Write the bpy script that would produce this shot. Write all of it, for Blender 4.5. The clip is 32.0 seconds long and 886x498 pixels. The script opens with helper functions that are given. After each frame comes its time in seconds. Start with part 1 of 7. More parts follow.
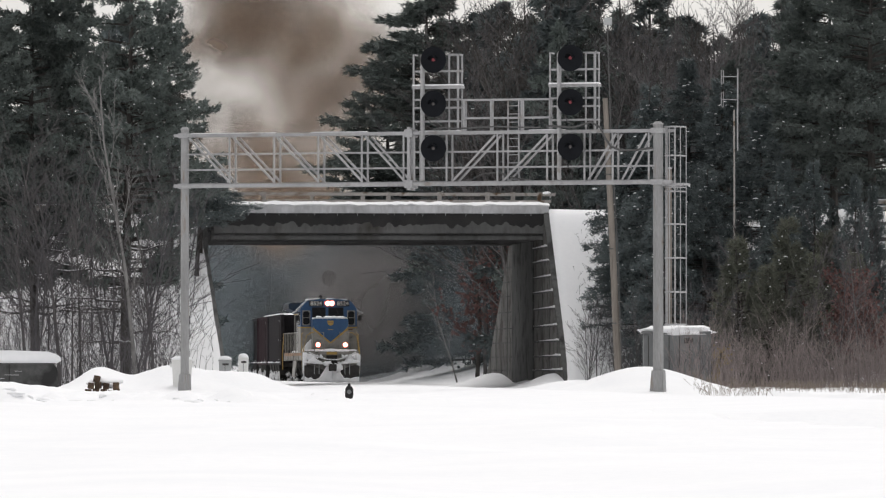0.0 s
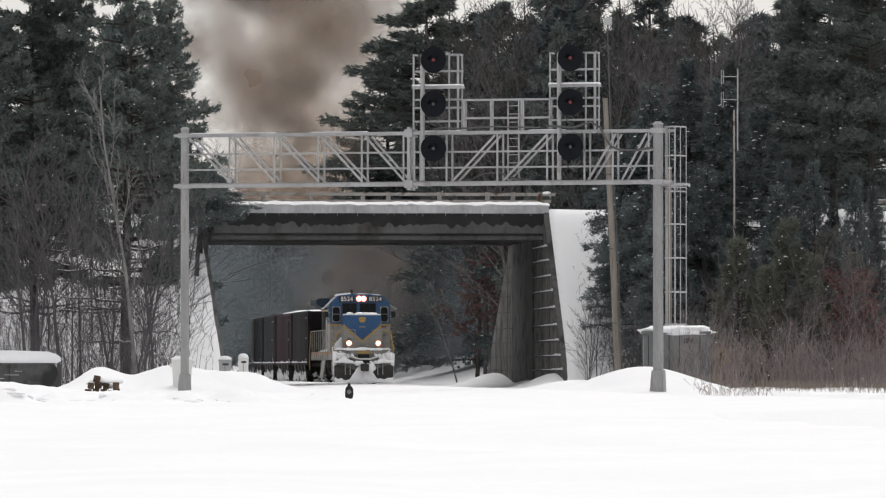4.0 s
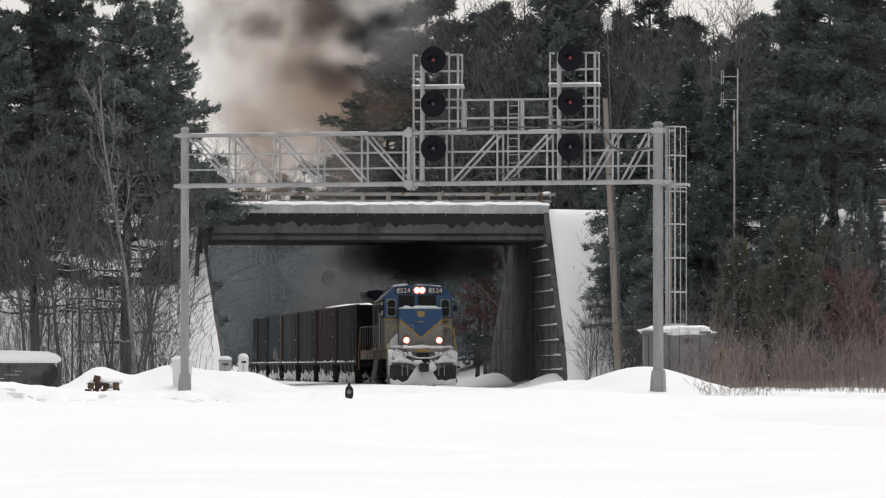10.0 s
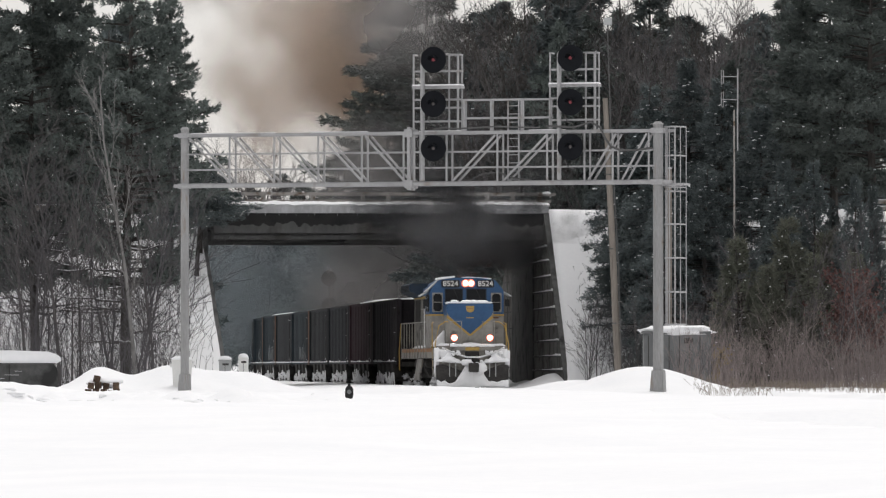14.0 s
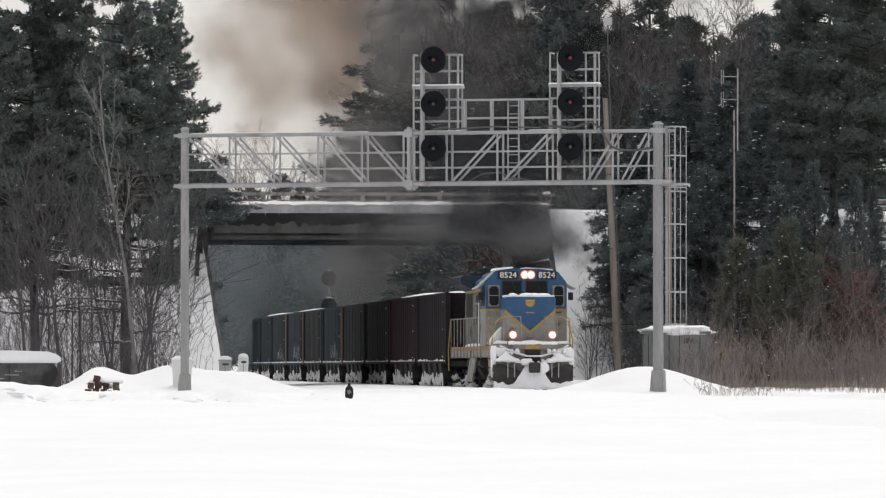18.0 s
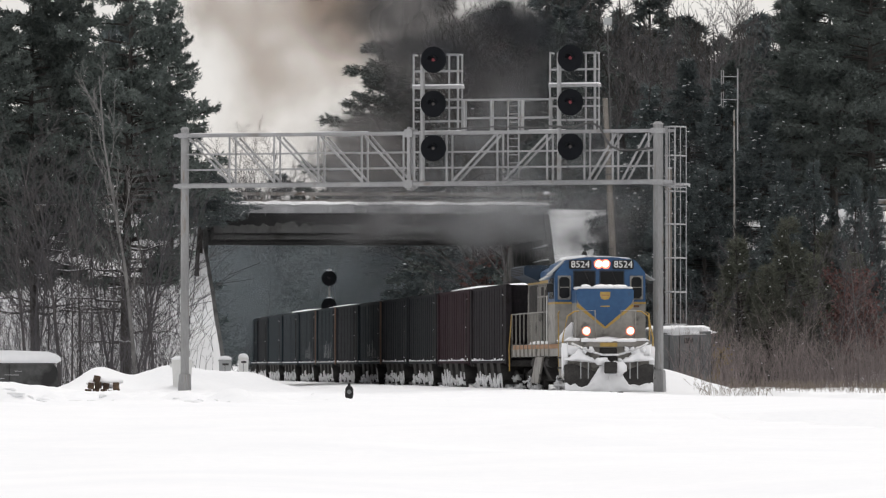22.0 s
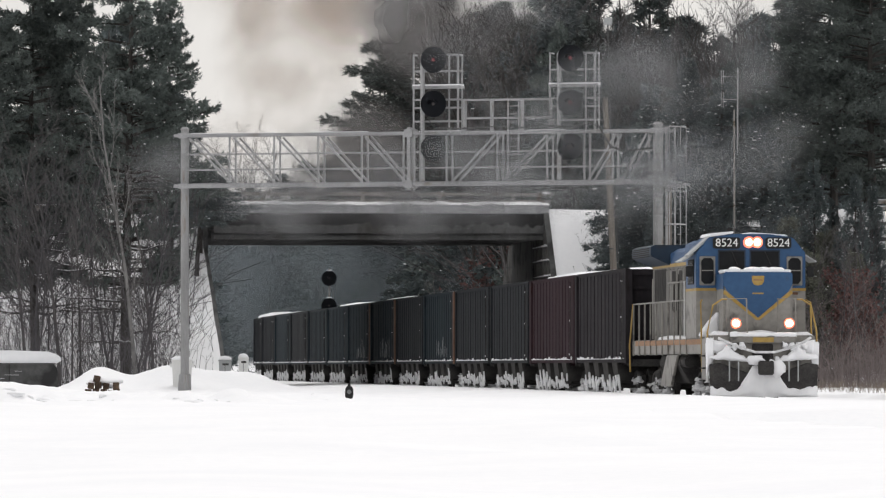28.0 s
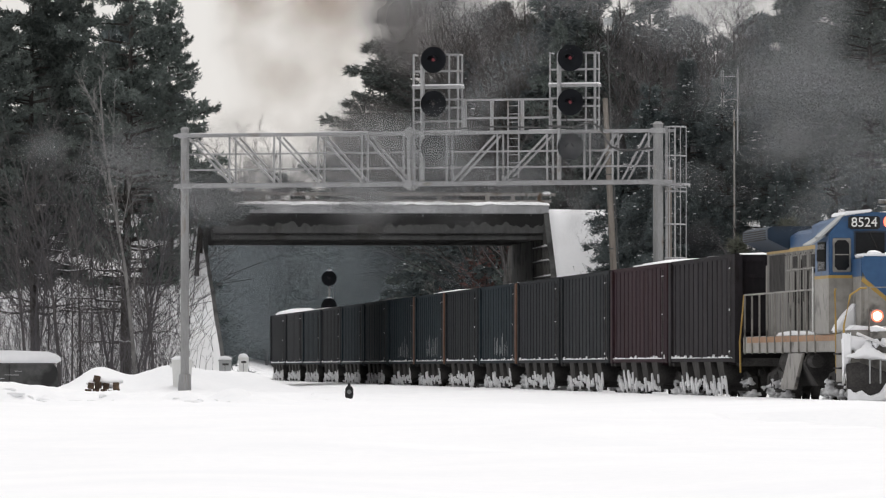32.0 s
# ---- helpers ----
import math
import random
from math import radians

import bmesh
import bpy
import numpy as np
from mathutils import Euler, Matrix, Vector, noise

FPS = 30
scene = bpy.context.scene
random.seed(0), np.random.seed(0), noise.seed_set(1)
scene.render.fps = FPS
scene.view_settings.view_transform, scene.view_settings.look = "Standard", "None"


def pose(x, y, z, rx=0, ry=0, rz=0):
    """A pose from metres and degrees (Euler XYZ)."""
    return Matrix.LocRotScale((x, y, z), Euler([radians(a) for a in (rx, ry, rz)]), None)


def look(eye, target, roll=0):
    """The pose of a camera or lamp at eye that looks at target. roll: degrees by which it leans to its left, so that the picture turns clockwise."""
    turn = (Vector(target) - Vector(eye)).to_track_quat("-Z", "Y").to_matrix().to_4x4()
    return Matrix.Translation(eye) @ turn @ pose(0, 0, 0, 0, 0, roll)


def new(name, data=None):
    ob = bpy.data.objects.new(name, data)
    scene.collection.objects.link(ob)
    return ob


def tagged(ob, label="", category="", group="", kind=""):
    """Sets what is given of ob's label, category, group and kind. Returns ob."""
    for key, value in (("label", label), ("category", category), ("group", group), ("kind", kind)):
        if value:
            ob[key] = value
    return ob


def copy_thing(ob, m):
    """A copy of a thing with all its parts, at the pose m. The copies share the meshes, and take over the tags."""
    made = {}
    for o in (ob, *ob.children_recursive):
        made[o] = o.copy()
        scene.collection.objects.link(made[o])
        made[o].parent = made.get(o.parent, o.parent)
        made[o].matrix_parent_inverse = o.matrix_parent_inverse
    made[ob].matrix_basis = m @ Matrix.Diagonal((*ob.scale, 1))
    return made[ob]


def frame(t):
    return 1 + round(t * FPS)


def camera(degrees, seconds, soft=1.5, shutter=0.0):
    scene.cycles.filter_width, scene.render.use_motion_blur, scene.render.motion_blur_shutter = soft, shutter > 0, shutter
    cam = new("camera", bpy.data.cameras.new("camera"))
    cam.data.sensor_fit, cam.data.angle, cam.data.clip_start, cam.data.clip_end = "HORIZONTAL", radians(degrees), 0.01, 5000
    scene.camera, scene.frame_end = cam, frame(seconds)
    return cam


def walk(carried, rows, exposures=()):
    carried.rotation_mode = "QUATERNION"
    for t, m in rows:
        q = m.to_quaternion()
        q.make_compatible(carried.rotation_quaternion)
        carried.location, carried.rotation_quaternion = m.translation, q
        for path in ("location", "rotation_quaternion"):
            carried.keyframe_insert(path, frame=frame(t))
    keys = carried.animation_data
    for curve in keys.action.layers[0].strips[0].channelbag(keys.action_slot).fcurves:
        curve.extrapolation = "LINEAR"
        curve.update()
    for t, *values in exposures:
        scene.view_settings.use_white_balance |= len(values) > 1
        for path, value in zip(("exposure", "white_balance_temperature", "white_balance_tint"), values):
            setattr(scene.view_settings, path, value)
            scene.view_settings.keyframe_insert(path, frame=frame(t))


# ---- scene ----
# The world: x to the right, y away from the camera, z up; rail top is z = 0.
cam = camera(7.80, 32.0, 1.25)
STAND = pose(0, 0, 0.9, 91.041, 0, 0)
walk(cam, [(0.0, STAND), (32.0, STAND)], [(0.0, 0.06), (32.0, 0.06)])

# ---- light: an overcast winter day ----
SUN_EL, SUN_AZ = radians(48), radians(15)
world = bpy.data.worlds.new("world")
scene.world = world
world.use_nodes = True
wn, wl = world.node_tree.nodes, world.node_tree.links
wn.clear()
sky = wn.new("ShaderNodeTexSky")
sky.sky_type, sky.sun_disc = "NISHITA", False
sky.sun_elevation, sky.sun_rotation = SUN_EL, SUN_AZ
sky.dust_density = 3.0
bg_sky = wn.new("ShaderNodeBackground")
bg_sky.inputs["Strength"].default_value = 0.08
wl.new(sky.outputs[0], bg_sky.inputs["Color"])
cloud_noise = wn.new("ShaderNodeTexNoise")
cloud_noise.inputs["Scale"].default_value = 3.0
cloud_noise.inputs["Detail"].default_value = 5.0
cloud_ramp = wn.new("ShaderNodeValToRGB")
cloud_ramp.color_ramp.elements[0].position, cloud_ramp.color_ramp.elements[0].color = 0.3, (0.76, 0.745, 0.735, 1)
cloud_ramp.color_ramp.elements[1].position, cloud_ramp.color_ramp.elements[1].color = 0.7, (0.90, 0.885, 0.875, 1)
wl.new(cloud_noise.outputs["Fac"], cloud_ramp.inputs["Fac"])
bg_cloud = wn.new("ShaderNodeBackground")
bg_cloud.inputs["Strength"].default_value = 0.98
wl.new(cloud_ramp.outputs["Color"], bg_cloud.inputs["Color"])
wmix = wn.new("ShaderNodeMixShader")
wmix.inputs[0].default_value = 0.85
wl.new(bg_sky.outputs[0], wmix.inputs[1])
wl.new(bg_cloud.outputs[0], wmix.inputs[2])
wout = wn.new("ShaderNodeOutputWorld")
wl.new(wmix.outputs[0], wout.inputs["Surface"])

sun_data = bpy.data.lights.new("sun", "SUN")
sun_data.energy, sun_data.angle, sun_data.color = 1.2, radians(35), (1.0, 0.98, 0.96)
sun = new("sun", sun_data)
sun.matrix_world = look((15, 340, 67), (0, 284, 0))
scene.cycles.transparent_max_bounces = 64


# ---- materials ----
def material(name, low, high, rough=0.8, metal=0.0, scale=2.0, fine=25.0, bump=0.0, vary=0.0, stretch=(1, 1, 1), spec=0.3, dirt=None, dirt_at=0.55):
    """A surface whose colour wanders between two tones at two scales, with fine relief and an optional second stain."""
    m = bpy.data.materials.new(name)
    m.use_nodes = True
    n, l = m.node_tree.nodes, m.node_tree.links
    b = n["Principled BSDF"]
    b.inputs["Roughness"].default_value = rough
    b.inputs["Metallic"].default_value = metal
    b.inputs["Specular IOR Level"].default_value = spec
    co = n.new("ShaderNodeTexCoord")
    mp = n.new("ShaderNodeMapping")
    mp.inputs["Scale"].default_value = stretch
    l.new(co.outputs["Object"], mp.inputs["Vector"])
    big, small = n.new("ShaderNodeTexNoise"), n.new("ShaderNodeTexNoise")
    for t, s, d in ((big, scale, 3.0), (small, fine, 4.0)):
        t.inputs["Scale"].default_value, t.inputs["Detail"].default_value = s, d
        l.new(mp.outputs[0], t.inputs["Vector"])
    mix = n.new("ShaderNodeMath")
    mix.operation = "MULTIPLY_ADD"
    mix.inputs[1].default_value = 0.45
    l.new(small.outputs["Fac"], mix.inputs[0])
    half = n.new("ShaderNodeMath")
    half.operation = "MULTIPLY"
    half.inputs[1].default_value = 0.6
    l.new(big.outputs["Fac"], half.inputs[0])
    l.new(half.outputs[0], mix.inputs[2])
    ramp = n.new("ShaderNodeValToRGB")
    ramp.color_ramp.elements[0].position, ramp.color_ramp.elements[0].color = 0.36, (*low, 1)
    ramp.color_ramp.elements[1].position, ramp.color_ramp.elements[1].color = 0.68, (*high, 1)
    l.new(mix.outputs[0], ramp.inputs["Fac"])
    colour = ramp.outputs["Color"]
    if dirt:
        dn = n.new("ShaderNodeTexNoise")
        dn.inputs["Scale"].default_value, dn.inputs["Detail"].default_value = scale * 2.3, 6.0
        l.new(mp.outputs[0], dn.inputs["Vector"])
        dr = n.new("ShaderNodeValToRGB")
        dr.color_ramp.elements[0].position, dr.color_ramp.elements[1].position = dirt_at, dirt_at + 0.12
        l.new(dn.outputs["Fac"], dr.inputs["Fac"])
        dm = n.new("ShaderNodeMixRGB")
        dm.inputs["Color2"].default_value = (*dirt, 1)
        l.new(dr.outputs["Color"], dm.inputs["Fac"])
        l.new(colour, dm.inputs["Color1"])
        colour = dm.outputs["Color"]
    if vary:
        info = n.new("ShaderNodeObjectInfo")
        hs = n.new("ShaderNodeHueSaturation")
        mr = n.new("ShaderNodeMapRange")
        mr.inputs["To Min"].default_value, mr.inputs["To Max"].default_value = 1 - vary, 1 + vary
        l.new(info.outputs["Random"], mr.inputs["Value"])
        l.new(mr.outputs[0], hs.inputs["Value"])
        l.new(colour, hs.inputs["Color"])
        colour = hs.outputs["Color"]
    l.new(colour, b.inputs["Base Color"])
    if bump:
        bp = n.new("ShaderNodeBump")
        bp.inputs["Strength"].default_value = bump
        bp.inputs["Distance"].default_value = 0.03
        l.new(mix.outputs[0], bp.inputs["Height"])
        l.new(bp.outputs[0], b.inputs["Normal"])
    return m


def glow(name, colour, strength):
    m = bpy.data.materials.new(name)
    m.use_nodes = True
    b = m.node_tree.nodes["Principled BSDF"]
    b.inputs["Base Color"].default_value = (*colour, 1)
    b.inputs["Emission Color"].default_value = (*colour, 1)
    b.inputs["Emission Strength"].default_value = strength
    return m


SNOW = material("snow", (0.875, 0.88, 0.9), (0.93, 0.93, 0.94), 0.75, scale=0.35, fine=6.0, bump=0.14, spec=0.2)
SNOW_DIRTY = material("dirty snow", (0.42, 0.42, 0.43), (0.85, 0.85, 0.86), 0.8, scale=1.2, fine=9.0, bump=0.5)
SNOW_CAKED = material("caked grey-white snow", (0.6, 0.6, 0.61), (0.9, 0.9, 0.91), 0.8, scale=1.6, fine=9.0, bump=0.5)
STEEL = material("galvanised steel", (0.297, 0.297, 0.3025), (0.44, 0.44, 0.4455), 0.6, 0.2, scale=0.8, fine=12.0, dirt=(0.26, 0.24, 0.22), dirt_at=0.6)
POST = material("weathered galvanised post", (0.2415, 0.2415, 0.2415), (0.368, 0.368, 0.368), 0.65, 0.15, scale=0.7, fine=9.0, stretch=(3, 3, 0.5), dirt=(0.24, 0.2, 0.17), dirt_at=0.58)
BLACK = material("black signal enamel", (0.006, 0.007, 0.009), (0.010, 0.011, 0.014), 0.6, scale=3.0, spec=0.1)
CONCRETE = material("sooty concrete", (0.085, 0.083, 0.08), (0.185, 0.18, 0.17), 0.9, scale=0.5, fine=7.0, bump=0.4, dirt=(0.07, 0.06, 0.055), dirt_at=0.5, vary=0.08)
# darker copy of the concrete; shade around the deck is put into its colour
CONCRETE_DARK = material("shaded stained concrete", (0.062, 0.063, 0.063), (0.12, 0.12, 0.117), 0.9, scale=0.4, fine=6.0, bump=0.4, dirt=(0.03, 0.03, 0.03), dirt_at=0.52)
BEAM = material("grey fascia beam", (0.09, 0.09, 0.09), (0.15, 0.15, 0.1476), 0.85, scale=0.3, fine=5.0, stretch=(1, 1, 0.4), dirt=(0.05, 0.045, 0.04), dirt_at=0.55)
FROSTED = material("frosted concrete", (0.40, 0.40, 0.41), (0.68, 0.68, 0.70), 0.85, scale=0.9, fine=6.0, bump=0.3, stretch=(1, 1, 0.4))
STAIN = material("black water stain", (0.02, 0.02, 0.021), (0.042, 0.041, 0.04), 0.8, scale=1.0, bump=0.3)
RAILING = material("weathered guard rail", (0.26, 0.245, 0.23), (0.42, 0.4, 0.38), 0.7, 0.2, scale=1.0, dirt=(0.12, 0.08, 0.05))
ASPHALT = material("road asphalt", (0.04, 0.04, 0.04), (0.07, 0.07, 0.07), 0.9, bump=0.3)
BLUE = material("locomotive blue paint", (0.0231, 0.06825, 0.1575), (0.0378, 0.09975, 0.21), 0.45, scale=0.7, fine=6.0, dirt=(0.05, 0.07, 0.11), dirt_at=0.62)
BLUE_DARK = material("sooty blue paint", (0.012, 0.024, 0.044), (0.02, 0.038, 0.064), 0.55, scale=0.7, fine=6.0, dirt=(0.03, 0.035, 0.045), dirt_at=0.55)
GREY = material("locomotive grey paint", (0.195, 0.185, 0.168), (0.305, 0.29, 0.265), 0.5, scale=0.8, fine=7.0, dirt=(0.09, 0.085, 0.08), dirt_at=0.56)
GREY_STREAK = material("soot-streaked grey paint", (0.12, 0.116, 0.108), (0.275, 0.265, 0.245), 0.55, scale=1.3, fine=7.0, stretch=(1, 1.6, 0.22), dirt=(0.05, 0.048, 0.046), dirt_at=0.56, spec=0.04)
YELLOW = material("yellow paint", (0.32, 0.20, 0.05), (0.44, 0.30, 0.09), 0.5, scale=1.0, fine=8.0)
ORANGE = material("faded orange sill stripe", (0.26, 0.13, 0.06), (0.36, 0.20, 0.10), 0.6, scale=2.0, dirt=(0.2, 0.14, 0.1))
GLASS = material("dark cab glass", (0.006, 0.007, 0.008), (0.012, 0.013, 0.015), 0.2, spec=0.15)
UNDER = material("grimy running gear", (0.032, 0.031, 0.031), (0.08, 0.076, 0.073), 0.8, scale=2.0, bump=0.4, spec=0.04)
WHITE = material("white paint", (0.7, 0.7, 0.69), (0.82, 0.82, 0.8), 0.5)
RUBBER = material("black rubber", (0.012, 0.012, 0.012), (0.02, 0.02, 0.02), 0.7)
RUST = material("rusty steel", (0.085, 0.046, 0.03), (0.17, 0.09, 0.055), 0.85, scale=2.0, fine=14.0, bump=0.3)
RAIL = material("worn rail steel", (0.10, 0.07, 0.05), (0.2, 0.16, 0.13), 0.5, 0.6)
CAR_BLACK = material("worn black car paint", (0.018, 0.02, 0.023), (0.034, 0.036, 0.039), 0.65, scale=0.9, fine=8.0, stretch=(1, 1, 0.35), dirt=(0.022, 0.017, 0.014), dirt_at=0.64, spec=0.04)
CAR_BROWN = material("dark brown car paint", (0.02, 0.0185, 0.021), (0.036, 0.032, 0.035), 0.7, scale=0.9, fine=8.0, stretch=(1, 1, 0.35), dirt=(0.018, 0.014, 0.013), dirt_at=0.58, spec=0.04)
CAR_MAROON = material("faded maroon car paint", (0.03, 0.019, 0.023), (0.047, 0.029, 0.034), 0.7, scale=0.9, fine=8.0, stretch=(1, 1, 0.35), dirt=(0.03, 0.013, 0.012), dirt_at=0.57, spec=0.04)
CAR_BLUE = material("dirty blue-black car paint", (0.016, 0.023, 0.028), (0.029, 0.039, 0.046), 0.65, scale=0.9, fine=8.0, stretch=(1, 1, 0.35), dirt=(0.016, 0.016, 0.018), dirt_at=0.58, spec=0.04)
COAL = material("coal", (0.008, 0.008, 0.009), (0.02, 0.02, 0.02), 0.6, bump=0.8, fine=8.0)
BARK = material("pine bark", (0.036, 0.033, 0.031), (0.09, 0.083, 0.078), 0.95, scale=2.0, fine=12.0, bump=0.7, stretch=(1, 1, 0.3), spec=0.04)
# bare bark and needle tones are lifted and cooled to stand for haze
BARK_GREY = material("grey bare bark", (0.072, 0.068, 0.069), (0.14, 0.132, 0.131), 0.95, scale=2.0, fine=12.0, bump=0.5, stretch=(1, 1, 0.3), vary=0.25, spec=0.04)
BIRCH = material("pale grey bark", (0.15, 0.146, 0.142), (0.27, 0.262, 0.256), 0.95, scale=2.0, fine=12.0, bump=0.4, stretch=(1, 1, 0.3))
BARK_DARK = material("dark bare bark", (0.065, 0.062, 0.066), (0.128, 0.122, 0.127), 0.95, scale=2.0, fine=12.0, bump=0.5, stretch=(1, 1, 0.3), vary=0.3, spec=0.04)
NEEDLES = material("pine needles", (0.072, 0.09, 0.085), (0.16, 0.182, 0.17), 0.8, scale=0.6, fine=5.0, vary=0.25)
NEEDLES_OLIVE = material("young pine needles", (0.075, 0.083, 0.066), (0.155, 0.16, 0.125), 0.8, scale=0.6, fine=5.0, vary=0.2)
NEEDLES_BLUE = material("dark spruce needles", (0.066, 0.085, 0.09), (0.146, 0.168, 0.168), 0.8, scale=0.6, fine=5.0, vary=0.25)
BRUSH = material("brown brush twigs", (0.16, 0.137, 0.132), (0.28, 0.24, 0.232), 0.95, scale=2.0, fine=12.0, vary=0.2, spec=0.04)
LEAF_RED = material("dead oak leaves", (0.09, 0.05, 0.047), (0.19, 0.1, 0.09), 0.85, scale=1.5, fine=9.0)
LEAF_YELLOW = material("dry yellow leaves", (0.16, 0.12, 0.04), (0.28, 0.21, 0.08), 0.85, scale=1.5, fine=9.0)
GRASS = material("dry grass", (0.15, 0.125, 0.1), (0.26, 0.22, 0.18), 0.9, scale=1.5)
WOOD = material("weathered pole wood", (0.14, 0.125, 0.11), (0.24, 0.215, 0.19), 0.9, scale=1.5, fine=9.0, bump=0.4, stretch=(3, 3, 0.3))
TIE = material("creosoted timber", (0.035, 0.024, 0.02), (0.13, 0.09, 0.06), 0.9, scale=3.0, fine=12.0, bump=0.5, vary=0.4)
CABINET = material("grey painted cabinet", (0.33, 0.34, 0.34), (0.45, 0.46, 0.46), 0.6, scale=1.0, fine=6.0)
HUT = material("weathered grey hut panels", (0.13, 0.136, 0.138), (0.19, 0.195, 0.196), 0.7, scale=1.0, fine=6.0, stretch=(1, 1, 0.4))
CABLE = material("dark cable sheath", (0.07, 0.07, 0.07), (0.11, 0.11, 0.11), 0.7)
HEADLIGHT = glow("lit headlight", (1.0, 0.86, 0.76), 40.0)
# red-orange halo of the lit lamps, put in as a glowing colour
LAMP_GLARE = glow("painted lamp glare", (1.0, 0.19, 0.11), 1.5)
SIGNAL_RED = glow("dim red signal lens", (0.20, 0.035, 0.045), 0.2)
SIGNAL_DARK = material("unlit signal lens", (0.06, 0.05, 0.05), (0.1, 0.09, 0.09), 0.15, spec=0.6)


# ---- geometry helpers ----
class Geo:
    """Collects vertices and faces, then makes one mesh."""

    def __init__(self):
        self.v, self.f = [], []

    def add(self, vs, fs):
        k = len(self.v)
        self.v += [tuple(p) for p in vs]
        self.f += [tuple(i + k for i in f) for f in fs]
        return self

    def box(self, x0, x1, y0, y1, z0, z1):
        vs = [(x, y, z) for z in (z0, z1) for y in (y0, y1) for x in (x0, x1)]
        return self.add(vs, [(0, 2, 3, 1), (4, 5, 7, 6), (0, 1, 5, 4), (2, 6, 7, 3), (0, 4, 6, 2), (1, 3, 7, 5)])

    def prism(self, outline, axis, a, b):
        """An outline in the two other axes (in order x, y, z), drawn out along axis from a to b."""
        n = len(outline)
        put = {"x": lambda p, d: (d, p[0], p[1]), "y": lambda p, d: (p[0], d, p[1]), "z": lambda p, d: (p[0], p[1], d)}[axis]
        vs = [put(p, a) for p in outline] + [put(p, b) for p in outline]
        fs = [tuple(range(n - 1, -1, -1)), tuple(range(n, 2 * n))]
        fs += [(i, (i + 1) % n, n + (i + 1) % n, n + i) for i in range(n)]
        return self.add(vs, fs)

    def tube(self, points, radii, sides=6, caps=True):
        ps = [Vector(p) for p in points]
        k, n = len(self.v), len(ps)
        up = Vector((0, 0, 1))
        for i, p in enumerate(ps):
            d = (ps[min(i + 1, n - 1)] - ps[max(i - 1, 0)]).normalized()
            a = d.cross(up if abs(d.z) < 0.95 else Vector((1, 0, 0))).normalized()
            b = d.cross(a)
            r = radii[i] if isinstance(radii, (list, tuple)) else radii
            for j in range(sides):
                w = 2 * math.pi * (j + 0.5) / sides
                self.v.append(tuple(p + r * (math.cos(w) * a + math.sin(w) * b)))
        for i in range(n - 1):
            for j in range(sides):
                q = (j + 1) % sides
                self.f.append((k + i * sides + j, k + i * sides + q, k + (i + 1) * sides + q, k + (i + 1) * sides + j))
        if caps:
            self.f.append(tuple(k + j for j in range(sides - 1, -1, -1)))
            self.f.append(tuple(k + (n - 1) * sides + j for j in range(sides)))
        return self

    def bar(self, p, q, w, h=None):
        """A straight bar of rectangular section from p to q."""
        h = h or w
        p, q = Vector(p), Vector(q)
        d = (q - p).normalized()
        a = d.cross(Vector((0, 0, 1)) if abs(d.z) < 0.95 else Vector((0, 1, 0))).normalized()
        b = d.cross(a)
        c = [a * (w / 2) * i + b * (h / 2) * j for i, j in ((-1, -1), (1, -1), (1, 1), (-1, 1))]
        vs = [p + x for x in c] + [q + x for x in c]
        return self.add(vs, [(3, 2, 1, 0), (4, 5, 6, 7), (0, 1, 5, 4), (1, 2, 6, 5), (2, 3, 7, 6), (3, 0, 4, 7)])

    def lump(self, x, y, z, rx, ry, rz, seed=0, rough=0.25, rings=5, sides=8):
        """An uneven rounded lump."""
        k = len(self.v)
        for i in range(rings + 1):
            a = math.pi * i / rings
            for j in range(sides):
                w = 2 * math.pi * j / sides
                p = Vector((math.sin(a) * math.cos(w), math.sin(a) * math.sin(w), math.cos(a)))
                g = 1 + rough * noise.noise(p * 1.7 + Vector((seed * 3.1, seed * 1.7, 0)))
                self.v.append((x + rx * p.x * g, y + ry * p.y * g, z + rz * p.z * g))
        for i in range(rings):
            for j in range(sides):
                q = (j + 1) % sides
                self.f.append((k + i * sides + j, k + (i + 1) * sides + j, k + (i + 1) * sides + q, k + i * sides + q))
        return self

    def mesh(self, name, bevel=0.0, smooth=False):
        me = bpy.data.meshes.new(name)
        me.from_pydata(self.v, [], self.f)
        bm = bmesh.new()
        bm.from_mesh(me)
        bmesh.ops.recalc_face_normals(bm, faces=bm.faces)
        if bevel:
            es = [e for e in bm.edges if len(e.link_faces) == 2 and e.calc_face_angle(0) > 0.5]
            bmesh.ops.bevel(bm, geom=es, offset=bevel, segments=2, affect="EDGES", clamp_overlap=True)
        bm.to_mesh(me)
        bm.free()
        if smooth:
            me.shade_smooth()
        return me


def part(name, geo, mat, parent=None, label="", bevel=0.0, smooth=False, kind=""):
    """One mesh object, under a thing or a part where one is given."""
    me = geo.mesh(name, bevel, smooth) if isinstance(geo, Geo) else geo
    if not me.materials:
        me.materials.append(mat)
    ob = new(name, me)
    if parent:
        ob.parent = parent
    return tagged(ob, label, kind=kind)


def thing(name, label, category, group="", m=None, kind=""):
    """An Empty at a thing's base."""
    ob = tagged(new(name), label, category, group, kind)
    ob.empty_display_size = 0.3
    if m:
        ob.matrix_world = m
    return ob


# ---- the railway's own plan: o metres to the right of the track, v metres along it ----
TURN = 4.891
TS, TC = math.sin(radians(TURN)), math.cos(radians(TURN))


def rail_point(o, v, z=0.0):
    o += max(v - 386.4, 0) ** 2 / 2400      # the line bends to the right far off
    return Vector((24.8 + o * TC - v * TS, o * TS + v * TC, z))


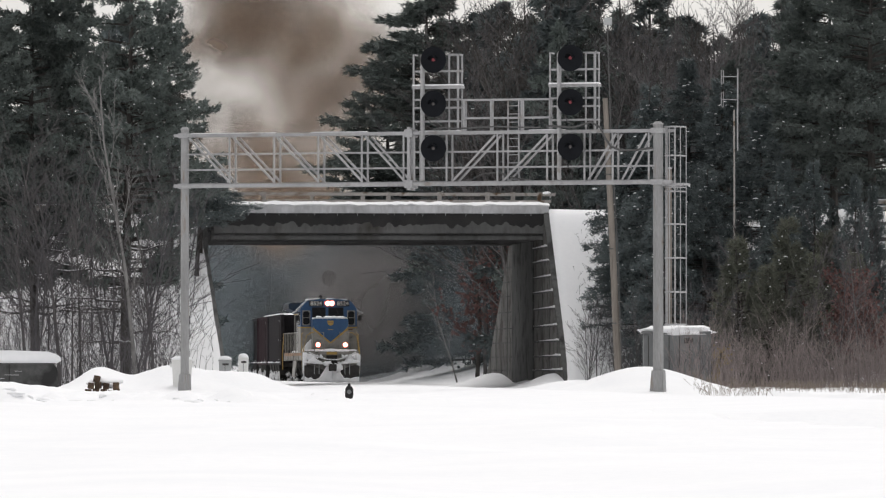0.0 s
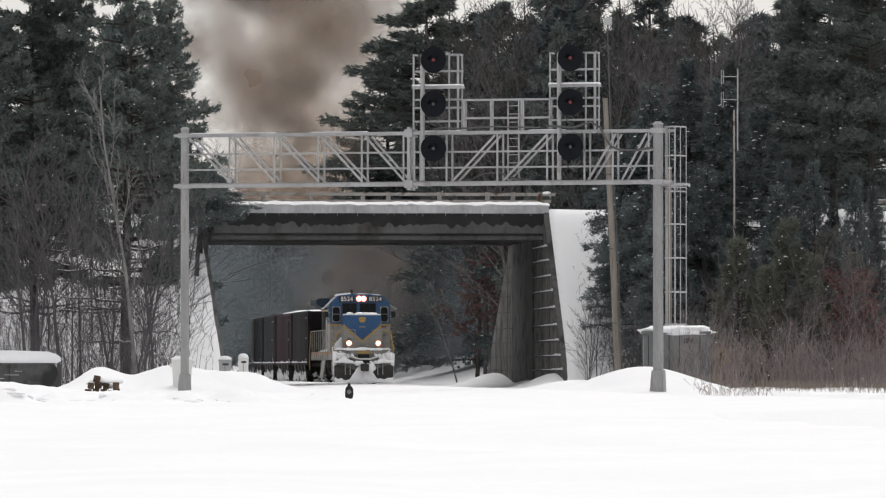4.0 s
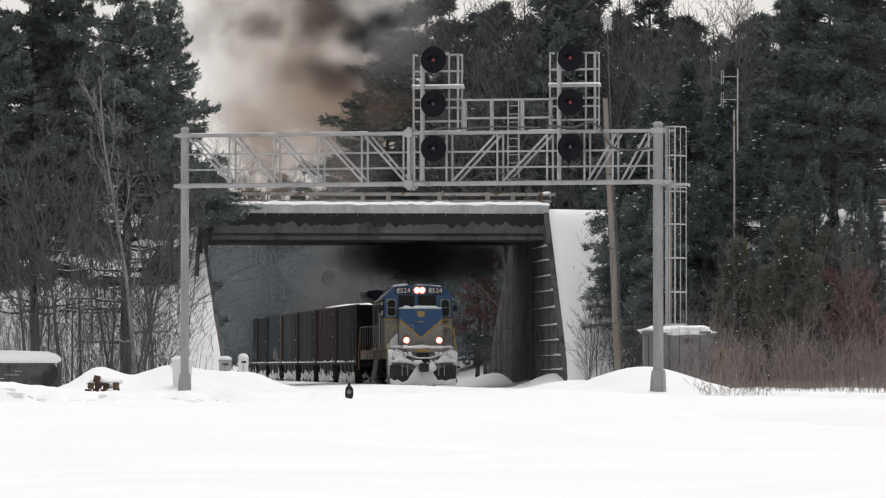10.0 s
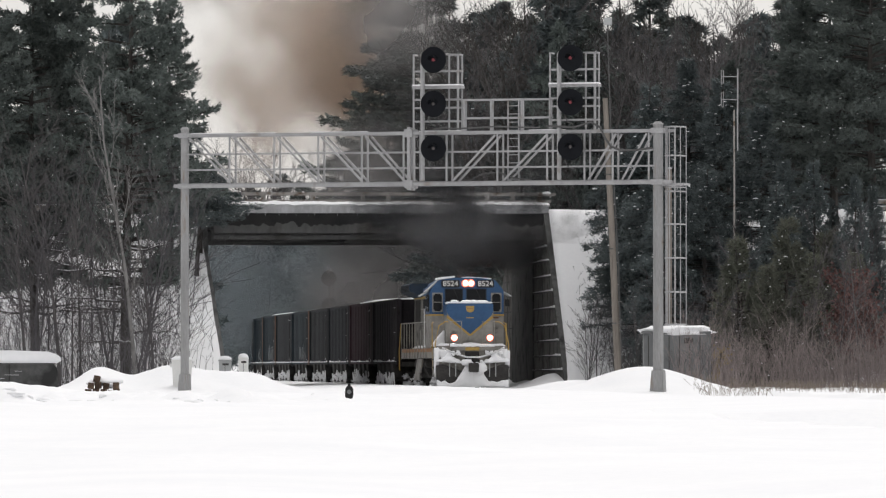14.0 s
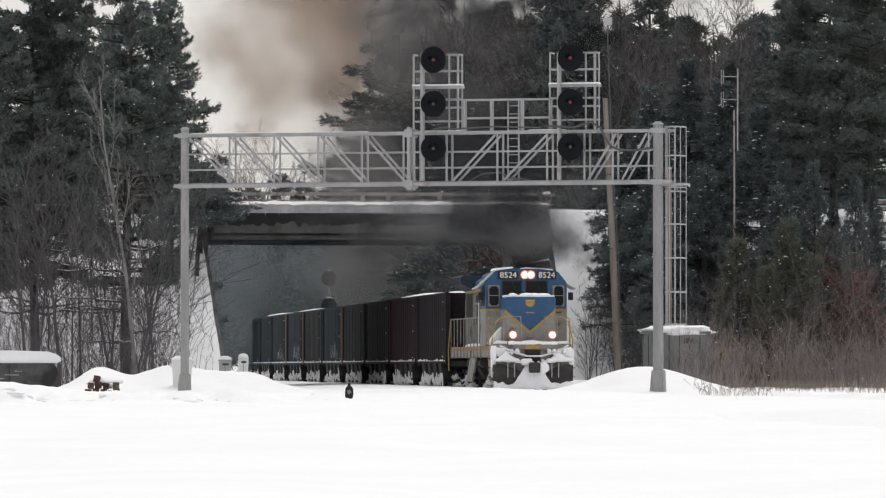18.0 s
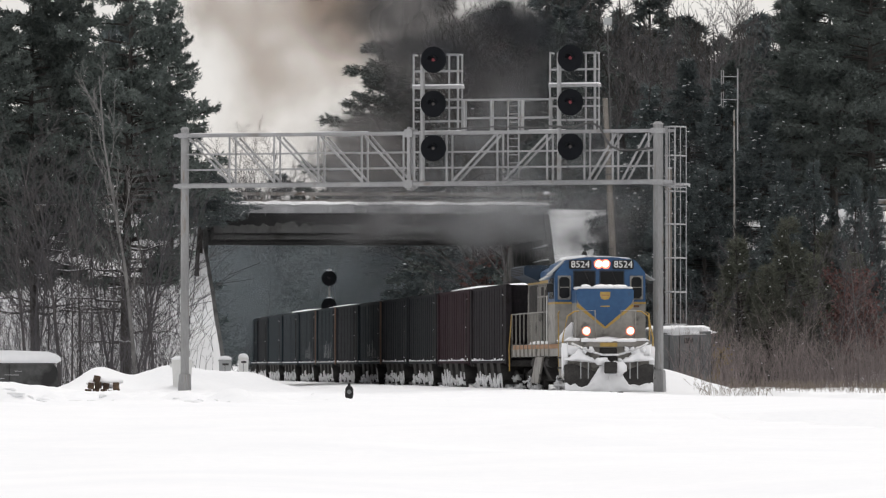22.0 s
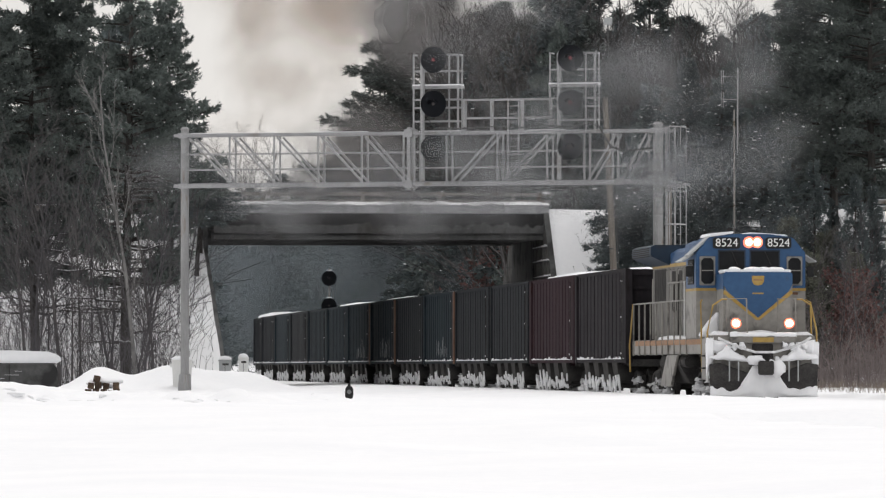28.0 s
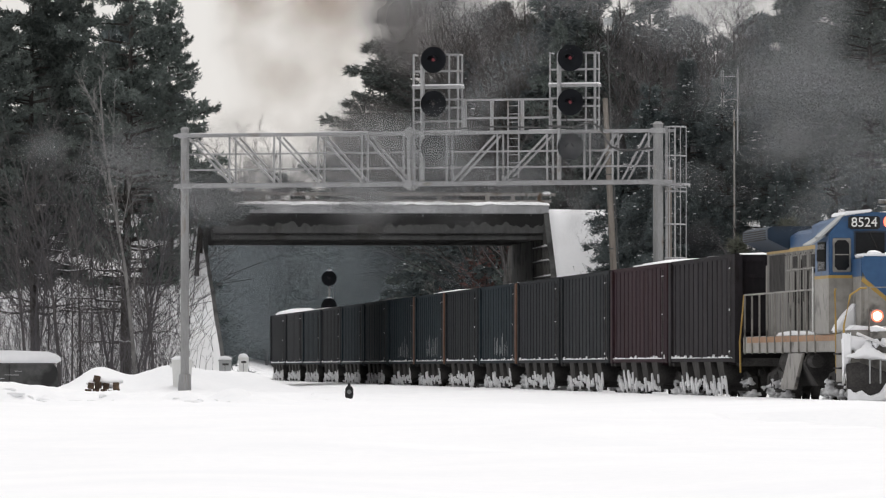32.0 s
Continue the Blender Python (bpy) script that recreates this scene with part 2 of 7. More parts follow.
def rail_pose(o, v, z=0.0, turn=0.0):
    p = rail_point(o, v, z)
    return pose(p.x, p.y, p.z, 0, 0, TURN + turn)


def to_rail(x, y):
    v = -(x - 24.8) * TS + y * TC
    return (x - 24.8) * TC + y * TS - max(v - 386.4, 0) ** 2 / 2400, v


def rail_run(v, length):
    """The pose of a vehicle of that length whose front stands at v."""
    p, q = rail_point(0, v), rail_point(0, v + length)
    return pose(p.x, p.y, 0, 0, 0, math.degrees(math.atan2(p.x - q.x, q.y - p.y)))


def step(a, b, x):
    t = min(max((x - a) / (b - a), 0), 1)
    return t * t * (3 - 2 * t)


def bank(v, left=False):
    """Height of the road's embankment at v along the track; its near slope is gentler on the left."""
    if left and v < 305:
        return 6.5 * max(v - 284, 0) / 20 if v < 304 else 6.5 + 1.2 * (v - 304)
    return 8.25 * min(max(min((v - 293.6) / 10.0, (330.5 - v) / 10.2), 0), 1)


def mound(x, y, cx, cy, rx, ry, h):
    d = ((x - cx) / rx) ** 2 + ((y - cy) / ry) ** 2
    return h * math.exp(-d * 1.3)


def ground_z(x, y):
    o, v = to_rail(x, y)
    z = -1.0 + 0.92 * step(50, 185, y)
    z += 0.06 * noise.noise(Vector((x * 0.12, y * 0.05, 3))) * step(60, 120, abs(y - 40) + 60)
    z += 0.03 * noise.noise(Vector((x * 0.5, y * 0.16, 9)))
    if abs(o) < 1.75:
        z = min(z, -0.12)
    elif o < 0:
        z = max(z, 0.11 - 0.14 * step(-3, -9, o) + 0.02 * noise.noise(Vector((0, v * 0.2, 2)))) if v > 130 else z
    # ploughed berm beside the tracks
    z += mound(x, y, -13.2, 248, 1.25, 4, 0.85) + mound(x, y, -10.35, 248, 2.0, 4, 0.97) + mound(x, y, -7.6, 250, 1.8, 5, 0.70)
    z += mound(x, y, -8.7, 271, 1.6, 4, 0.42)
    z += (0.2 * noise.noise(Vector((x * 1.2, y * 0.45, 1))) + 0.15 * noise.noise(Vector((x * 2.4, y * 0.9, 6)))) * mound(x, y, -9, 200, 9, 50, 1.0)
    z += mound(x, y, -10.2, 170, 0.46, 0.7, 0.36) + mound(x, y, -6.95, 171, 0.5, 0.7, 0.42) + mound(x, y, -3.2, 171, 0.85, 0.8, 0.26)
    z += mound(x, y, -11.0, 164, 0.6, 0.8, 0.45) + mound(x, y, -5.6, 172, 0.7, 0.7, 0.34) + mound(x, y, -8.4, 168, 0.7, 0.6, 0.28) + mound(x, y, -4.6, 166, 0.9, 0.6, 0.22) + mound(x, y, -7.6, 165, 0.8, 0.6, 0.2) + mound(x, y, -15.6, 221.5, 3.5, 2.4, 0.42)
    z += mound(x, y, 7.6, 246, 3.0, 7, 1.0) + mound(x, y, 5.4, 262, 2.4, 6, 0.5)
    # drifts at the foot of the right-hand wall
    if o < 6.0:
        z += mound(o, v, 5.9, 299, 1.5, 6, 0.75) + mound(o, v, 5.6, 326, 1.5, 8, 0.7) + mound(o, v, 6.0, 311, 0.9, 6, 0.4)
    # rising land on both sides
    z += 1.2 * step(-14, -24, o) * step(262, 300, v) + 1.5 * step(9, 20, o) * step(262, 300, v)
    if o > 6.0 or o < -9.95:
        z = max(z, bank(v, o < 0) + 0.15 * noise.noise(Vector((x * 0.3, y * 0.3, 5))))
    if v > 335:
        side = step(5, 16, o) + 0.35 * step(-9, -20, o)
        z += side * 3.0 * step(335, 420, v)
    return z


def smoke_material(name, colour, thick, scale=0.9, burning=False):
    """Soft soot: each flake fades out to its rim by its own map, broken up by noise."""
    m = bpy.data.materials.new(name)
    m.use_nodes = True
    n, l = m.node_tree.nodes, m.node_tree.links
    n.clear()
    uv = n.new("ShaderNodeUVMap")
    grad = n.new("ShaderNodeVectorMath")
    grad.operation = "LENGTH"
    l.new(uv.outputs[0], grad.inputs[0])
    fade = n.new("ShaderNodeMapRange")
    fade.interpolation_type = "SMOOTHERSTEP"
    fade.inputs["From Min"].default_value, fade.inputs["From Max"].default_value = 1.0, 0.05
    l.new(grad.outputs["Value"], fade.inputs["Value"])
    co, info, add = n.new("ShaderNodeTexCoord"), n.new("ShaderNodeObjectInfo"), n.new("ShaderNodeVectorMath")
    shift = n.new("ShaderNodeMath")
    shift.operation, shift.inputs[1].default_value = "MULTIPLY", 60.0
    l.new(info.outputs["Random"], shift.inputs[0])
    l.new(co.outputs["Object"], add.inputs[0])
    l.new(shift.outputs[0], add.inputs[1])
    no = n.new("ShaderNodeTexNoise")
    no.inputs["Scale"].default_value, no.inputs["Detail"].default_value = scale, 4.0
    l.new(add.outputs[0], no.inputs["Vector"])
    br = n.new("ShaderNodeMapRange")
    br.inputs["From Min"].default_value, br.inputs["From Max"].default_value = 0.32, 0.68
    l.new(no.outputs["Fac"], br.inputs["Value"])
    mul = n.new("ShaderNodeMath")
    mul.operation = "MULTIPLY"
    l.new(fade.outputs[0], mul.inputs[0])
    l.new(br.outputs[0], mul.inputs[1])
    amt = n.new("ShaderNodeMath")
    amt.operation, amt.inputs[1].default_value = "MULTIPLY", thick
    l.new(mul.outputs[0], amt.inputs[0])
    tr, df, mx, out = n.new("ShaderNodeBsdfTransparent"), n.new("ShaderNodeEmission" if burning else "ShaderNodeBsdfDiffuse"), n.new("ShaderNodeMixShader"), n.new("ShaderNodeOutputMaterial")
    df.inputs["Color"].default_value = (*colour, 1)
    l.new(amt.outputs[0], mx.inputs[0])
    l.new(tr.outputs[0], mx.inputs[1])
    l.new(df.outputs[0], mx.inputs[2])
    l.new(mx.outputs[0], out.inputs["Surface"])
    return m


SMOKE_BLACK = smoke_material("black soot smoke", (0.038, 0.04, 0.044), 0.78, 0.5)
SMOKE_TAN = smoke_material("brown exhaust smoke", (0.185, 0.146, 0.12), 0.56, 0.4)
SMOKE_HAZE = smoke_material("bluish smoke haze", (0.23, 0.262, 0.28), 0.5, 0.22)
SMOKE_GREY = smoke_material("grey exhaust smoke", (0.095, 0.093, 0.094), 0.42)
SMOKE_THIN = smoke_material("thin grey exhaust haze", (0.285, 0.292, 0.298), 0.25, 0.3)
SMOKE_MID = smoke_material("drifting grey smoke", (0.17, 0.17, 0.175), 0.26, 0.4)
SMOKE_BROWN = smoke_material("old brown smoke", (0.42, 0.322, 0.245), 0.33, 0.2)
SMOKE_VEIL = smoke_material("grey smoke veil", (0.29, 0.277, 0.272), 0.74, 0.12)
SMOKE_THICK = smoke_material("thick brown smoke", (0.225, 0.165, 0.125), 0.72, 0.2)
FLAME = smoke_material("exhaust flame", (0.85, 0.09, 0.06), 0.8, 1.6, True)


# ---- ground: one sheet of snow to the horizon ----
def spread(parts):
    out = []
    for a, b, n in parts:
        out += [a + (b - a) * i / n for i in range(n)]
    return out + [parts[-1][1]]


def build_ground():
    os_ = spread([(-2600, -300, 6), (-300, -60, 12), (-60, -26, 26), (-26, -10.06, 80), (-10.06, -9.88, 1), (-9.88, -1.95, 36), (-1.95, -1.7, 1), (-1.7, 1.7, 6), (1.7, 5.92, 11),
                  (5.92, 6.05, 1), (6.05, 22, 38), (22, 60, 26), (60, 300, 12), (300, 2600, 6)])
    vs_ = spread([(-600, 0, 6), (0, 60, 6), (60, 155, 50), (155, 180, 60), (180, 275, 140), (275, 340, 90), (340, 460, 40), (460, 900, 16), (900, 4500, 8)])
    g = Geo()
    for v in vs_:
        for o in os_:
            p = rail_point(o, v)
            g.v.append((p.x, p.y, ground_z(p.x, p.y)))
    n = len(os_)
    for i in range(len(vs_) - 1):
        for j in range(n - 1):
            g.f.append((i * n + j, i * n + j + 1, (i + 1) * n + j + 1, (i + 1) * n + j))
    ob = part("ground", g, SNOW, smooth=True)
    tagged(ob, "deep white snow field with ploughed berms beside the tracks", "ground", kind="structure")


build_ground()


def build_clods():
    """Ploughed crusts and clods that lie on the field in loose rows."""
    rnd = random.Random(19)
    g = Geo()
    for cx, cy, sx, n in ((-10.1, 169.4, 0.4, 8), (-6.9, 169.6, 0.8, 16), (-5.6, 168.0, 1.0, 12), (-3.5, 169.2, 0.5, 8), (-8.6, 166.5, 0.8, 6), (-11.0, 165.0, 0.4, 6)):
        for _ in range(n):
            x, y = cx + rnd.gauss(0, sx), cy + rnd.gauss(0, 1.6)
            r = rnd.uniform(0.05, 0.12)
            g.lump(x, y, ground_z(x, y) - 0.5 * r, r * rnd.uniform(1.4, 3), r * rnd.uniform(1.5, 3), r * rnd.uniform(0.8, 1.1), rnd.random() * 40, 0.5, 5, 9)
    tagged(part("snow_clods", g, SNOW, smooth=True), "loose clods of ploughed snow on the field", "snow", kind="stuff")


build_clods()


# ---- the track ----
def sweep(outline, v0, v1, n):
    """An outline (o, z) drawn out along the line of the track."""
    g = Geo()
    m = len(outline)
    for i in range(n + 1):
        g.v += [tuple(rail_point(o, v0 + (v1 - v0) * i / n, z)) for o, z in outline]
    for i in range(n):
        g.f += [(i * m + j, i * m + (j + 1) % m, (i + 1) * m + (j + 1) % m, (i + 1) * m + j) for j in range(m)]
    g.f += [tuple(range(m)), tuple(n * m + j for j in range(m))]
    return g


def build_track():
    bed = part("track_bed", sweep([(-2.0, -0.3), (-1.6, -0.085), (1.6, -0.085), (2.0, -0.3)], 120, 640, 60), SNOW_DIRTY)
    tagged(bed, "snow-covered ballast bed under the rails", "track bed", kind="structure")
    for o in (-0.7525, 0.7525):
        outline = [(o - 0.07, -0.15), (o + 0.07, -0.15), (o + 0.02, -0.12), (o + 0.035, 0), (o - 0.035, 0), (o - 0.02, -0.12)]
        rail = part("rail", sweep(outline, 120, 640, 60), RAIL)
        tagged(rail, "worn steel rail half buried in snow", "rail", "running rails", "structure")


build_track()


# ---- road bridge ----
def build_bridge():
    base = rail_pose(0, 0)
    br = thing("road_bridge", "concrete road overpass with snowy deck and stained fascia beam", "bridge")
    br.matrix_world = base

    def add(name, g, mat, label="", bevel=0.0):
        return part(name, g, mat, br, label, bevel)

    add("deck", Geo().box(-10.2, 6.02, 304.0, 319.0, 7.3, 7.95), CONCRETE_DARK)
    for y in (304.15, 307.7, 311.3, 314.9, 318.5):
        b = Geo().box(-9.7, 6.02, y, y + 0.28, 7.0, 7.32)
        b.box(-9.7, 6.02, y - 0.12, y + 0.4, 6.84, 7.02)
        add("beam", b, BEAM, "weathered grey fascia beam" if y < 305 else "")
    add("edge_slab", Geo().box(-9.6, 6.02, 303.85, 304.2, 7.12, 8.06), BEAM, bevel=0.02)
    curb = add("kerb", Geo().box(-9.65, 6.06, 303.78, 304.25, 8.06, 8.44), FROSTED, "pale frosted concrete kerb", 0.02)
    for i in range(34):
        x = -9.4 + i * 0.46 + 0.1 * math.sin(i * 2.3)
        part("icicle", Geo().tube([(x, 303.77, 8.1), (x, 303.77, 8.02 - 0.08 * abs(math.sin(i * 1.7)))], [0.018, 0.006], 5), FROSTED, curb)
    # ragged water stain hanging from the kerb
    g = Geo()
    for i in range(264):
        x = -9.55 + i * 0.0595
        d = 0.52 + 0.26 * noise.noise(Vector((x * 0.9, 2, 0))) + 0.2 * noise.noise(Vector((x * 3.1, 7, 0))) + 0.06 * noise.noise(Vector((x * 8.0, 1, 0)))
        g.box(x, x + 0.06, 303.842, 303.85, 8.05 - d, 8.06)
    add("water_stain", g, STAIN, "black ragged water stain below the deck edge")
    # snow ridge on the kerb
    g = Geo()
    n = 160
    for i in range(n + 1):
        x = -9.7 + i * 15.8 / n
        h = 8.60 + 0.09 * noise.noise(Vector((x * 0.7, 4, 0))) + 0.06 * noise.noise(Vector((x * 2.6, 1, 0)))
        lip = 8.41 + 0.05 * noise.noise(Vector((x * 1.3, 8, 0))) + 0.05 * noise.noise(Vector((x * 4, 3, 0)))
        for y, z in ((303.80, lip), (303.74, lip + 0.06), (303.95, h - 0.05), (305.3, h + 0.06), (306.0, 8.0)):
            g.v.append((x, y, z))
    for i in range(n):
        for j in range(4):
            g.f.append((i * 5 + j, (i + 1) * 5 + j, (i + 1) * 5 + j + 1, i * 5 + j + 1))
    add("snow_ridge", g, SNOW, "ploughed snow along the deck edge")
    add("road_surface", Geo().box(-9.6, 6.02, 306.0, 317.5, 7.95, 8.0), ASPHALT)
    # two guard rails
    for y, xs, top in ((305.0, (-7.2, -4.9, -2.55, -1.35, 1.05, 3.3, 4.5, 5.75), 9.06), (317.8, (-7.2, -4.8, -2.4, 0.0, 2.4, 4.8), 8.85)):
        for x in xs:
            add("guard_post", Geo().box(x - 0.1, x + 0.1, y, y + 0.16, 7.95, top + 0.03), RAILING, bevel=0.01)
        add("guard_rail", Geo().box(-14.0, 6.5, y - 0.06, y + 0.02, top - 0.15, top), RAILING, bevel=0.01)
        add("lower_rail", Geo().box(-9.5, 6.3, y - 0.05, y, top - 0.46, top - 0.34), RAILING)
    add("rail_end_cap", Geo().lump(6.1, 305.0, 9.05, 0.22, 0.2, 0.07, 5), SNOW, "snow cap on the rail's end")
    # right abutment with sloping wings, left abutment
    prof = [(294.2, -0.6), (294.2, 0.1), (303.6, 8.02), (319.0, 8.0), (319.0, 7.75), (333.6, 0.1), (333.6, -0.6)]
    ab = add("abutment", Geo().prism(prof, "x", 5.83, 6.08), CONCRETE, "soot-stained board-marked concrete abutment")
    part("coping", Geo().prism([(294.1, 0.12), (294.3, 0.12), (303.62, 7.98), (303.62, 8.1)], "x", 5.80, 6.09), CONCRETE_DARK, ab, "dark sloping edge of the wing wall")
    # separate darker panel: shade under the deck is painted in
    part("bearing_wall", Geo().box(5.76, 5.84, 308.4, 318.6, -0.5, 7.0), CONCRETE_DARK, ab, "stained wall under the deck, darkened for its shade")
    for k, z in enumerate((0.77, 1.42, 2.12, 2.82, 3.63, 4.41, 5.11, 5.84, 6.5)):
        a = 294.2 + 9.4 * z / 7.9 + 0.12
        g = Geo()
        y, i = a, 0
        while y < 308.1:
            w = 0.35 + 0.3 * abs(noise.noise(Vector((y * 2.1, z, 3))))
            if noise.noise(Vector((y * 0.7, z * 3, 1))) > -0.3 - 0.05 * k or y < a + 1.2:
                h = (0.10 - 0.004 * i) * (0.55 + 0.9 * abs(noise.noise(Vector((y * 1.3, z * 2, 7)))))
                g.prism([(y, z), (y + w, z), (y + w * 0.8, z + h), (y + w * 0.25, z + h * 1.15)], "x", 5.76, 5.84)
            y, i = y + w, i + 1
        part("ledge_snow", g, SNOW_CAKED, ab, "snow lying on a form joint", kind="stuff")
        part("form_joint", Geo().box(5.785, 5.84, a + 0.1, 308.4, z - 0.07, z), CONCRETE_DARK, ab)
        if z < 6:
            part("form_joint", Geo().box(5.805, 5.84, 318.6, 319 + (7.7 - z) * 1.85, z - 0.05, z), CONCRETE_DARK, ab)
    for y in (297.6, 301.0, 304.4, 321.5, 324.5, 327.5, 330.5):
        top = (y - 294.2) * 0.8 if y < 304 else min(7.0, (333.6 - y) * 0.52)
        part("panel_joint", Geo().box(5.81, 5.84, y, y + 0.07, 0, top), CONCRETE_DARK, ab)
    # left abutment and wings: their shade is put into the darker concrete
    add("abutment", Geo().box(-10.3, -9.85, 304.3, 319.0, -0.6, 7.3), CONCRETE_DARK, "dark concrete abutment with shade put into its colour")
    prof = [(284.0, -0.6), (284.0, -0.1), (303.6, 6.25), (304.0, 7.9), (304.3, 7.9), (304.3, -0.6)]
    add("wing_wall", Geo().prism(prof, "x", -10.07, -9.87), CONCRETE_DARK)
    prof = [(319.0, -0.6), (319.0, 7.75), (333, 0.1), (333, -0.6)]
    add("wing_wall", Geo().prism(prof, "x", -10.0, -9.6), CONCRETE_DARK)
    return br


build_bridge()


# ---- signal bridge ----
GX0, GY0, GX1, GY1 = -9.62, 242.1, 7.84, 236.7
GSPAN = math.hypot(GX1 - GX0, GY1 - GY0)
GTURN = math.degrees(math.atan2(GY1 - GY0, GX1 - GX0))


def ring(geo, x, y, z, r, depth, sides=28):
    """A disc facing -y."""
    k = len(geo.v)
    for yy in (y, y + depth):
        for j in range(sides):
            w = 2 * math.pi * j / sides
            geo.v.append((x + r * math.cos(w), yy, z + r * math.sin(w)))
    geo.f.append(tuple(k + j for j in range(sides)))
    geo.f.append(tuple(k + sides + j for j in range(sides - 1, -1, -1)))
    for j in range(sides):
        q = (j + 1) % sides
        geo.f.append((k + j, k + sides + j, k + sides + q, k + q))
    return geo


def signal_head(parent, x, y, z, lens):
    """A searchlight head: round black target, hood, lens and a lamp housing behind."""
    head = part("signal_head", ring(Geo(), x, y, z, 0.485, 0.03), BLACK, parent, "round black signal target with a single lens", smooth=False)
    part("rim", ring(Geo(), x, y - 0.015, z, 0.49, 0.012), BLACK, head)
    part("housing", Geo().prism([(x - 0.16, z - 0.2), (x + 0.16, z - 0.2), (x + 0.16, z + 0.12), (x + 0.08, z + 0.2), (x - 0.08, z + 0.2), (x - 0.16, z + 0.12)], "y", y + 0.03, y + 0.42), BLACK, head, bevel=0.02)
    g = Geo()
    for j in range(10):
        a0, a1 = math.pi * j / 10, math.pi * (j + 1) / 10
        r = 0.135
        p = [(x + r * math.cos(a), z + r * math.sin(a)) for a in (a0, a1)]
        q = [(x + (r + 0.012) * math.cos(a), z + (r + 0.012) * math.sin(a)) for a in (a0, a1)]
        g.prism([p[0], q[0], q[1], p[1]], "y", y - 0.32, y)
    part("hood", g, BLACK, head)
    part("lens", ring(Geo(), x, y - 0.03, z, 0.062, 0.02, 16), lens, head, "dim red lens" if lens is SIGNAL_RED else "unlit lens")
    return head


def build_gantry():
    g = thing("signal_bridge", "galvanised steel railway signal bridge spanning the tracks", "signal bridge", m=pose(GX0, GY0, 0, 0, 0, GTURN))
    L = GSPAN

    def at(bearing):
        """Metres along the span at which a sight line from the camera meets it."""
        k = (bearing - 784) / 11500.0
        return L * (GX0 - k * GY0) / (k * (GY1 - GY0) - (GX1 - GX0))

    ZT, ZB, DEPTH = 9.52, 7.64, 0.5

    def add(name, geo, mat=STEEL, label="", bevel=0.0):
        return part(name, geo, mat, g, label, bevel)

    # end posts with flared feet
    for x, r, z0 in ((0, 0.15, -0.3), (L, 0.18, -0.15)):
        post = add("post", Geo().tube([(x, 0, z0), (x, 0, 9.75)], [r * 1.06, r], 12), POST, "weathered round steel post")
        part("foot", Geo().prism([(x - r * 1.7, z0 - 0.2), (x + r * 1.45, z0 - 0.2), (x + r * 1.2, z0 + 0.95), (x - r * 1.1, z0 + 0.95)], "y", -r * 1.3, r * 1.3), POST, post, bevel=0.03)
        part("cap", Geo().tube([(x, 0, 9.75), (x, 0, 9.85)], [r * 1.2, r * 0.6], 12), POST, post)
        for z in (ZT, ZB):
            part("clamp", Geo().box(x - r * 1.25, x + r * 1.25, -r * 1.3, r * 1.3, z - 0.095, z + 0.095), STEEL, post)
    for y in (-0.12, DEPTH - 0.18):
        add("top_chord", Geo().box(-0.38, L + 0.55 if y > 0 else L + 0.25, y - 0.08, y + 0.08, ZT - 0.058, ZT + 0.058), bevel=0.015)
        add("bottom_chord", Geo().box(-0.38, L + 0.55, y - 0.09, y + 0.09, ZB - 0.065, ZB + 0.065), bevel=0.015)
        for z in (8.82, 8.24):
            add("handrail", Geo().bar((0.1, y, z), (L - 0.1, y, z), 0.05))
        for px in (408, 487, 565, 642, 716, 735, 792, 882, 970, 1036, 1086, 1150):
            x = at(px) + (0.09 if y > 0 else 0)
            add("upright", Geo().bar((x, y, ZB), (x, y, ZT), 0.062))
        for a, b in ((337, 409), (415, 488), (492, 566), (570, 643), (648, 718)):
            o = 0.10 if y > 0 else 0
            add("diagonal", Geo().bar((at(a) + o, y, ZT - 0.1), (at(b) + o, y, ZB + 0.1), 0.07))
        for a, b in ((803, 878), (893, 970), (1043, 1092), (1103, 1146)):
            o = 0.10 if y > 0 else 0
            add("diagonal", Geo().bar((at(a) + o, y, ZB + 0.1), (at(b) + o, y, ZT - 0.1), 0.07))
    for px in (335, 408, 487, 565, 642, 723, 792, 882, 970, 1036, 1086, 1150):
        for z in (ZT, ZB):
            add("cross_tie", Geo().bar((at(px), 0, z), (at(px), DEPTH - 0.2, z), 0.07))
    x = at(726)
    for y in (-0.14, DEPTH - 0.16):
        sp = add("splice_plate", Geo().box(x - 0.05, x + 0.05, y - 0.1, y + 0.1, ZB - 0.22, ZT + 0.22))
        for z in (ZB, ZT):
            part("flange", Geo().box(x - 0.16, x + 0.16, y - 0.12, y + 0.12, z - 0.15, z + 0.15), STEEL, sp, bevel=0.02)
    add("walkway", Geo().box(0.2, L - 0.2, -0.02, 0.22, ZB + 0.06, ZB + 0.10), label="open grating walkway")
    # snow lying on the chords
    for a, b in ((0.3, 3.6), (5.0, 7.2), (9.2, 10.8), (13.4, 14.8)):
        add("snow_line", Geo().box(a, b, -0.19, -0.05, ZT + 0.056, ZT + 0.08), SNOW, "thin snow on the top chord", 0.01)
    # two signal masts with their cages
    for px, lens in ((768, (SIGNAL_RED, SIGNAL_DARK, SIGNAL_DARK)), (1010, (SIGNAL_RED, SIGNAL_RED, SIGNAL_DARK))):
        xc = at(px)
        mast = add("mast", Geo().tube([(xc - 0.38, -0.2, 7.75), (xc - 0.38, -0.2, 12.0)], 0.08, 8), STEEL, "round signal mast")
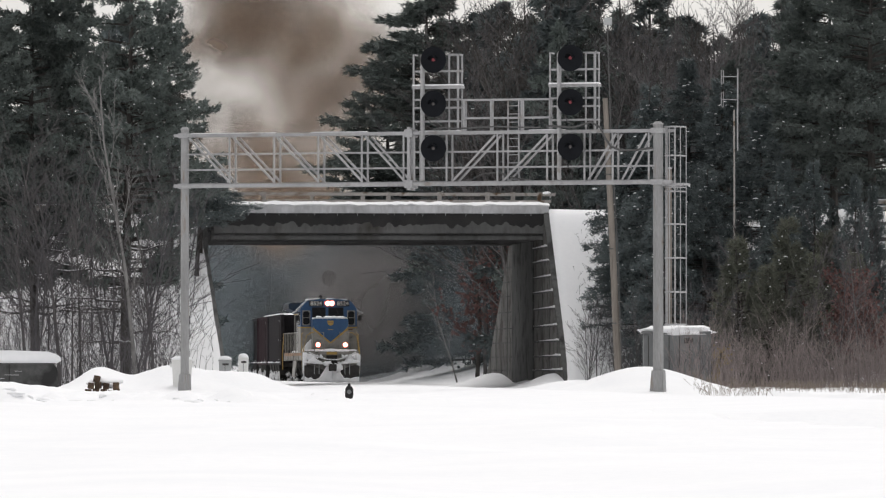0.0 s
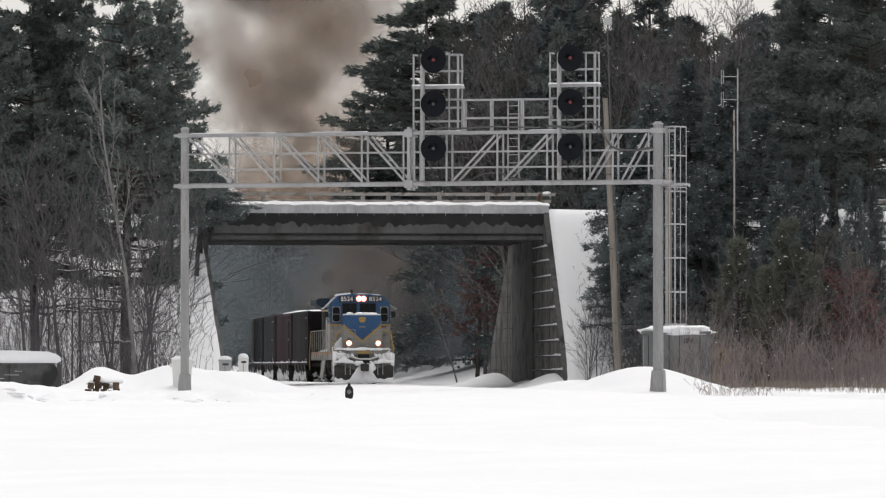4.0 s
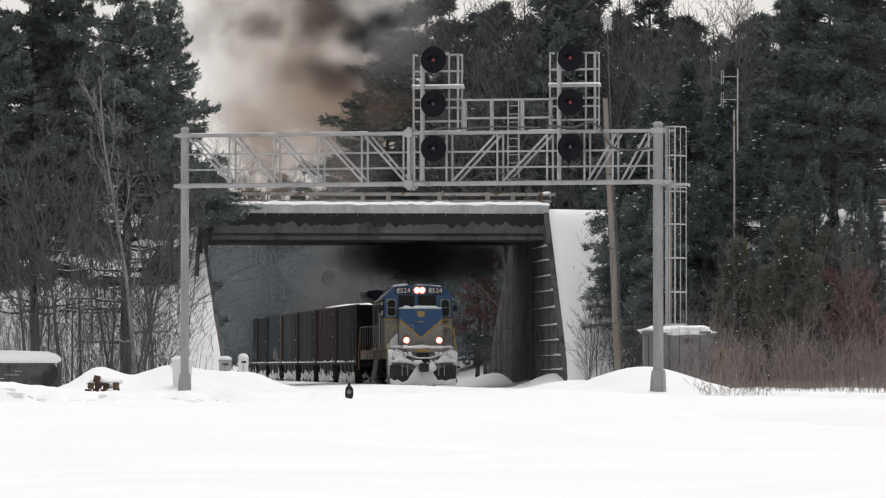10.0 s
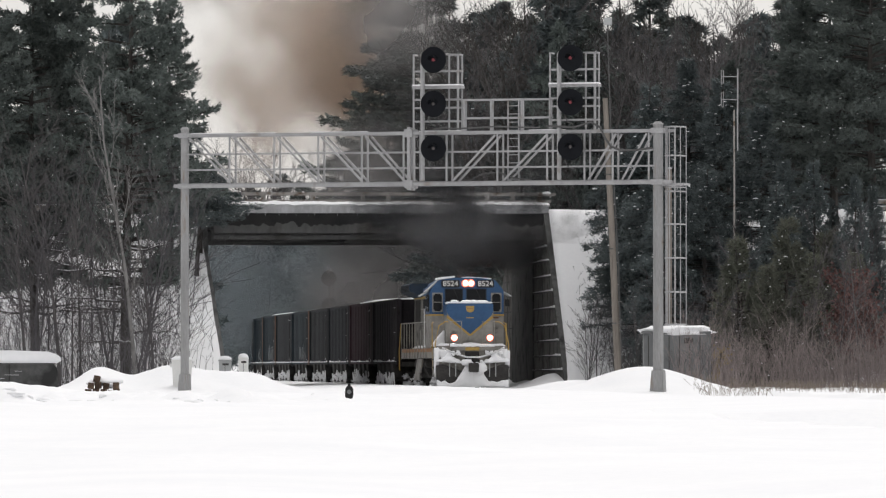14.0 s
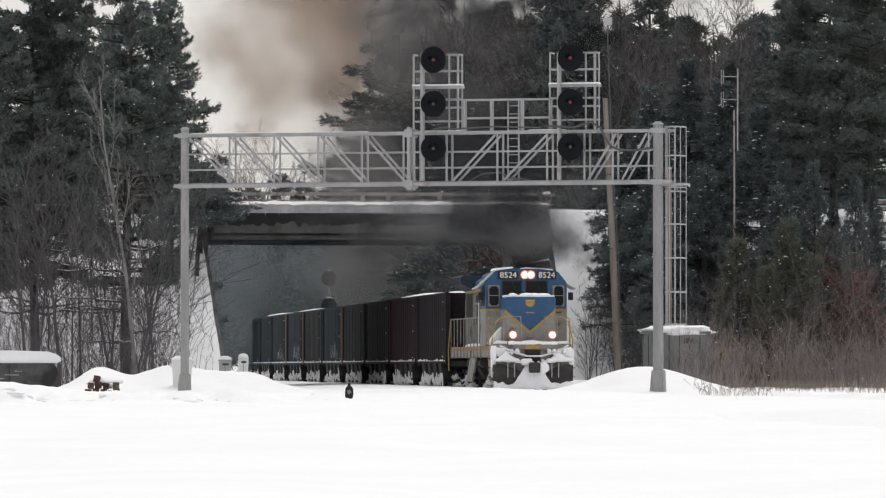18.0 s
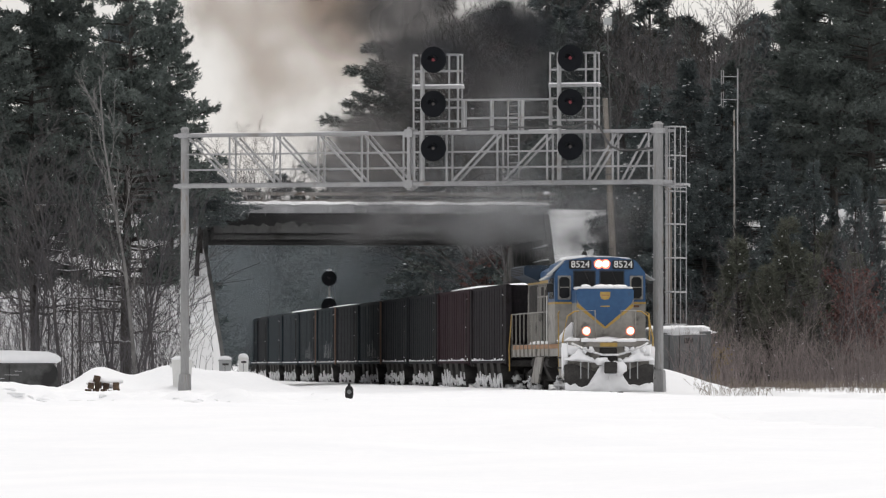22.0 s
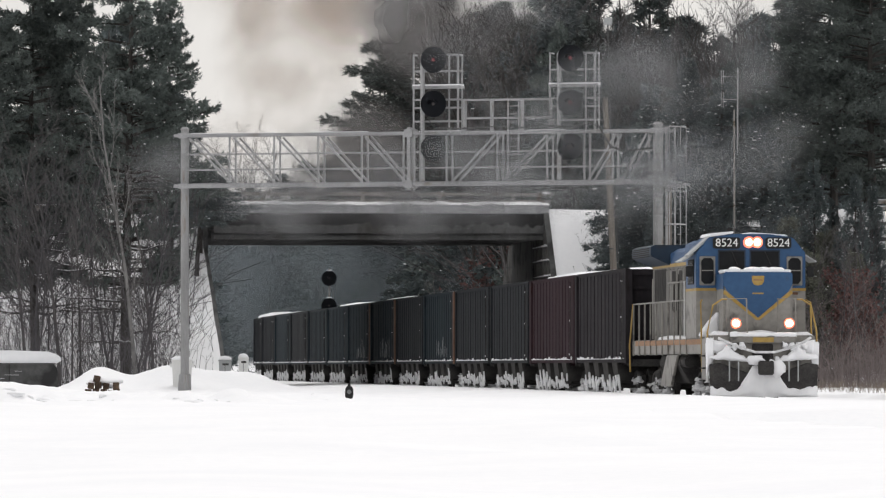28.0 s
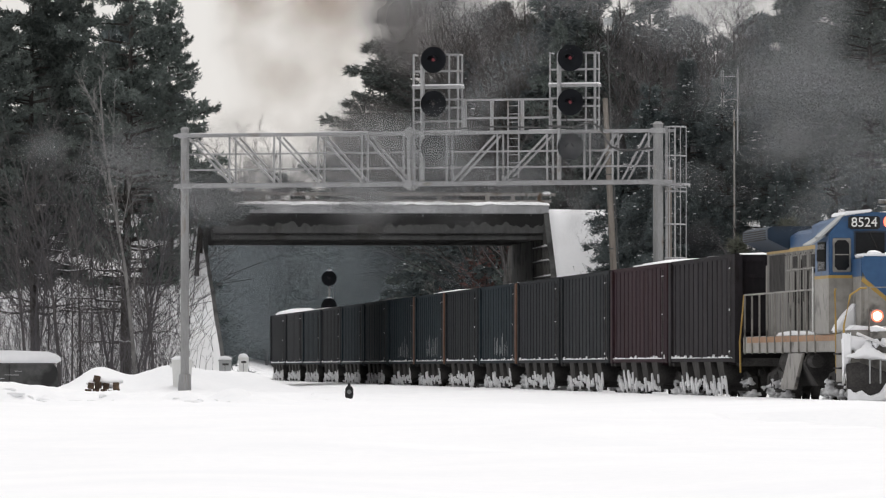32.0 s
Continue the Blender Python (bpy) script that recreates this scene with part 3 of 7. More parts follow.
        cage = add("service_cage", Geo().box(xc - 0.82, xc + 1.06, -0.1, 0.4, 11.16, 11.26), STEEL, "snowy open steel service cage")
        part("platform_snow", Geo().box(xc - 0.8, xc + 1.04, -0.12, 0.38, 11.26, 11.31), SNOW, cage)
        for dx, y in ((-0.76, -0.08), (-0.59, 0.34), (0.48, 0.34), (0.81, 0.34), (0.96, -0.08), (0.98, 0.34)):
                part("cage_post", Geo().bar((xc + dx, y, ZT), (xc + dx, y, 12.42), 0.055), STEEL, cage)
        for z in (9.95, 10.45, 10.75, 11.8, 12.4):
            for y in (-0.08, 0.34):
                part("cage_rail", Geo().bar((xc - 0.74 if z < 12 else xc + 0.5, y, z), (xc + 1.0, y, z), 0.055), STEEL, cage)
            part("cage_rail", Geo().bar((xc + 1.0, -0.08, z), (xc + 1.0, 0.34, z), 0.055), STEEL, cage)
            part("cage_rail", Geo().bar((xc - 0.74, -0.08, z), (xc - 0.74, 0.34, z), 0.055), STEEL, cage)
        for z, le in zip((12.19, 10.57, 8.94), lens):
            h = signal_head(g, xc + 0.15, -0.55, z, le)
            part("bracket", Geo().bar((xc - 0.4, -0.2, z + 0.02), (xc + 0.15, -0.2, z + 0.02), 0.07), STEEL, h)
            part("lead_cable", Geo().tube([(xc - 0.05, -0.2, z - 0.15), (xc - 0.12, -0.35, z - 0.5), (xc - 0.02, -0.3, z - 0.72), (xc + 0.16, -0.25, z - 0.8)], 0.022, 5), CABLE, h)
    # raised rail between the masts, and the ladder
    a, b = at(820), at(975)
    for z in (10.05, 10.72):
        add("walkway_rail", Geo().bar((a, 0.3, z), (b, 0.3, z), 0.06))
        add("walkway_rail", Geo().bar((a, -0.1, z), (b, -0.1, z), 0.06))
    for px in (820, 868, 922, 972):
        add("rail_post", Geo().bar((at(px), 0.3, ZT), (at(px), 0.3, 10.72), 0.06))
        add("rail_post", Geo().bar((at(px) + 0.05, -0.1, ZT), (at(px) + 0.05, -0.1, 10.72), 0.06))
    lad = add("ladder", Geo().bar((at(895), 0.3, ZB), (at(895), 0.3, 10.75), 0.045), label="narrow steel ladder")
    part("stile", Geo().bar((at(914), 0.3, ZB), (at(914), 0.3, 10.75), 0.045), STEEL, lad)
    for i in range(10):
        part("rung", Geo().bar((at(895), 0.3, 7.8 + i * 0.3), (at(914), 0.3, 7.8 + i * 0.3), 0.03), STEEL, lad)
    # hooped access ladder beside the right-hand post
    lad = add("caged_ladder", Geo().bar((L + 0.5, 0.5, 2.4), (L + 0.5, 0.5, 9.7), 0.045), label="tall access ladder in a safety cage")
    part("stile", Geo().bar((L + 0.2, 0.5, 2.4), (L + 0.2, 0.5, 9.7), 0.045), STEEL, lad)
    for i in range(24):
        part("rung", Geo().bar((L + 0.2, 0.5, 2.5 + i * 0.3), (L + 0.5, 0.5, 2.5 + i * 0.3), 0.012), POST, lad)
    for z in (2.45, 3.63, 4.87, 6.1, 7.3, 7.45, 8.6, 9.65):
        part("hoop", Geo().tube([(L + 0.16, 0.5, z), (L + 0.25, 0.0, z), (L + 0.55, -0.2, z), (L + 0.84, 0.0, z), (L + 0.92, 0.5, z)], 0.03, 5), STEEL, lad)
    for dx, y in ((0.3, -0.04), (0.46, -0.14), (0.66, -0.14), (0.84, 0.0), (0.92, 0.5)):
        part("cage_strap", Geo().bar((L + dx, y, 2.4), (L + dx, y, 9.65), 0.028), STEEL, lad)
    add("landing", Geo().box(L, L + 1.0, -0.1, 0.8, ZB - 0.12, ZB - 0.04))
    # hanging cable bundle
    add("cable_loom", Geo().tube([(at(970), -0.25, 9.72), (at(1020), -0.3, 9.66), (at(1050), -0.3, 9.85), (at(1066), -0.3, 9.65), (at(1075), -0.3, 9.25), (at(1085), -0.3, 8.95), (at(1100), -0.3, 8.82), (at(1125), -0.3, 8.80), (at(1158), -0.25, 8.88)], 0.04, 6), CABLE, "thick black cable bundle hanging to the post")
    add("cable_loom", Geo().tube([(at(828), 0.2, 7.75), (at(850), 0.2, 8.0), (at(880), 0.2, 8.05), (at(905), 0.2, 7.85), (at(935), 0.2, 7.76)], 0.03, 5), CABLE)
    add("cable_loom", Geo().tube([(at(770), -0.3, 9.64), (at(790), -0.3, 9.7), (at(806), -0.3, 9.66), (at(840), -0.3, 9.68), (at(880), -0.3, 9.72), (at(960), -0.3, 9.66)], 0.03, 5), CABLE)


build_gantry()


# ---- the train: y = 0 at the locomotive's nose, y runs towards its tail ----
def nose_at(t):
    """Metres along the track at which the nose stands at t seconds."""
    d = 363.3 - 6.02 * t - 0.0135 * t * t if t < 20 else 237.5 - 6.56 * (t - 20)
    return d / TC


def words(text, size, mat, parent, m, name="lettering", label=""):
    """Flat lettering in the built-in font, as a mesh; it faces -y."""
    cu = bpy.data.curves.new(name, "FONT")
    cu.body, cu.size, cu.align_x, cu.align_y, cu.extrude = text, size, "CENTER", "CENTER", 0.004
    ob = bpy.data.objects.new(name, cu)
    me = bpy.data.meshes.new_from_object(ob)
    bpy.data.objects.remove(ob)
    me.materials.clear()
    me.materials.append(mat)
    out = new(name, me)
    out.parent = parent
    out.matrix_basis = m @ pose(0, 0, 0, 90, 0, 0)
    return tagged(out, label)


def jagged(geo, y0, y1, x, z, thick, height, pitch=0.12):
    """An upright crust along y whose top edge is broken, height(y) above z."""
    n = max(2, int((y1 - y0) / pitch))
    ys = [y0 + (y1 - y0) * i / n for i in range(n + 1)]
    hs = [max(height(y), 0.004) for y in ys]
    for i in range(n):
        geo.prism([(ys[i], z), (ys[i + 1], z), (ys[i + 1], z + hs[i + 1]), (ys[i], z + hs[i])], "x", x - thick / 2, x + thick / 2)
    return geo


def lathe_x(geo, x0, x1, y, z, r, sides=20):
    """A wheel-like disc whose axle lies along x."""
    k = len(geo.v)
    for x in (x0, x1):
        for j in range(sides):
            w = 2 * math.pi * j / sides
            geo.v.append((x, y + r * math.cos(w), z + r * math.sin(w)))
    geo.f.append(tuple(k + j for j in range(sides - 1, -1, -1)))
    geo.f.append(tuple(k + sides + j for j in range(sides)))
    for j in range(sides):
        q = (j + 1) % sides
        geo.f.append((k + j, k + q, k + sides + q, k + sides + j))
    return geo


def puff_mesh(seed, rx, ry, rz, flakes, grow):
    """A puff: upright soft flakes, one behind the other across x."""
    rnd = random.Random(seed)
    me = bpy.data.meshes.new("smoke_puff")
    vs, fs, uvs = [], [], []
    for i in range(flakes):
        x = rx * (2 * (i + 0.5) / flakes - 1)
        ay, az = ry * rnd.uniform(0.6, 1.0) * grow, rz * rnd.uniform(0.7, 1.0) * grow
        cy, cz = rnd.uniform(-1, 1) * (ry - ay * 0.9), rnd.uniform(-1, 1) * (rz - az * 0.9)
        k, n = len(vs), 18
        vs.append((x, cy, cz))
        uvs.append((0, 0))
        for j in range(n):
            w = 2 * math.pi * j / n
            r = 1 + 0.12 * rnd.uniform(-1, 1)
            vs.append((x + 0.12 * rx * math.sin(2 * w + i), cy + ay * r * math.cos(w), cz + az * r * math.sin(w)))
            uvs.append((math.cos(w), math.sin(w)))
        fs += [(k, k + 1 + j, k + 1 + (j + 1) % n) for j in range(n)]
    me.from_pydata(vs, [], fs)
    lay = me.uv_layers.new(name="UVMap")
    for lp in me.loops:
        lay.data[lp.index].uv = uvs[lp.vertex_index]
    return me


def wheelset(parent, y, r):
    """An axle with two flanged wheels; it turns about its own centre."""
    g = Geo().tube([(-0.95, 0, 0), (0.95, 0, 0)], 0.08, 8)
    for s in (-1, 1):
        lathe_x(g, s * 0.69, s * 0.82, 0, 0, r)
        lathe_x(g, s * 0.66, s * 0.69, 0, 0, r + 0.025)
        lathe_x(g, s * 0.82, s * 0.84, 0, 0, r * 0.35, 10)
        for j in range(4):
            a = j * math.pi / 2
            g.box(s * 0.825 - 0.015, s * 0.825 + 0.015, r * 0.6 * math.cos(a) - 0.05, r * 0.6 * math.cos(a) + 0.05, r * 0.6 * math.sin(a) - 0.05, r * 0.6 * math.sin(a) + 0.05)
    ob = part("wheelset", g, UNDER, parent, "steel wheels on their axle")
    ob.location = (0, y, r)
    return ob


def snow_lumps(spots, seed, squash=0.7):
    g = Geo()
    rnd = random.Random(seed)
    for x, y, z, r in spots:
        g.lump(x, y, z, r * rnd.uniform(0.8, 1.2), r * rnd.uniform(0.8, 1.2), r * squash * rnd.uniform(0.8, 1.3), rnd.random() * 50, 1.0)
    return g


def snow_sheet(x0, x1, low, high, y, bulge, seed):
    """A crust of packed snow on an upright face, with uneven lower and upper rims."""
    g = Geo()
    nx, nz = 22, 9
    for i in range(nx + 1):
        u = i / nx
        a, b = low(u), max(high(u), low(u) + 0.02)
        for k in range(nz + 1):
            w = k / nz
            x, z = x0 + (x1 - x0) * u, a + (b - a) * w
            edge = min(1, 6 * min(w, 1 - w) + 0.02) * min(1, 7 * min(u, 1 - u) + 0.1)
            d = edge * bulge * (0.6 + 0.9 * (0.5 + 0.5 * noise.noise(Vector((x * 4, z * 4, seed)))) * 1.2)
            g.v.append((x, y - d, z))
    for i in range(nx):
        for k in range(nz):
            p = i * (nz + 1) + k
            g.f.append((p, p + 1, p + nz + 2, p + nz + 1))
    return g


def truck(parent, y0, axles, r, half, seed, name="truck"):
    """A bogie: side frames with axle boxes and springs, wheelsets, caked snow."""
    fr = Geo()
    ys = [y0 + a for a in axles]
    for s in (-1, 1):
        x = s * 0.98
        fr.prism([(ys[0] - 0.35, r - 0.12), (ys[0] + 0.35, r - 0.2), (ys[0] + 0.6, 0.22), (ys[-1] - 0.6, 0.22), (ys[-1] - 0.35, r - 0.2), (ys[-1] + 0.35, r - 0.12),
                  (ys[-1] + 0.35, r + 0.22), ((ys[0] + ys[-1]) / 2, r + 0.38), (ys[0] - 0.35, r + 0.22)], "x", x - 0.09, x + 0.09)
        for y in ys:
            fr.box(x + s * 0.02 - 0.12, x + s * 0.02 + 0.12, y - 0.16, y + 0.16, r - 0.18, r + 0.16)
    t = part(name, fr, UNDER, parent, bevel=0.02)
    sp = Geo()
    ym = (ys[0] + ys[-1]) / 2
    for s in (-1, 1):
        for d in (-0.22, 0, 0.22):
            sp.tube([(s * 1.05, ym + d, 0.3), (s * 1.05, ym + d, r + 0.2)], 0.085, 8)
    part("springs", sp, UNDER, t)
    part("bolster", Geo().box(-1.1, 1.1, ym - 0.22, ym + 0.22, r, r + 0.3), UNDER, t, bevel=0.03)
    rnd = random.Random(seed)
    spots = [(rnd.choice((-1, -1, 1)) * rnd.uniform(0.95, 1.2), rnd.uniform(ys[0] - 0.6, ys[-1] + 0.6), rnd.uniform(0.08, 0.55), rnd.uniform(0.06, 0.16)) for _ in range(30)]
    part("caked_snow", snow_lumps(spots, seed), SNOW_DIRTY, t, "caked dirty snow", smooth=True, kind="stuff")
    for y in ys:
        wheelset(parent, y, r)
    return t


def build_locomotive():
    lo = thing("diesel_locomotive", "blue and grey diesel locomotive with snow-caked plough and lit headlights", "locomotive")

    def add(name, geo, mat, label="", bevel=0.0, parent=None, smooth=False):
        return part(name, geo, mat, parent or lo, label, bevel, smooth)

    # frame and sill
    add("frame", Geo().box(-1.50, 1.50, -0.65, 18.2, 1.28, 1.72), GREY, "grey side sill", 0.02)
    for s in (-1, 1):
        add("sill_stripe", Geo().box(s * 1.512 - 0.012, s * 1.512 + 0.012, 0.6, 17.2, 1.55, 1.70), ORANGE, "faded orange stripe")
    # short hood
    nose = add("short_hood", Geo().box(-1.0, 1.0, 0.0, 1.5, 1.72, 3.60), GREY, "low nose with a blue and yellow chevron", 0.07)
    add("chevron", Geo().prism([(-0.99, 3.55), (-0.99, 3.25), (-0.93, 3.14), (-0.88, 3.06), (0, 2.30), (0.88, 3.06), (0.93, 3.14), (0.99, 3.25), (0.99, 3.55), (0.93, 3.605), (-0.93, 3.605)], "y", -0.012, 0.03), BLUE, "blue chevron", parent=nose)
    add("chevron_side", Geo().box(-1.008, -0.98, 0.02, 1.5, 3.12, 3.56), BLUE, parent=nose)
    for s in (-1, 1):
        add("chevron_stripe", Geo().prism([(s * 0.96, 3.10), (0, 2.30), (0, 2.20), (s * 1.0, 3.0)], "y", -0.016, 0.02), YELLOW, "yellow chevron stripe", parent=nose)
    add("emblem", Geo().prism([(-0.18, 3.50), (0.18, 3.50), (0.17, 3.34), (0.12, 3.25), (0, 3.22), (-0.12, 3.25), (-0.17, 3.34)], "y", -0.02, 0.0), YELLOW, "plain yellow shield", parent=nose)
    add("emblem_bar", Geo().box(-0.13, 0.13, -0.024, -0.019, 3.36, 3.40), ORANGE, parent=nose)
    add("name_bar", Geo().box(-0.16, 0.16, -0.018, 0, 2.98, 3.02), YELLOW, parent=nose)
    g = Geo().box(-0.96, 0.96, 0.02, 1.4, 3.59, 3.68)
    for x, w in ((-0.62, 0.22), (-0.1, 0.3), (0.55, 0.32), (0.2, 0.25)):
        g.lump(x, 0.4, 3.67, w, 0.35, 0.09, x)
    add("hood_snow", g, SNOW, "snow on the nose top", 0.03, nose)
    add("nose_door", Geo().box(-0.14, 0.14, -0.05, 0.0, 2.02, 2.24), GREY, "small grey box", 0.02, nose)
    # cab: grey below, yellow stripe, blue above with a peaked roof
    cab = add("cab", Geo().box(-1.58, 1.58, 1.5, 3.9, 1.72, 3.14), GREY, "standard cab with a peaked roof", 0.02)
    add("cab_stripe", Geo().box(-1.592, 1.592, 1.488, 3.9, 3.09, 3.165), YELLOW, "yellow belt stripe", parent=cab)
    roof = [(-1.58, 3.14), (1.58, 3.14), (1.58, 4.18), (1.22, 4.62), (0.5, 4.72), (-0.5, 4.72), (-1.22, 4.62), (-1.58, 4.18)]
    add("cab_top", Geo().prism(roof, "y", 1.5, 3.9), BLUE, "blue upper cab", 0.03, cab)
    add("roof_snow", Geo().prism([(-1.2, 4.64), (-0.5, 4.735), (-0.5, 4.80), (-1.15, 4.74)], "y", 1.5, 3.8), SNOW, "snow on the cab roof", 0.02, cab)
    add("roof_snow", Geo().prism([(-0.1, 4.73), (1.1, 4.66), (1.0, 4.71), (0, 4.77)], "y", 1.6, 3.8), SNOW, "", 0.01, cab)
    for x0, x1, z0, z1 in ((-0.92, -0.2, 3.66, 4.22), (0.0, 0.8, 3.66, 4.22)):
        fr = add("window", Geo().box(x0 - 0.04, x1 + 0.04, 1.475, 1.51, z0, z1 + 0.04), BLUE_DARK, "front cab window", 0.0, cab)
        fr2 = Geo().box(x0, x1, 1.465, 1.48, z0, z1)
        part("pane", fr2, GLASS, fr)
        part("wiper", Geo().bar(((x0 + x1) / 2, 1.455, z1), ((x0 + x1) / 2 + 0.18, 1.455, z1 - 0.4), 0.02), RUBBER, fr)
    for x0, x1 in ((-1.46, -1.06), (1.06, 1.46)):
        fr = add("window", Geo().box(x0 - 0.03, x1 + 0.03, 1.475, 1.51, 3.24, 4.08), GREY, "tall corner window beside the nose", 0.03, cab)
        part("pane", Geo().prism([(x0 + 0.1, 3.29), (x1 - 0.1, 3.29), (x1 - 0.02, 3.38), (x1 - 0.02, 3.94), (x1 - 0.1, 4.03), (x0 + 0.1, 4.03), (x0 + 0.02, 3.94), (x0 + 0.02, 3.38)], "y", 1.462, 1.48), GLASS, fr)
        part("glazing_bar", Geo().box(x0 + 0.03, x1 - 0.03, 1.458, 1.47, 3.66, 3.685), GREY, fr)
    for s in (-1, 1):
        fr = add("window", Geo().box(s * 1.585 - 0.02, s * 1.585 + 0.02, 2.0, 3.3, 3.28, 4.0), RUBBER, "sliding side window", 0.0, cab)
        part("pane", Geo().box(s * 1.6 - 0.012, s * 1.6 + 0.012, 2.06, 3.24, 3.33, 3.95), GLASS, fr)
        if s < 0:
            add("roof_awning", Geo().prism([(-1.16, 4.62), (-1.19, 4.66), (-1.80, 4.12), (-1.77, 4.08)], "y", 1.6, 2.5), CABINET, "grey slanted side awning", 0.0, cab)
        add("sun_visor", Geo().prism([(s * 1.60, 4.12), (s * 1.95, 3.92), (s * 1.97, 3.95), (s * 1.60, 4.17)], "y", 1.9, 3.4), CABINET, "", 0.0, cab)
        add("mirror", Geo().box(s * 1.75 - 0.1, s * 1.75 + 0.1, 1.7, 1.74, 3.5, 3.8), RUBBER, "", 0.01, cab)
    # number boards and headlights
    for x0, x1 in ((-1.10, -0.32), (0.42, 1.16)):
        nb = add("number_board", Geo().prism([(x0, 4.34), (x0 + 0.06, 4.30), (x1 - 0.06, 4.30), (x1, 4.34), (x1, 4.58), (x1 - 0.05, 4.62), (x0 + 0.05, 4.62), (x0, 4.58)], "y", 1.42, 1.51), RUBBER, "black illuminated number board", 0.0, cab)
        words("8524", 0.33, WHITE, nb, pose((x0 + x1) / 2, 1.412, 4.46), "numerals", "white numerals")
    hl = add("headlight", Geo().box(-0.2, 0.3, 1.40, 1.51, 4.34, 4.62), BLUE_DARK, "twin roof headlight, lit", 0.03, cab)
    # each lamp sits on a glowing disc that stands for its glare
    for x in (-0.07, 0.17):
        part("reflector", ring(Geo(), x, 1.392, 4.48, 0.165, 0.02, 20), LAMP_GLARE, hl, "orange disc standing for lamp glare")
        part("bulb", ring(Geo(), x, 1.385, 4.48, 0.092, 0.02, 20), HEADLIGHT, hl, "glowing lamp")
    # long hood
    hood = add("long_hood", Geo().box(-0.95, 0.95, 3.9, 17.4, 1.72, 4.02), GREY_STREAK, "long grey engine hood with doors", 0.03)
    add("hood_top", Geo().prism([(-0.95, 4.02), (0.95, 4.02), (0.95, 4.35), (0.7, 4.5), (-0.7, 4.5), (-0.95, 4.35)], "y", 3.9, 13.0), BLUE, "blue hood top", 0.02, hood)
    add("hood_stripe", Geo().box(-0.965, 0.965, 3.92, 17.4, 3.94, 4.04), YELLOW, "yellow hood stripe", parent=hood)
    add("blower_housing", Geo().box(-1.25, -0.9, 4.0, 7.2, 1.72, 3.3), GREY_STREAK, "", 0.03, hood)
    add("dynamic_brake", Geo().prism([(-1.0, 4.0), (-1.25, 4.2), (-1.25, 4.5), (-1.0, 4.62), (1.0, 4.62), (1.25, 4.5), (1.25, 4.2), (1.0, 4.0)], "y", 4.0, 6.8), BLUE, "", 0.02, hood)
    add("radiator_wing", Geo().prism([(-0.95, 4.0), (-1.55, 4.28), (-1.55, 4.56), (-1.4, 4.62), (1.4, 4.62), (1.55, 4.56), (1.55, 4.22), (0.95, 3.85)], "y", 12.9, 17.9), BLUE_DARK, "overhanging sooty radiator wing", 0.02, hood)
    for i in range(10):
        y = 4.3 + i * 0.95
        add("door_gap", Geo().box(-0.956, -0.94, y + 0.80, y + 0.99, 1.85, 3.88), UNDER, "", 0.0, hood)
        add("hood_door", Geo().box(-0.985, -0.94, y, y + 0.82, 1.85, 3.85), GREY_STREAK, "", 0.015, hood)
        add("door_latch", Geo().box(-1.0, -0.98, y + 0.06, y + 0.1, 2.6, 2.9), UNDER, "", 0.0, hood)
    add("hood_grab", Geo().tube([(-1.02, 6.0, 3.45), (-1.02, 13.0, 3.45)], 0.02, 6), GREY, "", 0.0, hood)
    add("soot_patch", Geo().box(-0.957, -0.94, 13.9, 16.9, 2.9, 3.9), UNDER, "dark radiator intake", 0.0, hood)
    for i in range(9):
        add("louvre", Geo().box(-1.265, -1.245, 4.4, 5.8, 2.1 + i * 0.11, 2.15 + i * 0.11), UNDER, "", 0.0, hood)
    for i in range(5):
        add("grille_slat", Geo().box(-1.57, -1.545, 13.3, 17.6, 4.26 + i * 0.06, 4.285 + i * 0.06), UNDER, "", 0.0, hood)
    add("exhaust_stack", Geo().box(-0.35, 0.35, 8.3, 9.3, 4.45, 4.72), UNDER, "sooty exhaust stack", 0.03, hood)
    add("horn", Geo().tube([(-0.3, 4.4, 4.85), (-0.3, 3.9, 4.87)], [0.04, 0.10], 8), UNDER, "", 0.0, hood)
    add("rear_hood", Geo().box(-0.9, 0.9, 17.4, 18.1, 1.72, 3.7), GREY, "", 0.05, hood)
    # platform, pilot, plough
    add("platform", Geo().box(-1.5, 1.5, -0.95, 0.0, 1.62, 1.80), GREY, "front platform", 0.02)
    add("anticlimber", Geo().box(-0.95, 0.95, -1.12, -0.9, 1.58, 1.80), GREY, "", 0.03)
    add("step_light", Geo().box(-0.3, 0.3, -1.14, -1.1, 1.60, 1.74), YELLOW, "yellow platform edge plate", 0.01)
    add("draft_pocket", Geo().box(-0.3, 0.3, -0.99, -0.9, 1.08, 1.56), UNDER, "dark coupler pocket", 0.02)
    add("ledge_snow", snow_sheet(-0.95, 0.95, lambda u: 1.76 + 0.05 * noise.noise(Vector((u * 9, 1, 5))), lambda u: 1.88 + 0.06 * noise.noise(Vector((u * 7, 4, 5))), -1.12, 0.06, 3), SNOW, "snow over the platform edge", smooth=True)
    add("builder_bar", Geo().box(1.1, 1.36, 1.485, 1.50, 2.98, 3.05), RUST, "small red lettering bar", parent=cab)
    add("pilot", Geo().box(-1.5, 1.5, -0.95, -0.8, 0.35, 1.62), GREY, "grey pilot sheet", 0.02)
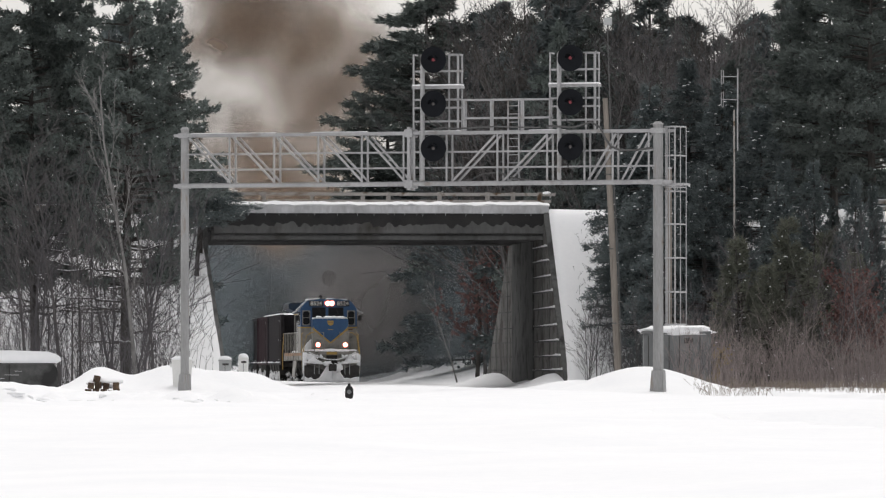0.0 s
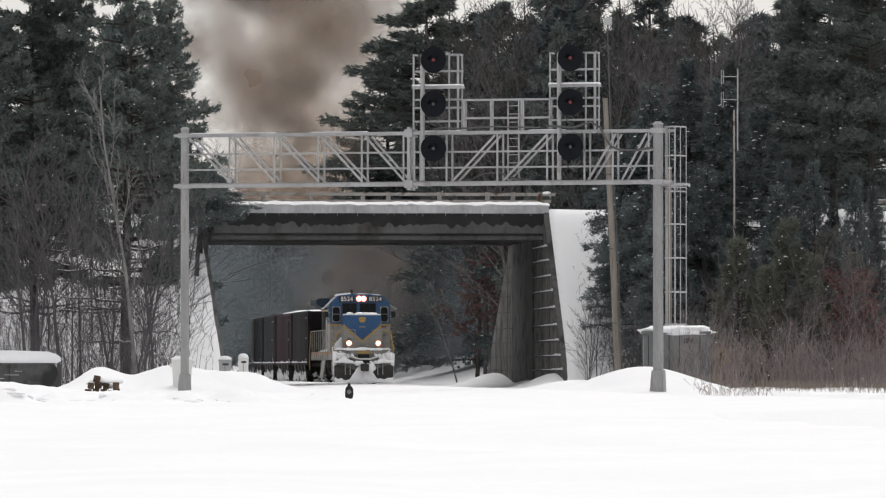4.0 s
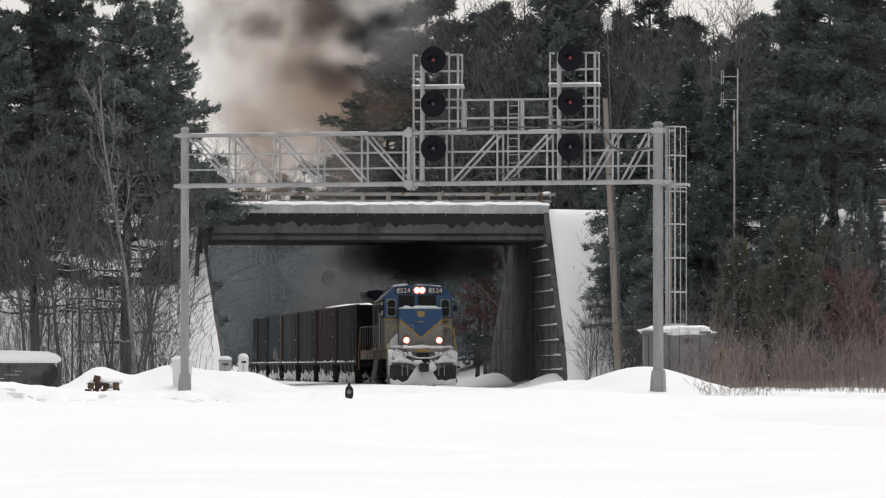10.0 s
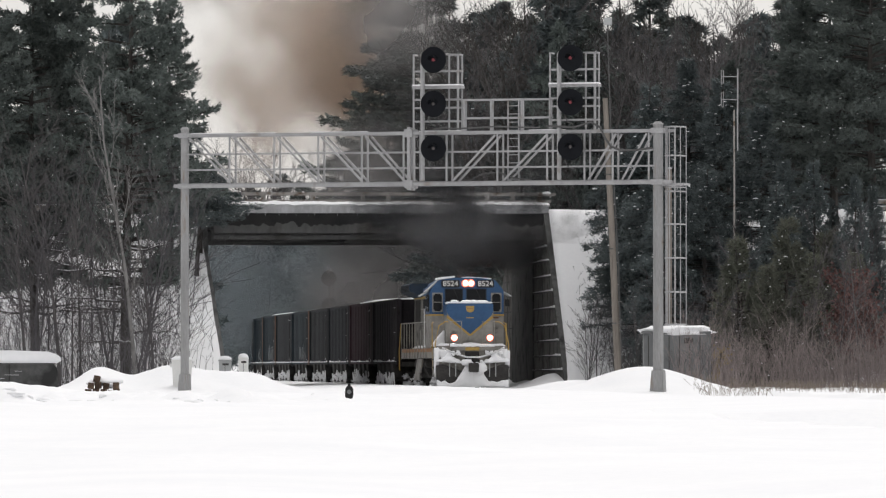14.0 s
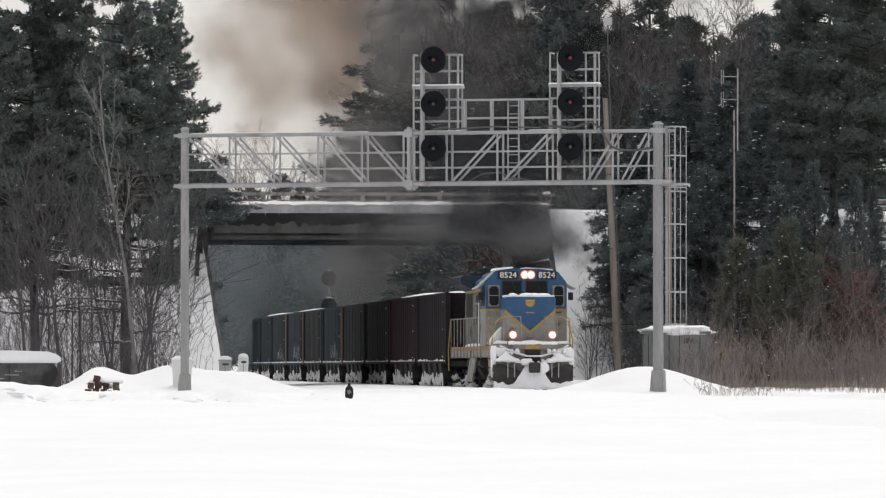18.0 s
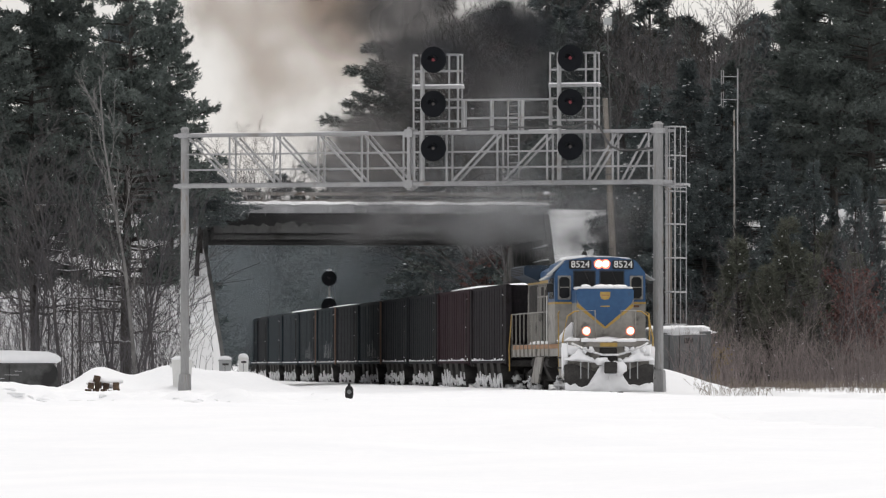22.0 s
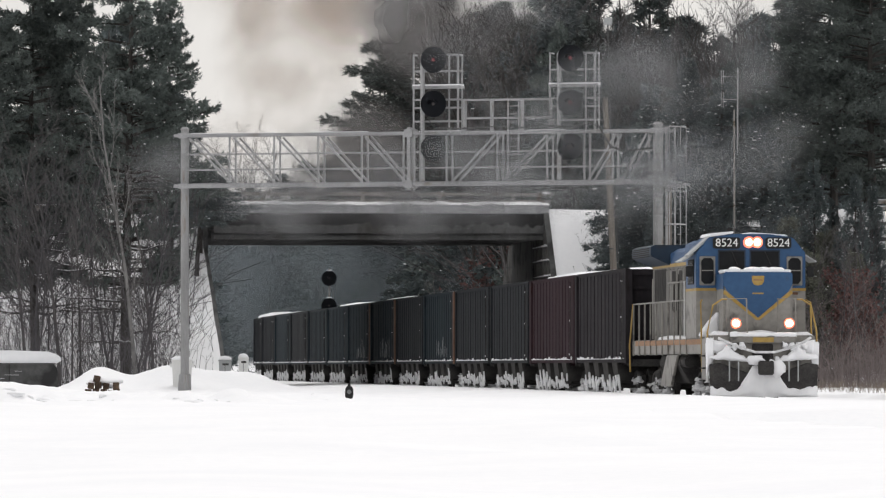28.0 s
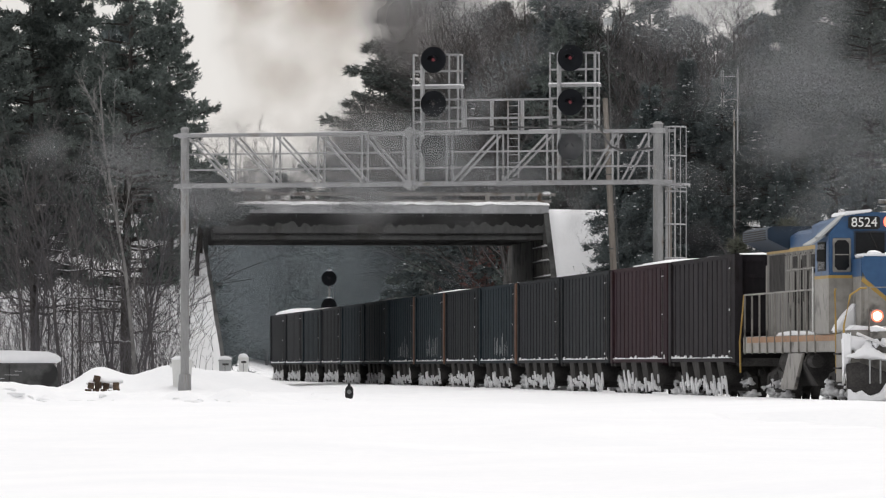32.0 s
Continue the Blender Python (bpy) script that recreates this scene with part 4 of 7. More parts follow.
    for s in (-1, 1):
        st = add("step_well", Geo().box(s * 1.48 - 0.1, s * 1.48 + 0.1, -0.8, 0.3, 0.5, 1.72), GREY, "corner steps with white edges", 0.02)
        part("step_edge", Geo().box(s * 1.56 - 0.03, s * 1.56 + 0.03, -0.83, -0.79, 0.5, 1.7), WHITE, st)
        for z in (0.5, 0.85, 1.2):
            part("tread", Geo().box(s * 1.6 - 0.06, s * 1.6 + 0.06, -0.7, 0.2, z, z + 0.04), UNDER, st)
        lamp = add("ditch_light", Geo().box(s * 0.76 - 0.15, s * 0.76 + 0.15, -1.0, -0.8, 1.98, 2.3), GREY, "lit ditch light", 0.05)
        part("reflector", ring(Geo(), s * 0.76, -1.012, 2.14, 0.15, 0.02, 20), LAMP_GLARE, lamp, "orange disc standing for lamp glare")
        part("bulb", ring(Geo(), s * 0.76, -1.02, 2.14, 0.094, 0.02, 20), HEADLIGHT, lamp, "glowing lamp")
        add("plough_blade", Geo().prism([(s * 0.05, 0.10), (s * 1.52, 0.16), (s * 1.55, 0.98), (s * 1.25, 1.02), (s * 0.4, 0.72), (s * 0.05, 0.66)], "y", -1.22, -1.1), UNDER, "black snow plough blade", 0.02)
        for x in (0.72, 0.98):
            add("plough_brace", Geo().bar((s * x, -1.235, 0.5), (s * x, -1.235, 1.1), 0.035), CABINET)
        rnd = random.Random(7 + s)
        low = lambda u: 0.05 + 0.02 * noise.noise(Vector((u * 9, s, 0)))
        high = lambda u: 0.30 + 0.62 * step(0.5, 0.2, u) + 0.06 * step(0.9, 1, u) + 0.16 * noise.noise(Vector((u * 4, s * 3, 0))) + 0.07 * noise.noise(Vector((u * 11, s, 4)))
        add("plough_snow", snow_sheet(-s * 0.03, s * 1.53, low, high, -1.23, 0.10, 5 + s), SNOW, "packed snow on the plough", smooth=True)
        low = lambda u: 1.10 + 0.03 * u - 0.06 * (1 - u) + 0.02 * noise.noise(Vector((u * 7, s, 1)))
        high = lambda u: 1.46 - 0.34 * abs(u - 0.55) * 2 + 0.10 * noise.noise(Vector((u * 9, s, 12))) + 0.05 * noise.noise(Vector((u * 5, s, 2)))
        add("blade_cap", snow_sheet(s * 0.35, s * 1.56, low, high, -1.16, 0.12, 15 + s), SNOW, "snow ledge on top of the plough", smooth=True)
        low = lambda u: 1.28 + 0.08 * noise.noise(Vector((u * 6, s, 7)))
        high = lambda u: 1.60 + 0.08 * u
        add("pilot_snow", snow_sheet(s * 0.95, s * 1.5, low, high, -0.96, 0.05, 25 + s), SNOW, "snow stuck to the pilot", smooth=True)
        for k, (x, z, r) in enumerate(((0.82, 1.48, 0.1), (1.12, 1.30, 0.09))):
            add("snow_clod", Geo().lump(s * x, -1.17, z, r, 0.07, r * 1.1, k + s * 9, 0.6), SNOW, smooth=True)
        add("step_snow", Geo().prism([(s * 1.35, 1.66), (s * 1.62, 1.60), (s * 1.6, 1.0), (s * 1.5, 0.55), (s * 1.42, 0.9)], "y", -0.99, -0.82), SNOW, "snow packed over the steps", bevel=0.02)
        # handrails
        add("corner_rail", Geo().tube([(s * 1.55, -0.85, 0.75), (s * 1.56, -0.86, 1.9), (s * 1.40, -0.86, 2.65), (s * 1.15, -0.86, 2.82), (s * 1.0, -0.86, 2.82)], 0.026, 6), YELLOW, "yellow corner handrail")
        add("corner_rail", Geo().tube([(s * 1.56, 0.35, 0.75), (s * 1.58, 0.36, 2.0), (s * 1.58, 0.5, 2.75), (s * 1.5, 0.9, 2.82)], 0.026, 6), YELLOW, "yellow corner handrail")
        add("front_rail", Geo().tube([(s * 0.95, -0.9, 1.8), (s * 0.95, -0.9, 2.84), (s * 0.45, -0.9, 2.84), (s * 0.42, -0.9, 1.8)], 0.022, 6), GREY, "grey platform handrail")
        add("corner_rail", Geo().tube([(s * 1.56, 18.3, 0.75), (s * 1.58, 18.3, 1.6), (s * 1.56, 18.0, 2.2), (s * 1.54, 17.7, 2.85)], 0.026, 6), YELLOW, "yellow corner handrail")
        for i in range(10):
            y = 4.3 + i * 1.49
            add("stanchion", Geo().bar((s * 1.52, y, 1.25), (s * 1.52, y, 2.85), 0.045), GREY)
        add("side_rail", Geo().tube([(s * 1.52, 4.2, 2.85), (s * 1.52, 17.75, 2.85)], 0.024, 6), GREY, "grey walkway handrail")
        add("cab_grab", Geo().tube([(s * 1.62, 4.0, 1.8), (s * 1.62, 4.0, 3.4)], 0.02, 6), WHITE)
        hose = s < 0 and add("air_hose", Geo().tube([(-1.3, -1.22, 1.72), (-1.12, -1.25, 1.64), (-0.7, -1.3, 1.46), (-0.25, -1.34, 1.32), (0.3, -1.34, 1.32), (0.8, -1.3, 1.46), (1.15, -1.25, 1.62), (1.35, -1.2, 1.74)], 0.036, 6), SNOW_DIRTY, "snow-dusted air hose across the pilot")
        add("air_hose", Geo().tube([(s * 0.2, -1.1, 1.25), (s * 0.25, -1.2, 0.95), (s * 0.4, -1.2, 0.85)], 0.03, 6), UNDER)
    add("corner_drift", Geo().prism([(-1.56, 1.75), (-1.0, 1.75), (-1.0, 2.5), (-1.1, 2.38), (-1.28, 2.2), (-1.46, 1.95)], "y", 0.9, 1.48), SNOW, "snow drifted into the corner before the cab", 0.05)
    add("step_drift", snow_sheet(-1.62, -1.40, lambda u: 0.6 + 0.5 * u, lambda u: 1.72 + 0.1 * noise.noise(Vector((u * 7, 2, 2))), -1.0, 0.09, 41), SNOW, "snow packed on the corner steps", smooth=True)
    for x, z, r in ((-0.62, 1.5, 0.1), (-1.0, 1.42, 0.12), (0.62, 1.52, 0.1), (0.95, 1.4, 0.13), (1.2, 1.5, 0.1), (0.75, 1.18, 0.1), (-0.1, 0.95, 0.13), (0.36, 0.8, 0.14), (0.42, 1.1, 0.12), (-0.24, 0.72, 0.12)):
        add("snow_clod", Geo().lump(x, -1.16, z, r, 0.08, r * 0.9, x * 9, 0.9), SNOW, smooth=True)
    for k in range(7):
        add("hood_conduit", Geo().bar((-1.0, 4.6 + k * 1.15, 1.85), (-1.0, 4.6 + k * 1.15, 3.4 + 0.3 * (k % 2)), 0.05), UNDER, "", 0.0, hood)
    for k in range(5):
        add("hood_vent", Geo().box(-1.0, -0.95, 4.5 + k * 1.7, 5.3 + k * 1.7, 3.5, 3.8), UNDER, "", 0.0, hood)
    add("deck_snow", Geo().prism([(-1.45, 1.80), (1.45, 1.80), (1.3, 1.9), (0.6, 1.86), (0.0, 1.95), (-0.7, 1.87), (-1.3, 1.92)], "y", -0.9, -0.1), SNOW, "snow on the platform")
    add("side_snow", Geo().prism([(4.4, 1.72), (12.0, 1.72), (11.5, 1.80), (9.0, 1.84), (6.0, 1.79)], "x", -1.45, -1.0), SNOW, "snow along the walkway")
    cp = add("coupler", Geo().box(-0.16, 0.16, -1.6, -0.8, 0.72, 1.02), UNDER, "knuckle coupler clogged with snow", 0.04)
    part("knuckle", Geo().prism([(-0.22, -1.75), (0.2, -1.8), (0.26, -1.55), (0.1, -1.5), (-0.2, -1.5)], "z", 0.68, 1.08), UNDER, cp, bevel=0.03)
    part("coupler_snow", Geo().lump(0.3, -1.5, 0.85, 0.26, 0.22, 0.26, 3, 0.5).lump(-0.25, -1.4, 1.1, 0.3, 0.2, 0.14, 4, 0.5), SNOW, cp, smooth=True)
    # tank and running gear
    tank = add("fuel_tank", Geo().prism([(-1.35, 1.28), (-1.45, 1.0), (-1.1, 0.42), (1.1, 0.42), (1.45, 1.0), (1.35, 1.28)], "y", 6.6, 11.6), UNDER, "grimy fuel tank", 0.03)
    part("tank_skirt", Geo().prism([(6.7, 1.26), (9.3, 1.26), (11.0, 0.32), (8.3, 0.32)], "x", -1.5, -1.42), GREY, tank, "grey slanted tank side", bevel=0.02)
    add("air_tank", Geo().tube([(-1.25, 5.6, 1.05), (-1.25, 6.5, 1.05)], 0.17, 10), UNDER)
    truck(lo, 3.3, (-1.4, 1.4), 0.51, 1.1, 21)
    truck(lo, 14.6, (-1.4, 1.4), 0.51, 1.1, 22)
    flame = part("exhaust_flame", puff_mesh(31, 0.25, 0.9, 0.55, 4, 1.0), FLAME, lo, "ragged red exhaust flame")
    flame.location = (0, 8.8, 3.4)
    lo["flame"] = flame.name
    return lo


LOCO = build_locomotive()
CAR_PITCH, CAR_FIRST = 15.5, 19.2


def build_hopper(paint, post_paint, label, seed):
    """A ribbed open hopper car: sides, ribs, ends, chords, bays, trucks."""
    car = thing("hopper_car", label, "hopper car", "cars of the freight train")
    rnd = random.Random(seed)
    L, W, Z0, Z1 = 14.7, 1.52, 1.12, 3.98

    def add(name, geo, mat=paint, label="", bevel=0.0, parent=None, smooth=False):
        return part(name, geo, mat, parent or car, label, bevel, smooth)

    for s in (-1, 1):
        side = add("side_wall", Geo().box(s * W - 0.03, s * W + 0.03, 0.15, L - 0.15, Z0, Z1))
        rib = Geo().prism([(-0.06, Z0 + 0.05), (0.06, Z0 + 0.05), (0.05, Z1 - 0.1), (-0.05, Z1 - 0.1)], "x", -0.012, 0.012).mesh("rib")
        rib.materials.append(paint)
        for i in range(13):
            r = new("rib", rib)
            r.parent = side
            r.location = (s * (W + 0.038), 0.95 + i * (L - 1.9) / 12, 0)
        add("top_chord", Geo().box(s * W - 0.07, s * W + 0.07, 0.05, L - 0.05, Z1 - 0.07, Z1 + 0.03), paint, "", 0.015)
        add("side_sill", Geo().box(s * W - 0.09, s * W + 0.09, 0.0, L, Z0 - 0.08, Z0 + 0.03), paint, "", 0.015)
        g = Geo()
        peak = lambda y: 0.022 + 0.16 * max(0, noise.noise(Vector((y * 3.1, seed, s))) - 0.08) if noise.noise(Vector((y * 0.9, seed, 4))) > -0.25 else 0.0
        jagged(g, 0.5, L - 0.4, s * (W + 0.07), Z0 + 0.03, 0.05, peak, 0.16)
        tagged(add("sill_snow", g, SNOW, "snow on the side sill"), kind="stuff")
        for y in (0.06, L - 0.06):
            add("corner_post", Geo().box(s * W - 0.11, s * W + 0.11, y - (0.16 if post_paint is CAR_BLACK else 0.3), y + (0.16 if post_paint is CAR_BLACK else 0.3), Z0 - 0.1, Z1), post_paint if y < 1 else paint, "rusty corner post" if post_paint is RUST and y < 1 else "", 0.015)
        lad = add("ladder", Geo().bar((s * (W + 0.18), 0.2, Z0), (s * (W + 0.18), 0.2, Z1 - 0.2), 0.03), UNDER)
        for i in range(7):
            part("rung", Geo().bar((s * (W + 0.18), 0.2, 1.3 + i * 0.38), (s * (W + 0.18), 0.65, 1.3 + i * 0.38), 0.025), UNDER, lad)
            if i % 3 == 0:
                part("rung_snow", Geo().lump(s * (W + 0.18), 0.3, 1.33 + i * 0.38, 0.03, 0.09, 0.035, i, 0.5, 4, 6), SNOW, lad)
    for y, d in ((0.1, 1), (L - 0.1, -1)):
        add("end_wall", Geo().box(-W, W, y - 0.03, y + 0.03, 1.9, Z1), paint)
        for z in (2.4, 2.9, 3.4, 3.85):
            add("end_rib", Geo().box(-W, W, y - 0.09 if d > 0 else y, y if d > 0 else y + 0.09, z - 0.05, z + 0.05), paint)
        add("slope_sheet", Geo().prism([(y, 1.9), (y + d * 2.2, 1.0), (y + d * 2.2, 0.95), (y, 1.85)], "x", -W + 0.05, W - 0.05), paint)
        add("end_sill", Geo().box(-W, W, y - 0.15, y + 0.15, 0.92, 1.15), UNDER, "", 0.02)
        add("coupler", Geo().box(-0.14, 0.14, y - 0.55 if d > 0 else y, y if d > 0 else y + 0.55, 0.72, 1.0), UNDER)
    add("centre_sill", Geo().box(-0.3, 0.3, -0.1, L + 0.1, 0.78, 1.0), UNDER)
    add("lading", Geo().box(-W + 0.04, W - 0.04, 0.25, L - 0.25, 3.4, 3.68), COAL, "dark load below the rim")
    # sloping bays with snow caught between them
    for i in range(4):
        y = 2.6 + i * 2.75
        bay = add("hopper_bay", Geo().prism([(y, 1.1), (y + 1.5, 1.1), (y + 0.3 + 0.2 * (i % 2), 0.34), (y - 0.75, 0.34)], "x", -W - 0.075, W + 0.075), UNDER)
        part("bay_door", Geo().prism([(y - 0.8, 0.42), (y - 0.7, 0.42), (y - 0.5, 0.24), (y - 0.6, 0.24)], "x", -W + 0.03, W - 0.03), UNDER, bay)
        g = Geo()
        for s in (-1, 1):
            part("strut", Geo().bar((s * (W + 0.01), y + 1.4, 1.0), (s * (W + 0.01), y + 0.1, 0.3), 0.09, 0.05), UNDER, bay)
            part("gate_beam", Geo().box(s * W - 0.03, s * W + 0.03, y - 1.0, y + 1.5, 0.15, 0.24), UNDER, bay)
            # clods and crusts of snow stuck to the slopes and gates
            for k in range(8):
                cy, cz = y - 0.95 + 2.5 * (k + rnd.random()) / 8, rnd.uniform(0.2, 0.55)
                hy, hz, tilt = rnd.uniform(0.07, 0.22), rnd.choice((0.07, 0.1, 0.14, 0.2, 0.32)) * rnd.uniform(0.8, 1.2), rnd.uniform(0.3, 1.3)
                rim = []
                for q in range(7):
                    a, f = 2 * math.pi * q / 7, rnd.uniform(0.6, 1.15)
                    rim.append((cy + hy * f * math.cos(a) + tilt * hz * f * math.sin(a), max(cz + hz * f * math.sin(a), 0.06 + 0.05 * q % 0.11)))
                x = s * (W + rnd.uniform(0.08, 0.1))
                g.prism(rim, "x", x - 0.025, x + 0.025)
        part("caked_snow", g, SNOW_CAKED, bay, "caked snow", kind="stuff")
    for y0 in (1.75, L - 1.75):
        truck(car, y0, (-0.9, 0.9), 0.42, 1.0, seed * 7 + int(y0))
    return car


def lying_snow(car, seed, amount):
    """Wind-packed snow on the load, standing above the rim."""
    rnd = random.Random(seed)
    g = Geo()
    y0, y1 = rnd.uniform(0.3, 4), 14.3 if amount > 0.5 else rnd.uniform(8, 12)
    n = 26
    for i in range(n + 1):
        y = y0 + (y1 - y0) * i / n
        fall = min(1, i / 7) * min(1, (n - i) / 3)
        h = 3.95 + fall * (0.16 + 0.34 * amount) * (0.7 + 0.5 * noise.noise(Vector((y * 0.35, seed, 0))))
        for x, z in ((-1.47, 3.7), (-1.4, 0.4 * 3.9 + 0.6 * h), (-0.6, h), (0.5, h + 0.05), (1.4, 0.5 * 3.9 + 0.5 * h), (1.47, 3.7)):
            g.v.append((x, y, z))
    for i in range(n):
        for j in range(5):
            g.f.append((i * 6 + j, i * 6 + j + 1, (i + 1) * 6 + j + 1, (i + 1) * 6 + j))
    part("load_snow", g, SNOW, car, "drifted snow on the load", smooth=True)


CARS = []
KINDS = {"k": (CAR_BLACK, CAR_BLACK, "worn black open hopper car with snow-caked underframe"),
         "m": (CAR_MAROON, CAR_MAROON, "faded maroon open hopper car with snow-caked underframe"),
         "n": (CAR_BROWN, CAR_BROWN, "dark brown ribbed hopper car with snow on its sill"),
         "u": (CAR_BLUE, RUST, "blue-black hopper car with rusty corner posts"),
         "b": (CAR_BLUE, CAR_BLUE, "dirty blue-black open hopper car with snowy sill")}
first = {}
for i, k in enumerate("nmkkukuubbkbkk"):
    if k not in first:
        first[k] = build_hopper(*KINDS[k], 3 + i)
        car = first[k]
    else:
        car = copy_thing(first[k], Matrix.Identity(4))
    CARS.append(car)
# pale paint streaks low on two cars
for i in (4, 6, 7):
    rnd = random.Random(i)
    for k in range(14):
        y, h = 4.0 + k * 0.42 + rnd.uniform(-0.1, 0.1), rnd.uniform(0.15, 0.85)
        part("paint_streak", Geo().box(-1.556, -1.548, y, y + rnd.uniform(0.03, 0.09), 1.3 + rnd.uniform(0, 0.15), 1.45 + h), CABINET, CARS[i], "pale paint streak")
for i, a in ((0, 0.12), (1, 0.45), (4, 0.2), (6, 0.3), (8, 0.4), (9, 0.2), (11, 0.3), (13, 0.9)):
    lying_snow(CARS[i], i * 5 + 1, a)


# ---- trees ----
def tri_mesh(name, pts):
    """A mesh of loose triangles from an array of n x 3 corners."""
    me = bpy.data.meshes.new(name)
    n = len(pts)
    me.from_pydata(pts.reshape(-1, 3).tolist(), [], np.arange(n * 3).reshape(-1, 3).tolist())
    return me


def needle_tufts(rnd, centres, dirs, blades, length, width):
    """Tapered blades that spray out from each centre, mostly along its direction."""
    n = len(centres)
    c = np.repeat(centres, blades, 0)
    d = np.repeat(dirs, blades, 0) * 0.75 + rnd.normal(0, 0.6, (n * blades, 3))
    d /= np.linalg.norm(d, axis=1, keepdims=True) + 1e-6
    w = np.cross(d, rnd.normal(0, 1, (n * blades, 3)))
    w /= np.linalg.norm(w, axis=1, keepdims=True) + 1e-6
    ln = length * rnd.uniform(0.55, 1.2, (n * blades, 1))
    wd = width * rnd.uniform(0.7, 1.3, (n * blades, 1))
    c = c + rnd.normal(0, 0.04, c.shape)
    return np.stack([c - w * wd / 2, c + w * wd / 2, c + d * ln], 1)


def conifer(seed, h, r, bare, gap, rise, droop, tufts, blades, uneven, length=0.3, width=0.06):
    """Trunk and crown meshes: whorls of limbs with needle tufts along their outer parts."""
    rnd = np.random.RandomState(seed)
    wood = Geo()
    bend = [(0.15 * math.sin(z * 0.25 + seed), 0.15 * math.cos(z * 0.21 + seed), z) for z in np.linspace(0, h, 9)]
    wood.tube(bend, [0.019 * h * (1 - 0.93 * i / 8) * 0.75 for i in range(9)], 7)
    cs, ds, caps = [], [], []
    z = bare
    while z < h - 0.3:
        t = (z - bare) / (h - bare)
        prof = (1 - t) ** 0.6 * min(1, 0.55 + 2.0 * t) if bare > 1.2 else (1 - t) ** 0.75
        for k in range(rnd.randint(5, 8)):
            a = rnd.uniform(0, 2 * math.pi)
            L = max(0.35, r * prof * rnd.uniform(1 - uneven, 1 + uneven * 0.5))
            zz = z + rnd.uniform(-gap, gap) * 0.5
            k0 = int(min(max(zz / h * 8, 0), 7))
            f = zz / h * 8 - k0
            p0 = np.array(bend[k0]) * (1 - f) + np.array(bend[k0 + 1]) * f
            up = rise * (0.5 + t) + rnd.normal(0, 0.08)
            pts = []
            for u in np.linspace(0, 1, 6):
                pts.append(p0 + L * np.array([math.cos(a) * u, math.sin(a) * u, up * u - droop * u * u + 0.18 * max(u - 0.6, 0)]))
            wood.tube(pts, [0.012 + 0.016 * L * (1 - i / 5) for i in range(6)], 3, False)
            n = max(4, int(tufts * (0.4 + L / r)))
            us = rnd.uniform(0.12 if L < 0.35 * r else 0.25, 1.0, n) ** 0.8
            for u in us:
                i0 = min(int(u * 5), 4)
                ff = u * 5 - i0
                p = pts[i0] * (1 - ff) + pts[i0 + 1] * ff
                side = np.array([-math.sin(a), math.cos(a), 0]) * rnd.uniform(-1, 1) * 0.34 * L * (1.1 - u * 0.85)
                p = p + side + np.array([0, 0, rnd.normal(0, 0.11) - 0.1 * abs(np.linalg.norm(side))])
                d = (pts[-1] - pts[0]) / L + side * 0.7 + np.array([0, 0, 0.15])
                cs.append(p)
                ds.append(d / (np.linalg.norm(d) + 1e-6))
                if rnd.rand() < 0.025:
                    caps.append(p)
        z += gap * rnd.uniform(0.7, 1.3)
    crown = tri_mesh("crown", needle_tufts(rnd, np.array(cs), np.array(ds), blades, length, width))
    return wood.mesh("trunk"), crown, caps


def bare_tree(seed, h, spread_, levels, twig=0.014, lean=0.0, reach=1.0):
    """A leafless tree: a trunk that forks into limbs, branches and twigs."""
    rnd = random.Random(seed)
    g, trunk = Geo(), Geo()

    def grow(p, d, length, rad, level):
        n = 5 if level < 2 else 3
        pts, dd = [p], d
        for i in range(n):
            dd = (dd + Vector((rnd.gauss(0, 0.09), rnd.gauss(0, 0.09), rnd.gauss(0.03, 0.05)))).normalized()
            pts.append(pts[-1] + dd * (length / n))
        end = max(rad * (0.25 if level == 0 else 0.4), twig * 0.6)
        (g if level else trunk).tube(pts, [rad + (end - rad) * i / n for i in range(n + 1)], 3 if level else 6, False)
        if level >= levels:
            return
        kids = (15, 8, 6, 4)[level]
        for k in range(kids):
            u = (0.22 + 0.75 * (k + rnd.random()) / kids) if level == 0 else 0.2 + 0.8 * (k + rnd.random()) / kids
            i = min(int(u * n), n - 1)
            q = pts[i].lerp(pts[i + 1], u * n - i)
            ax = Vector((rnd.gauss(0, 1), rnd.gauss(0, 1), rnd.gauss(0, 0.3)))
            ax = (ax - ax.dot(dd) * dd).normalized()
            nd = (dd * rnd.uniform(0.5, 1.0) + ax * spread_ * rnd.uniform(0.6, 1.2)).normalized()
            grow(q, nd, length * (1.05 - 0.62 * u if level == 0 else 0.6) * rnd.uniform(0.32, 0.6) * (reach if level == 0 else 1), max(rad * (1 - 0.75 * u) * 0.45, twig), level + 1)

    grow(Vector((0, 0, -0.2)), Vector((lean, 0, 1)).normalized(), h, (0.0062 * h + 0.012) if levels > 2 else (0.0052 * h + 0.01), 0)
    return g, trunk


WOOD_STOCK = {}


def stock(kind, name, label, category, group, makers):
    """Prepares the tree kinds, out of sight of nothing: the first of each is planted too."""
    WOOD_STOCK[kind] = (name, label, category, group, [mk() for mk in makers], [0])


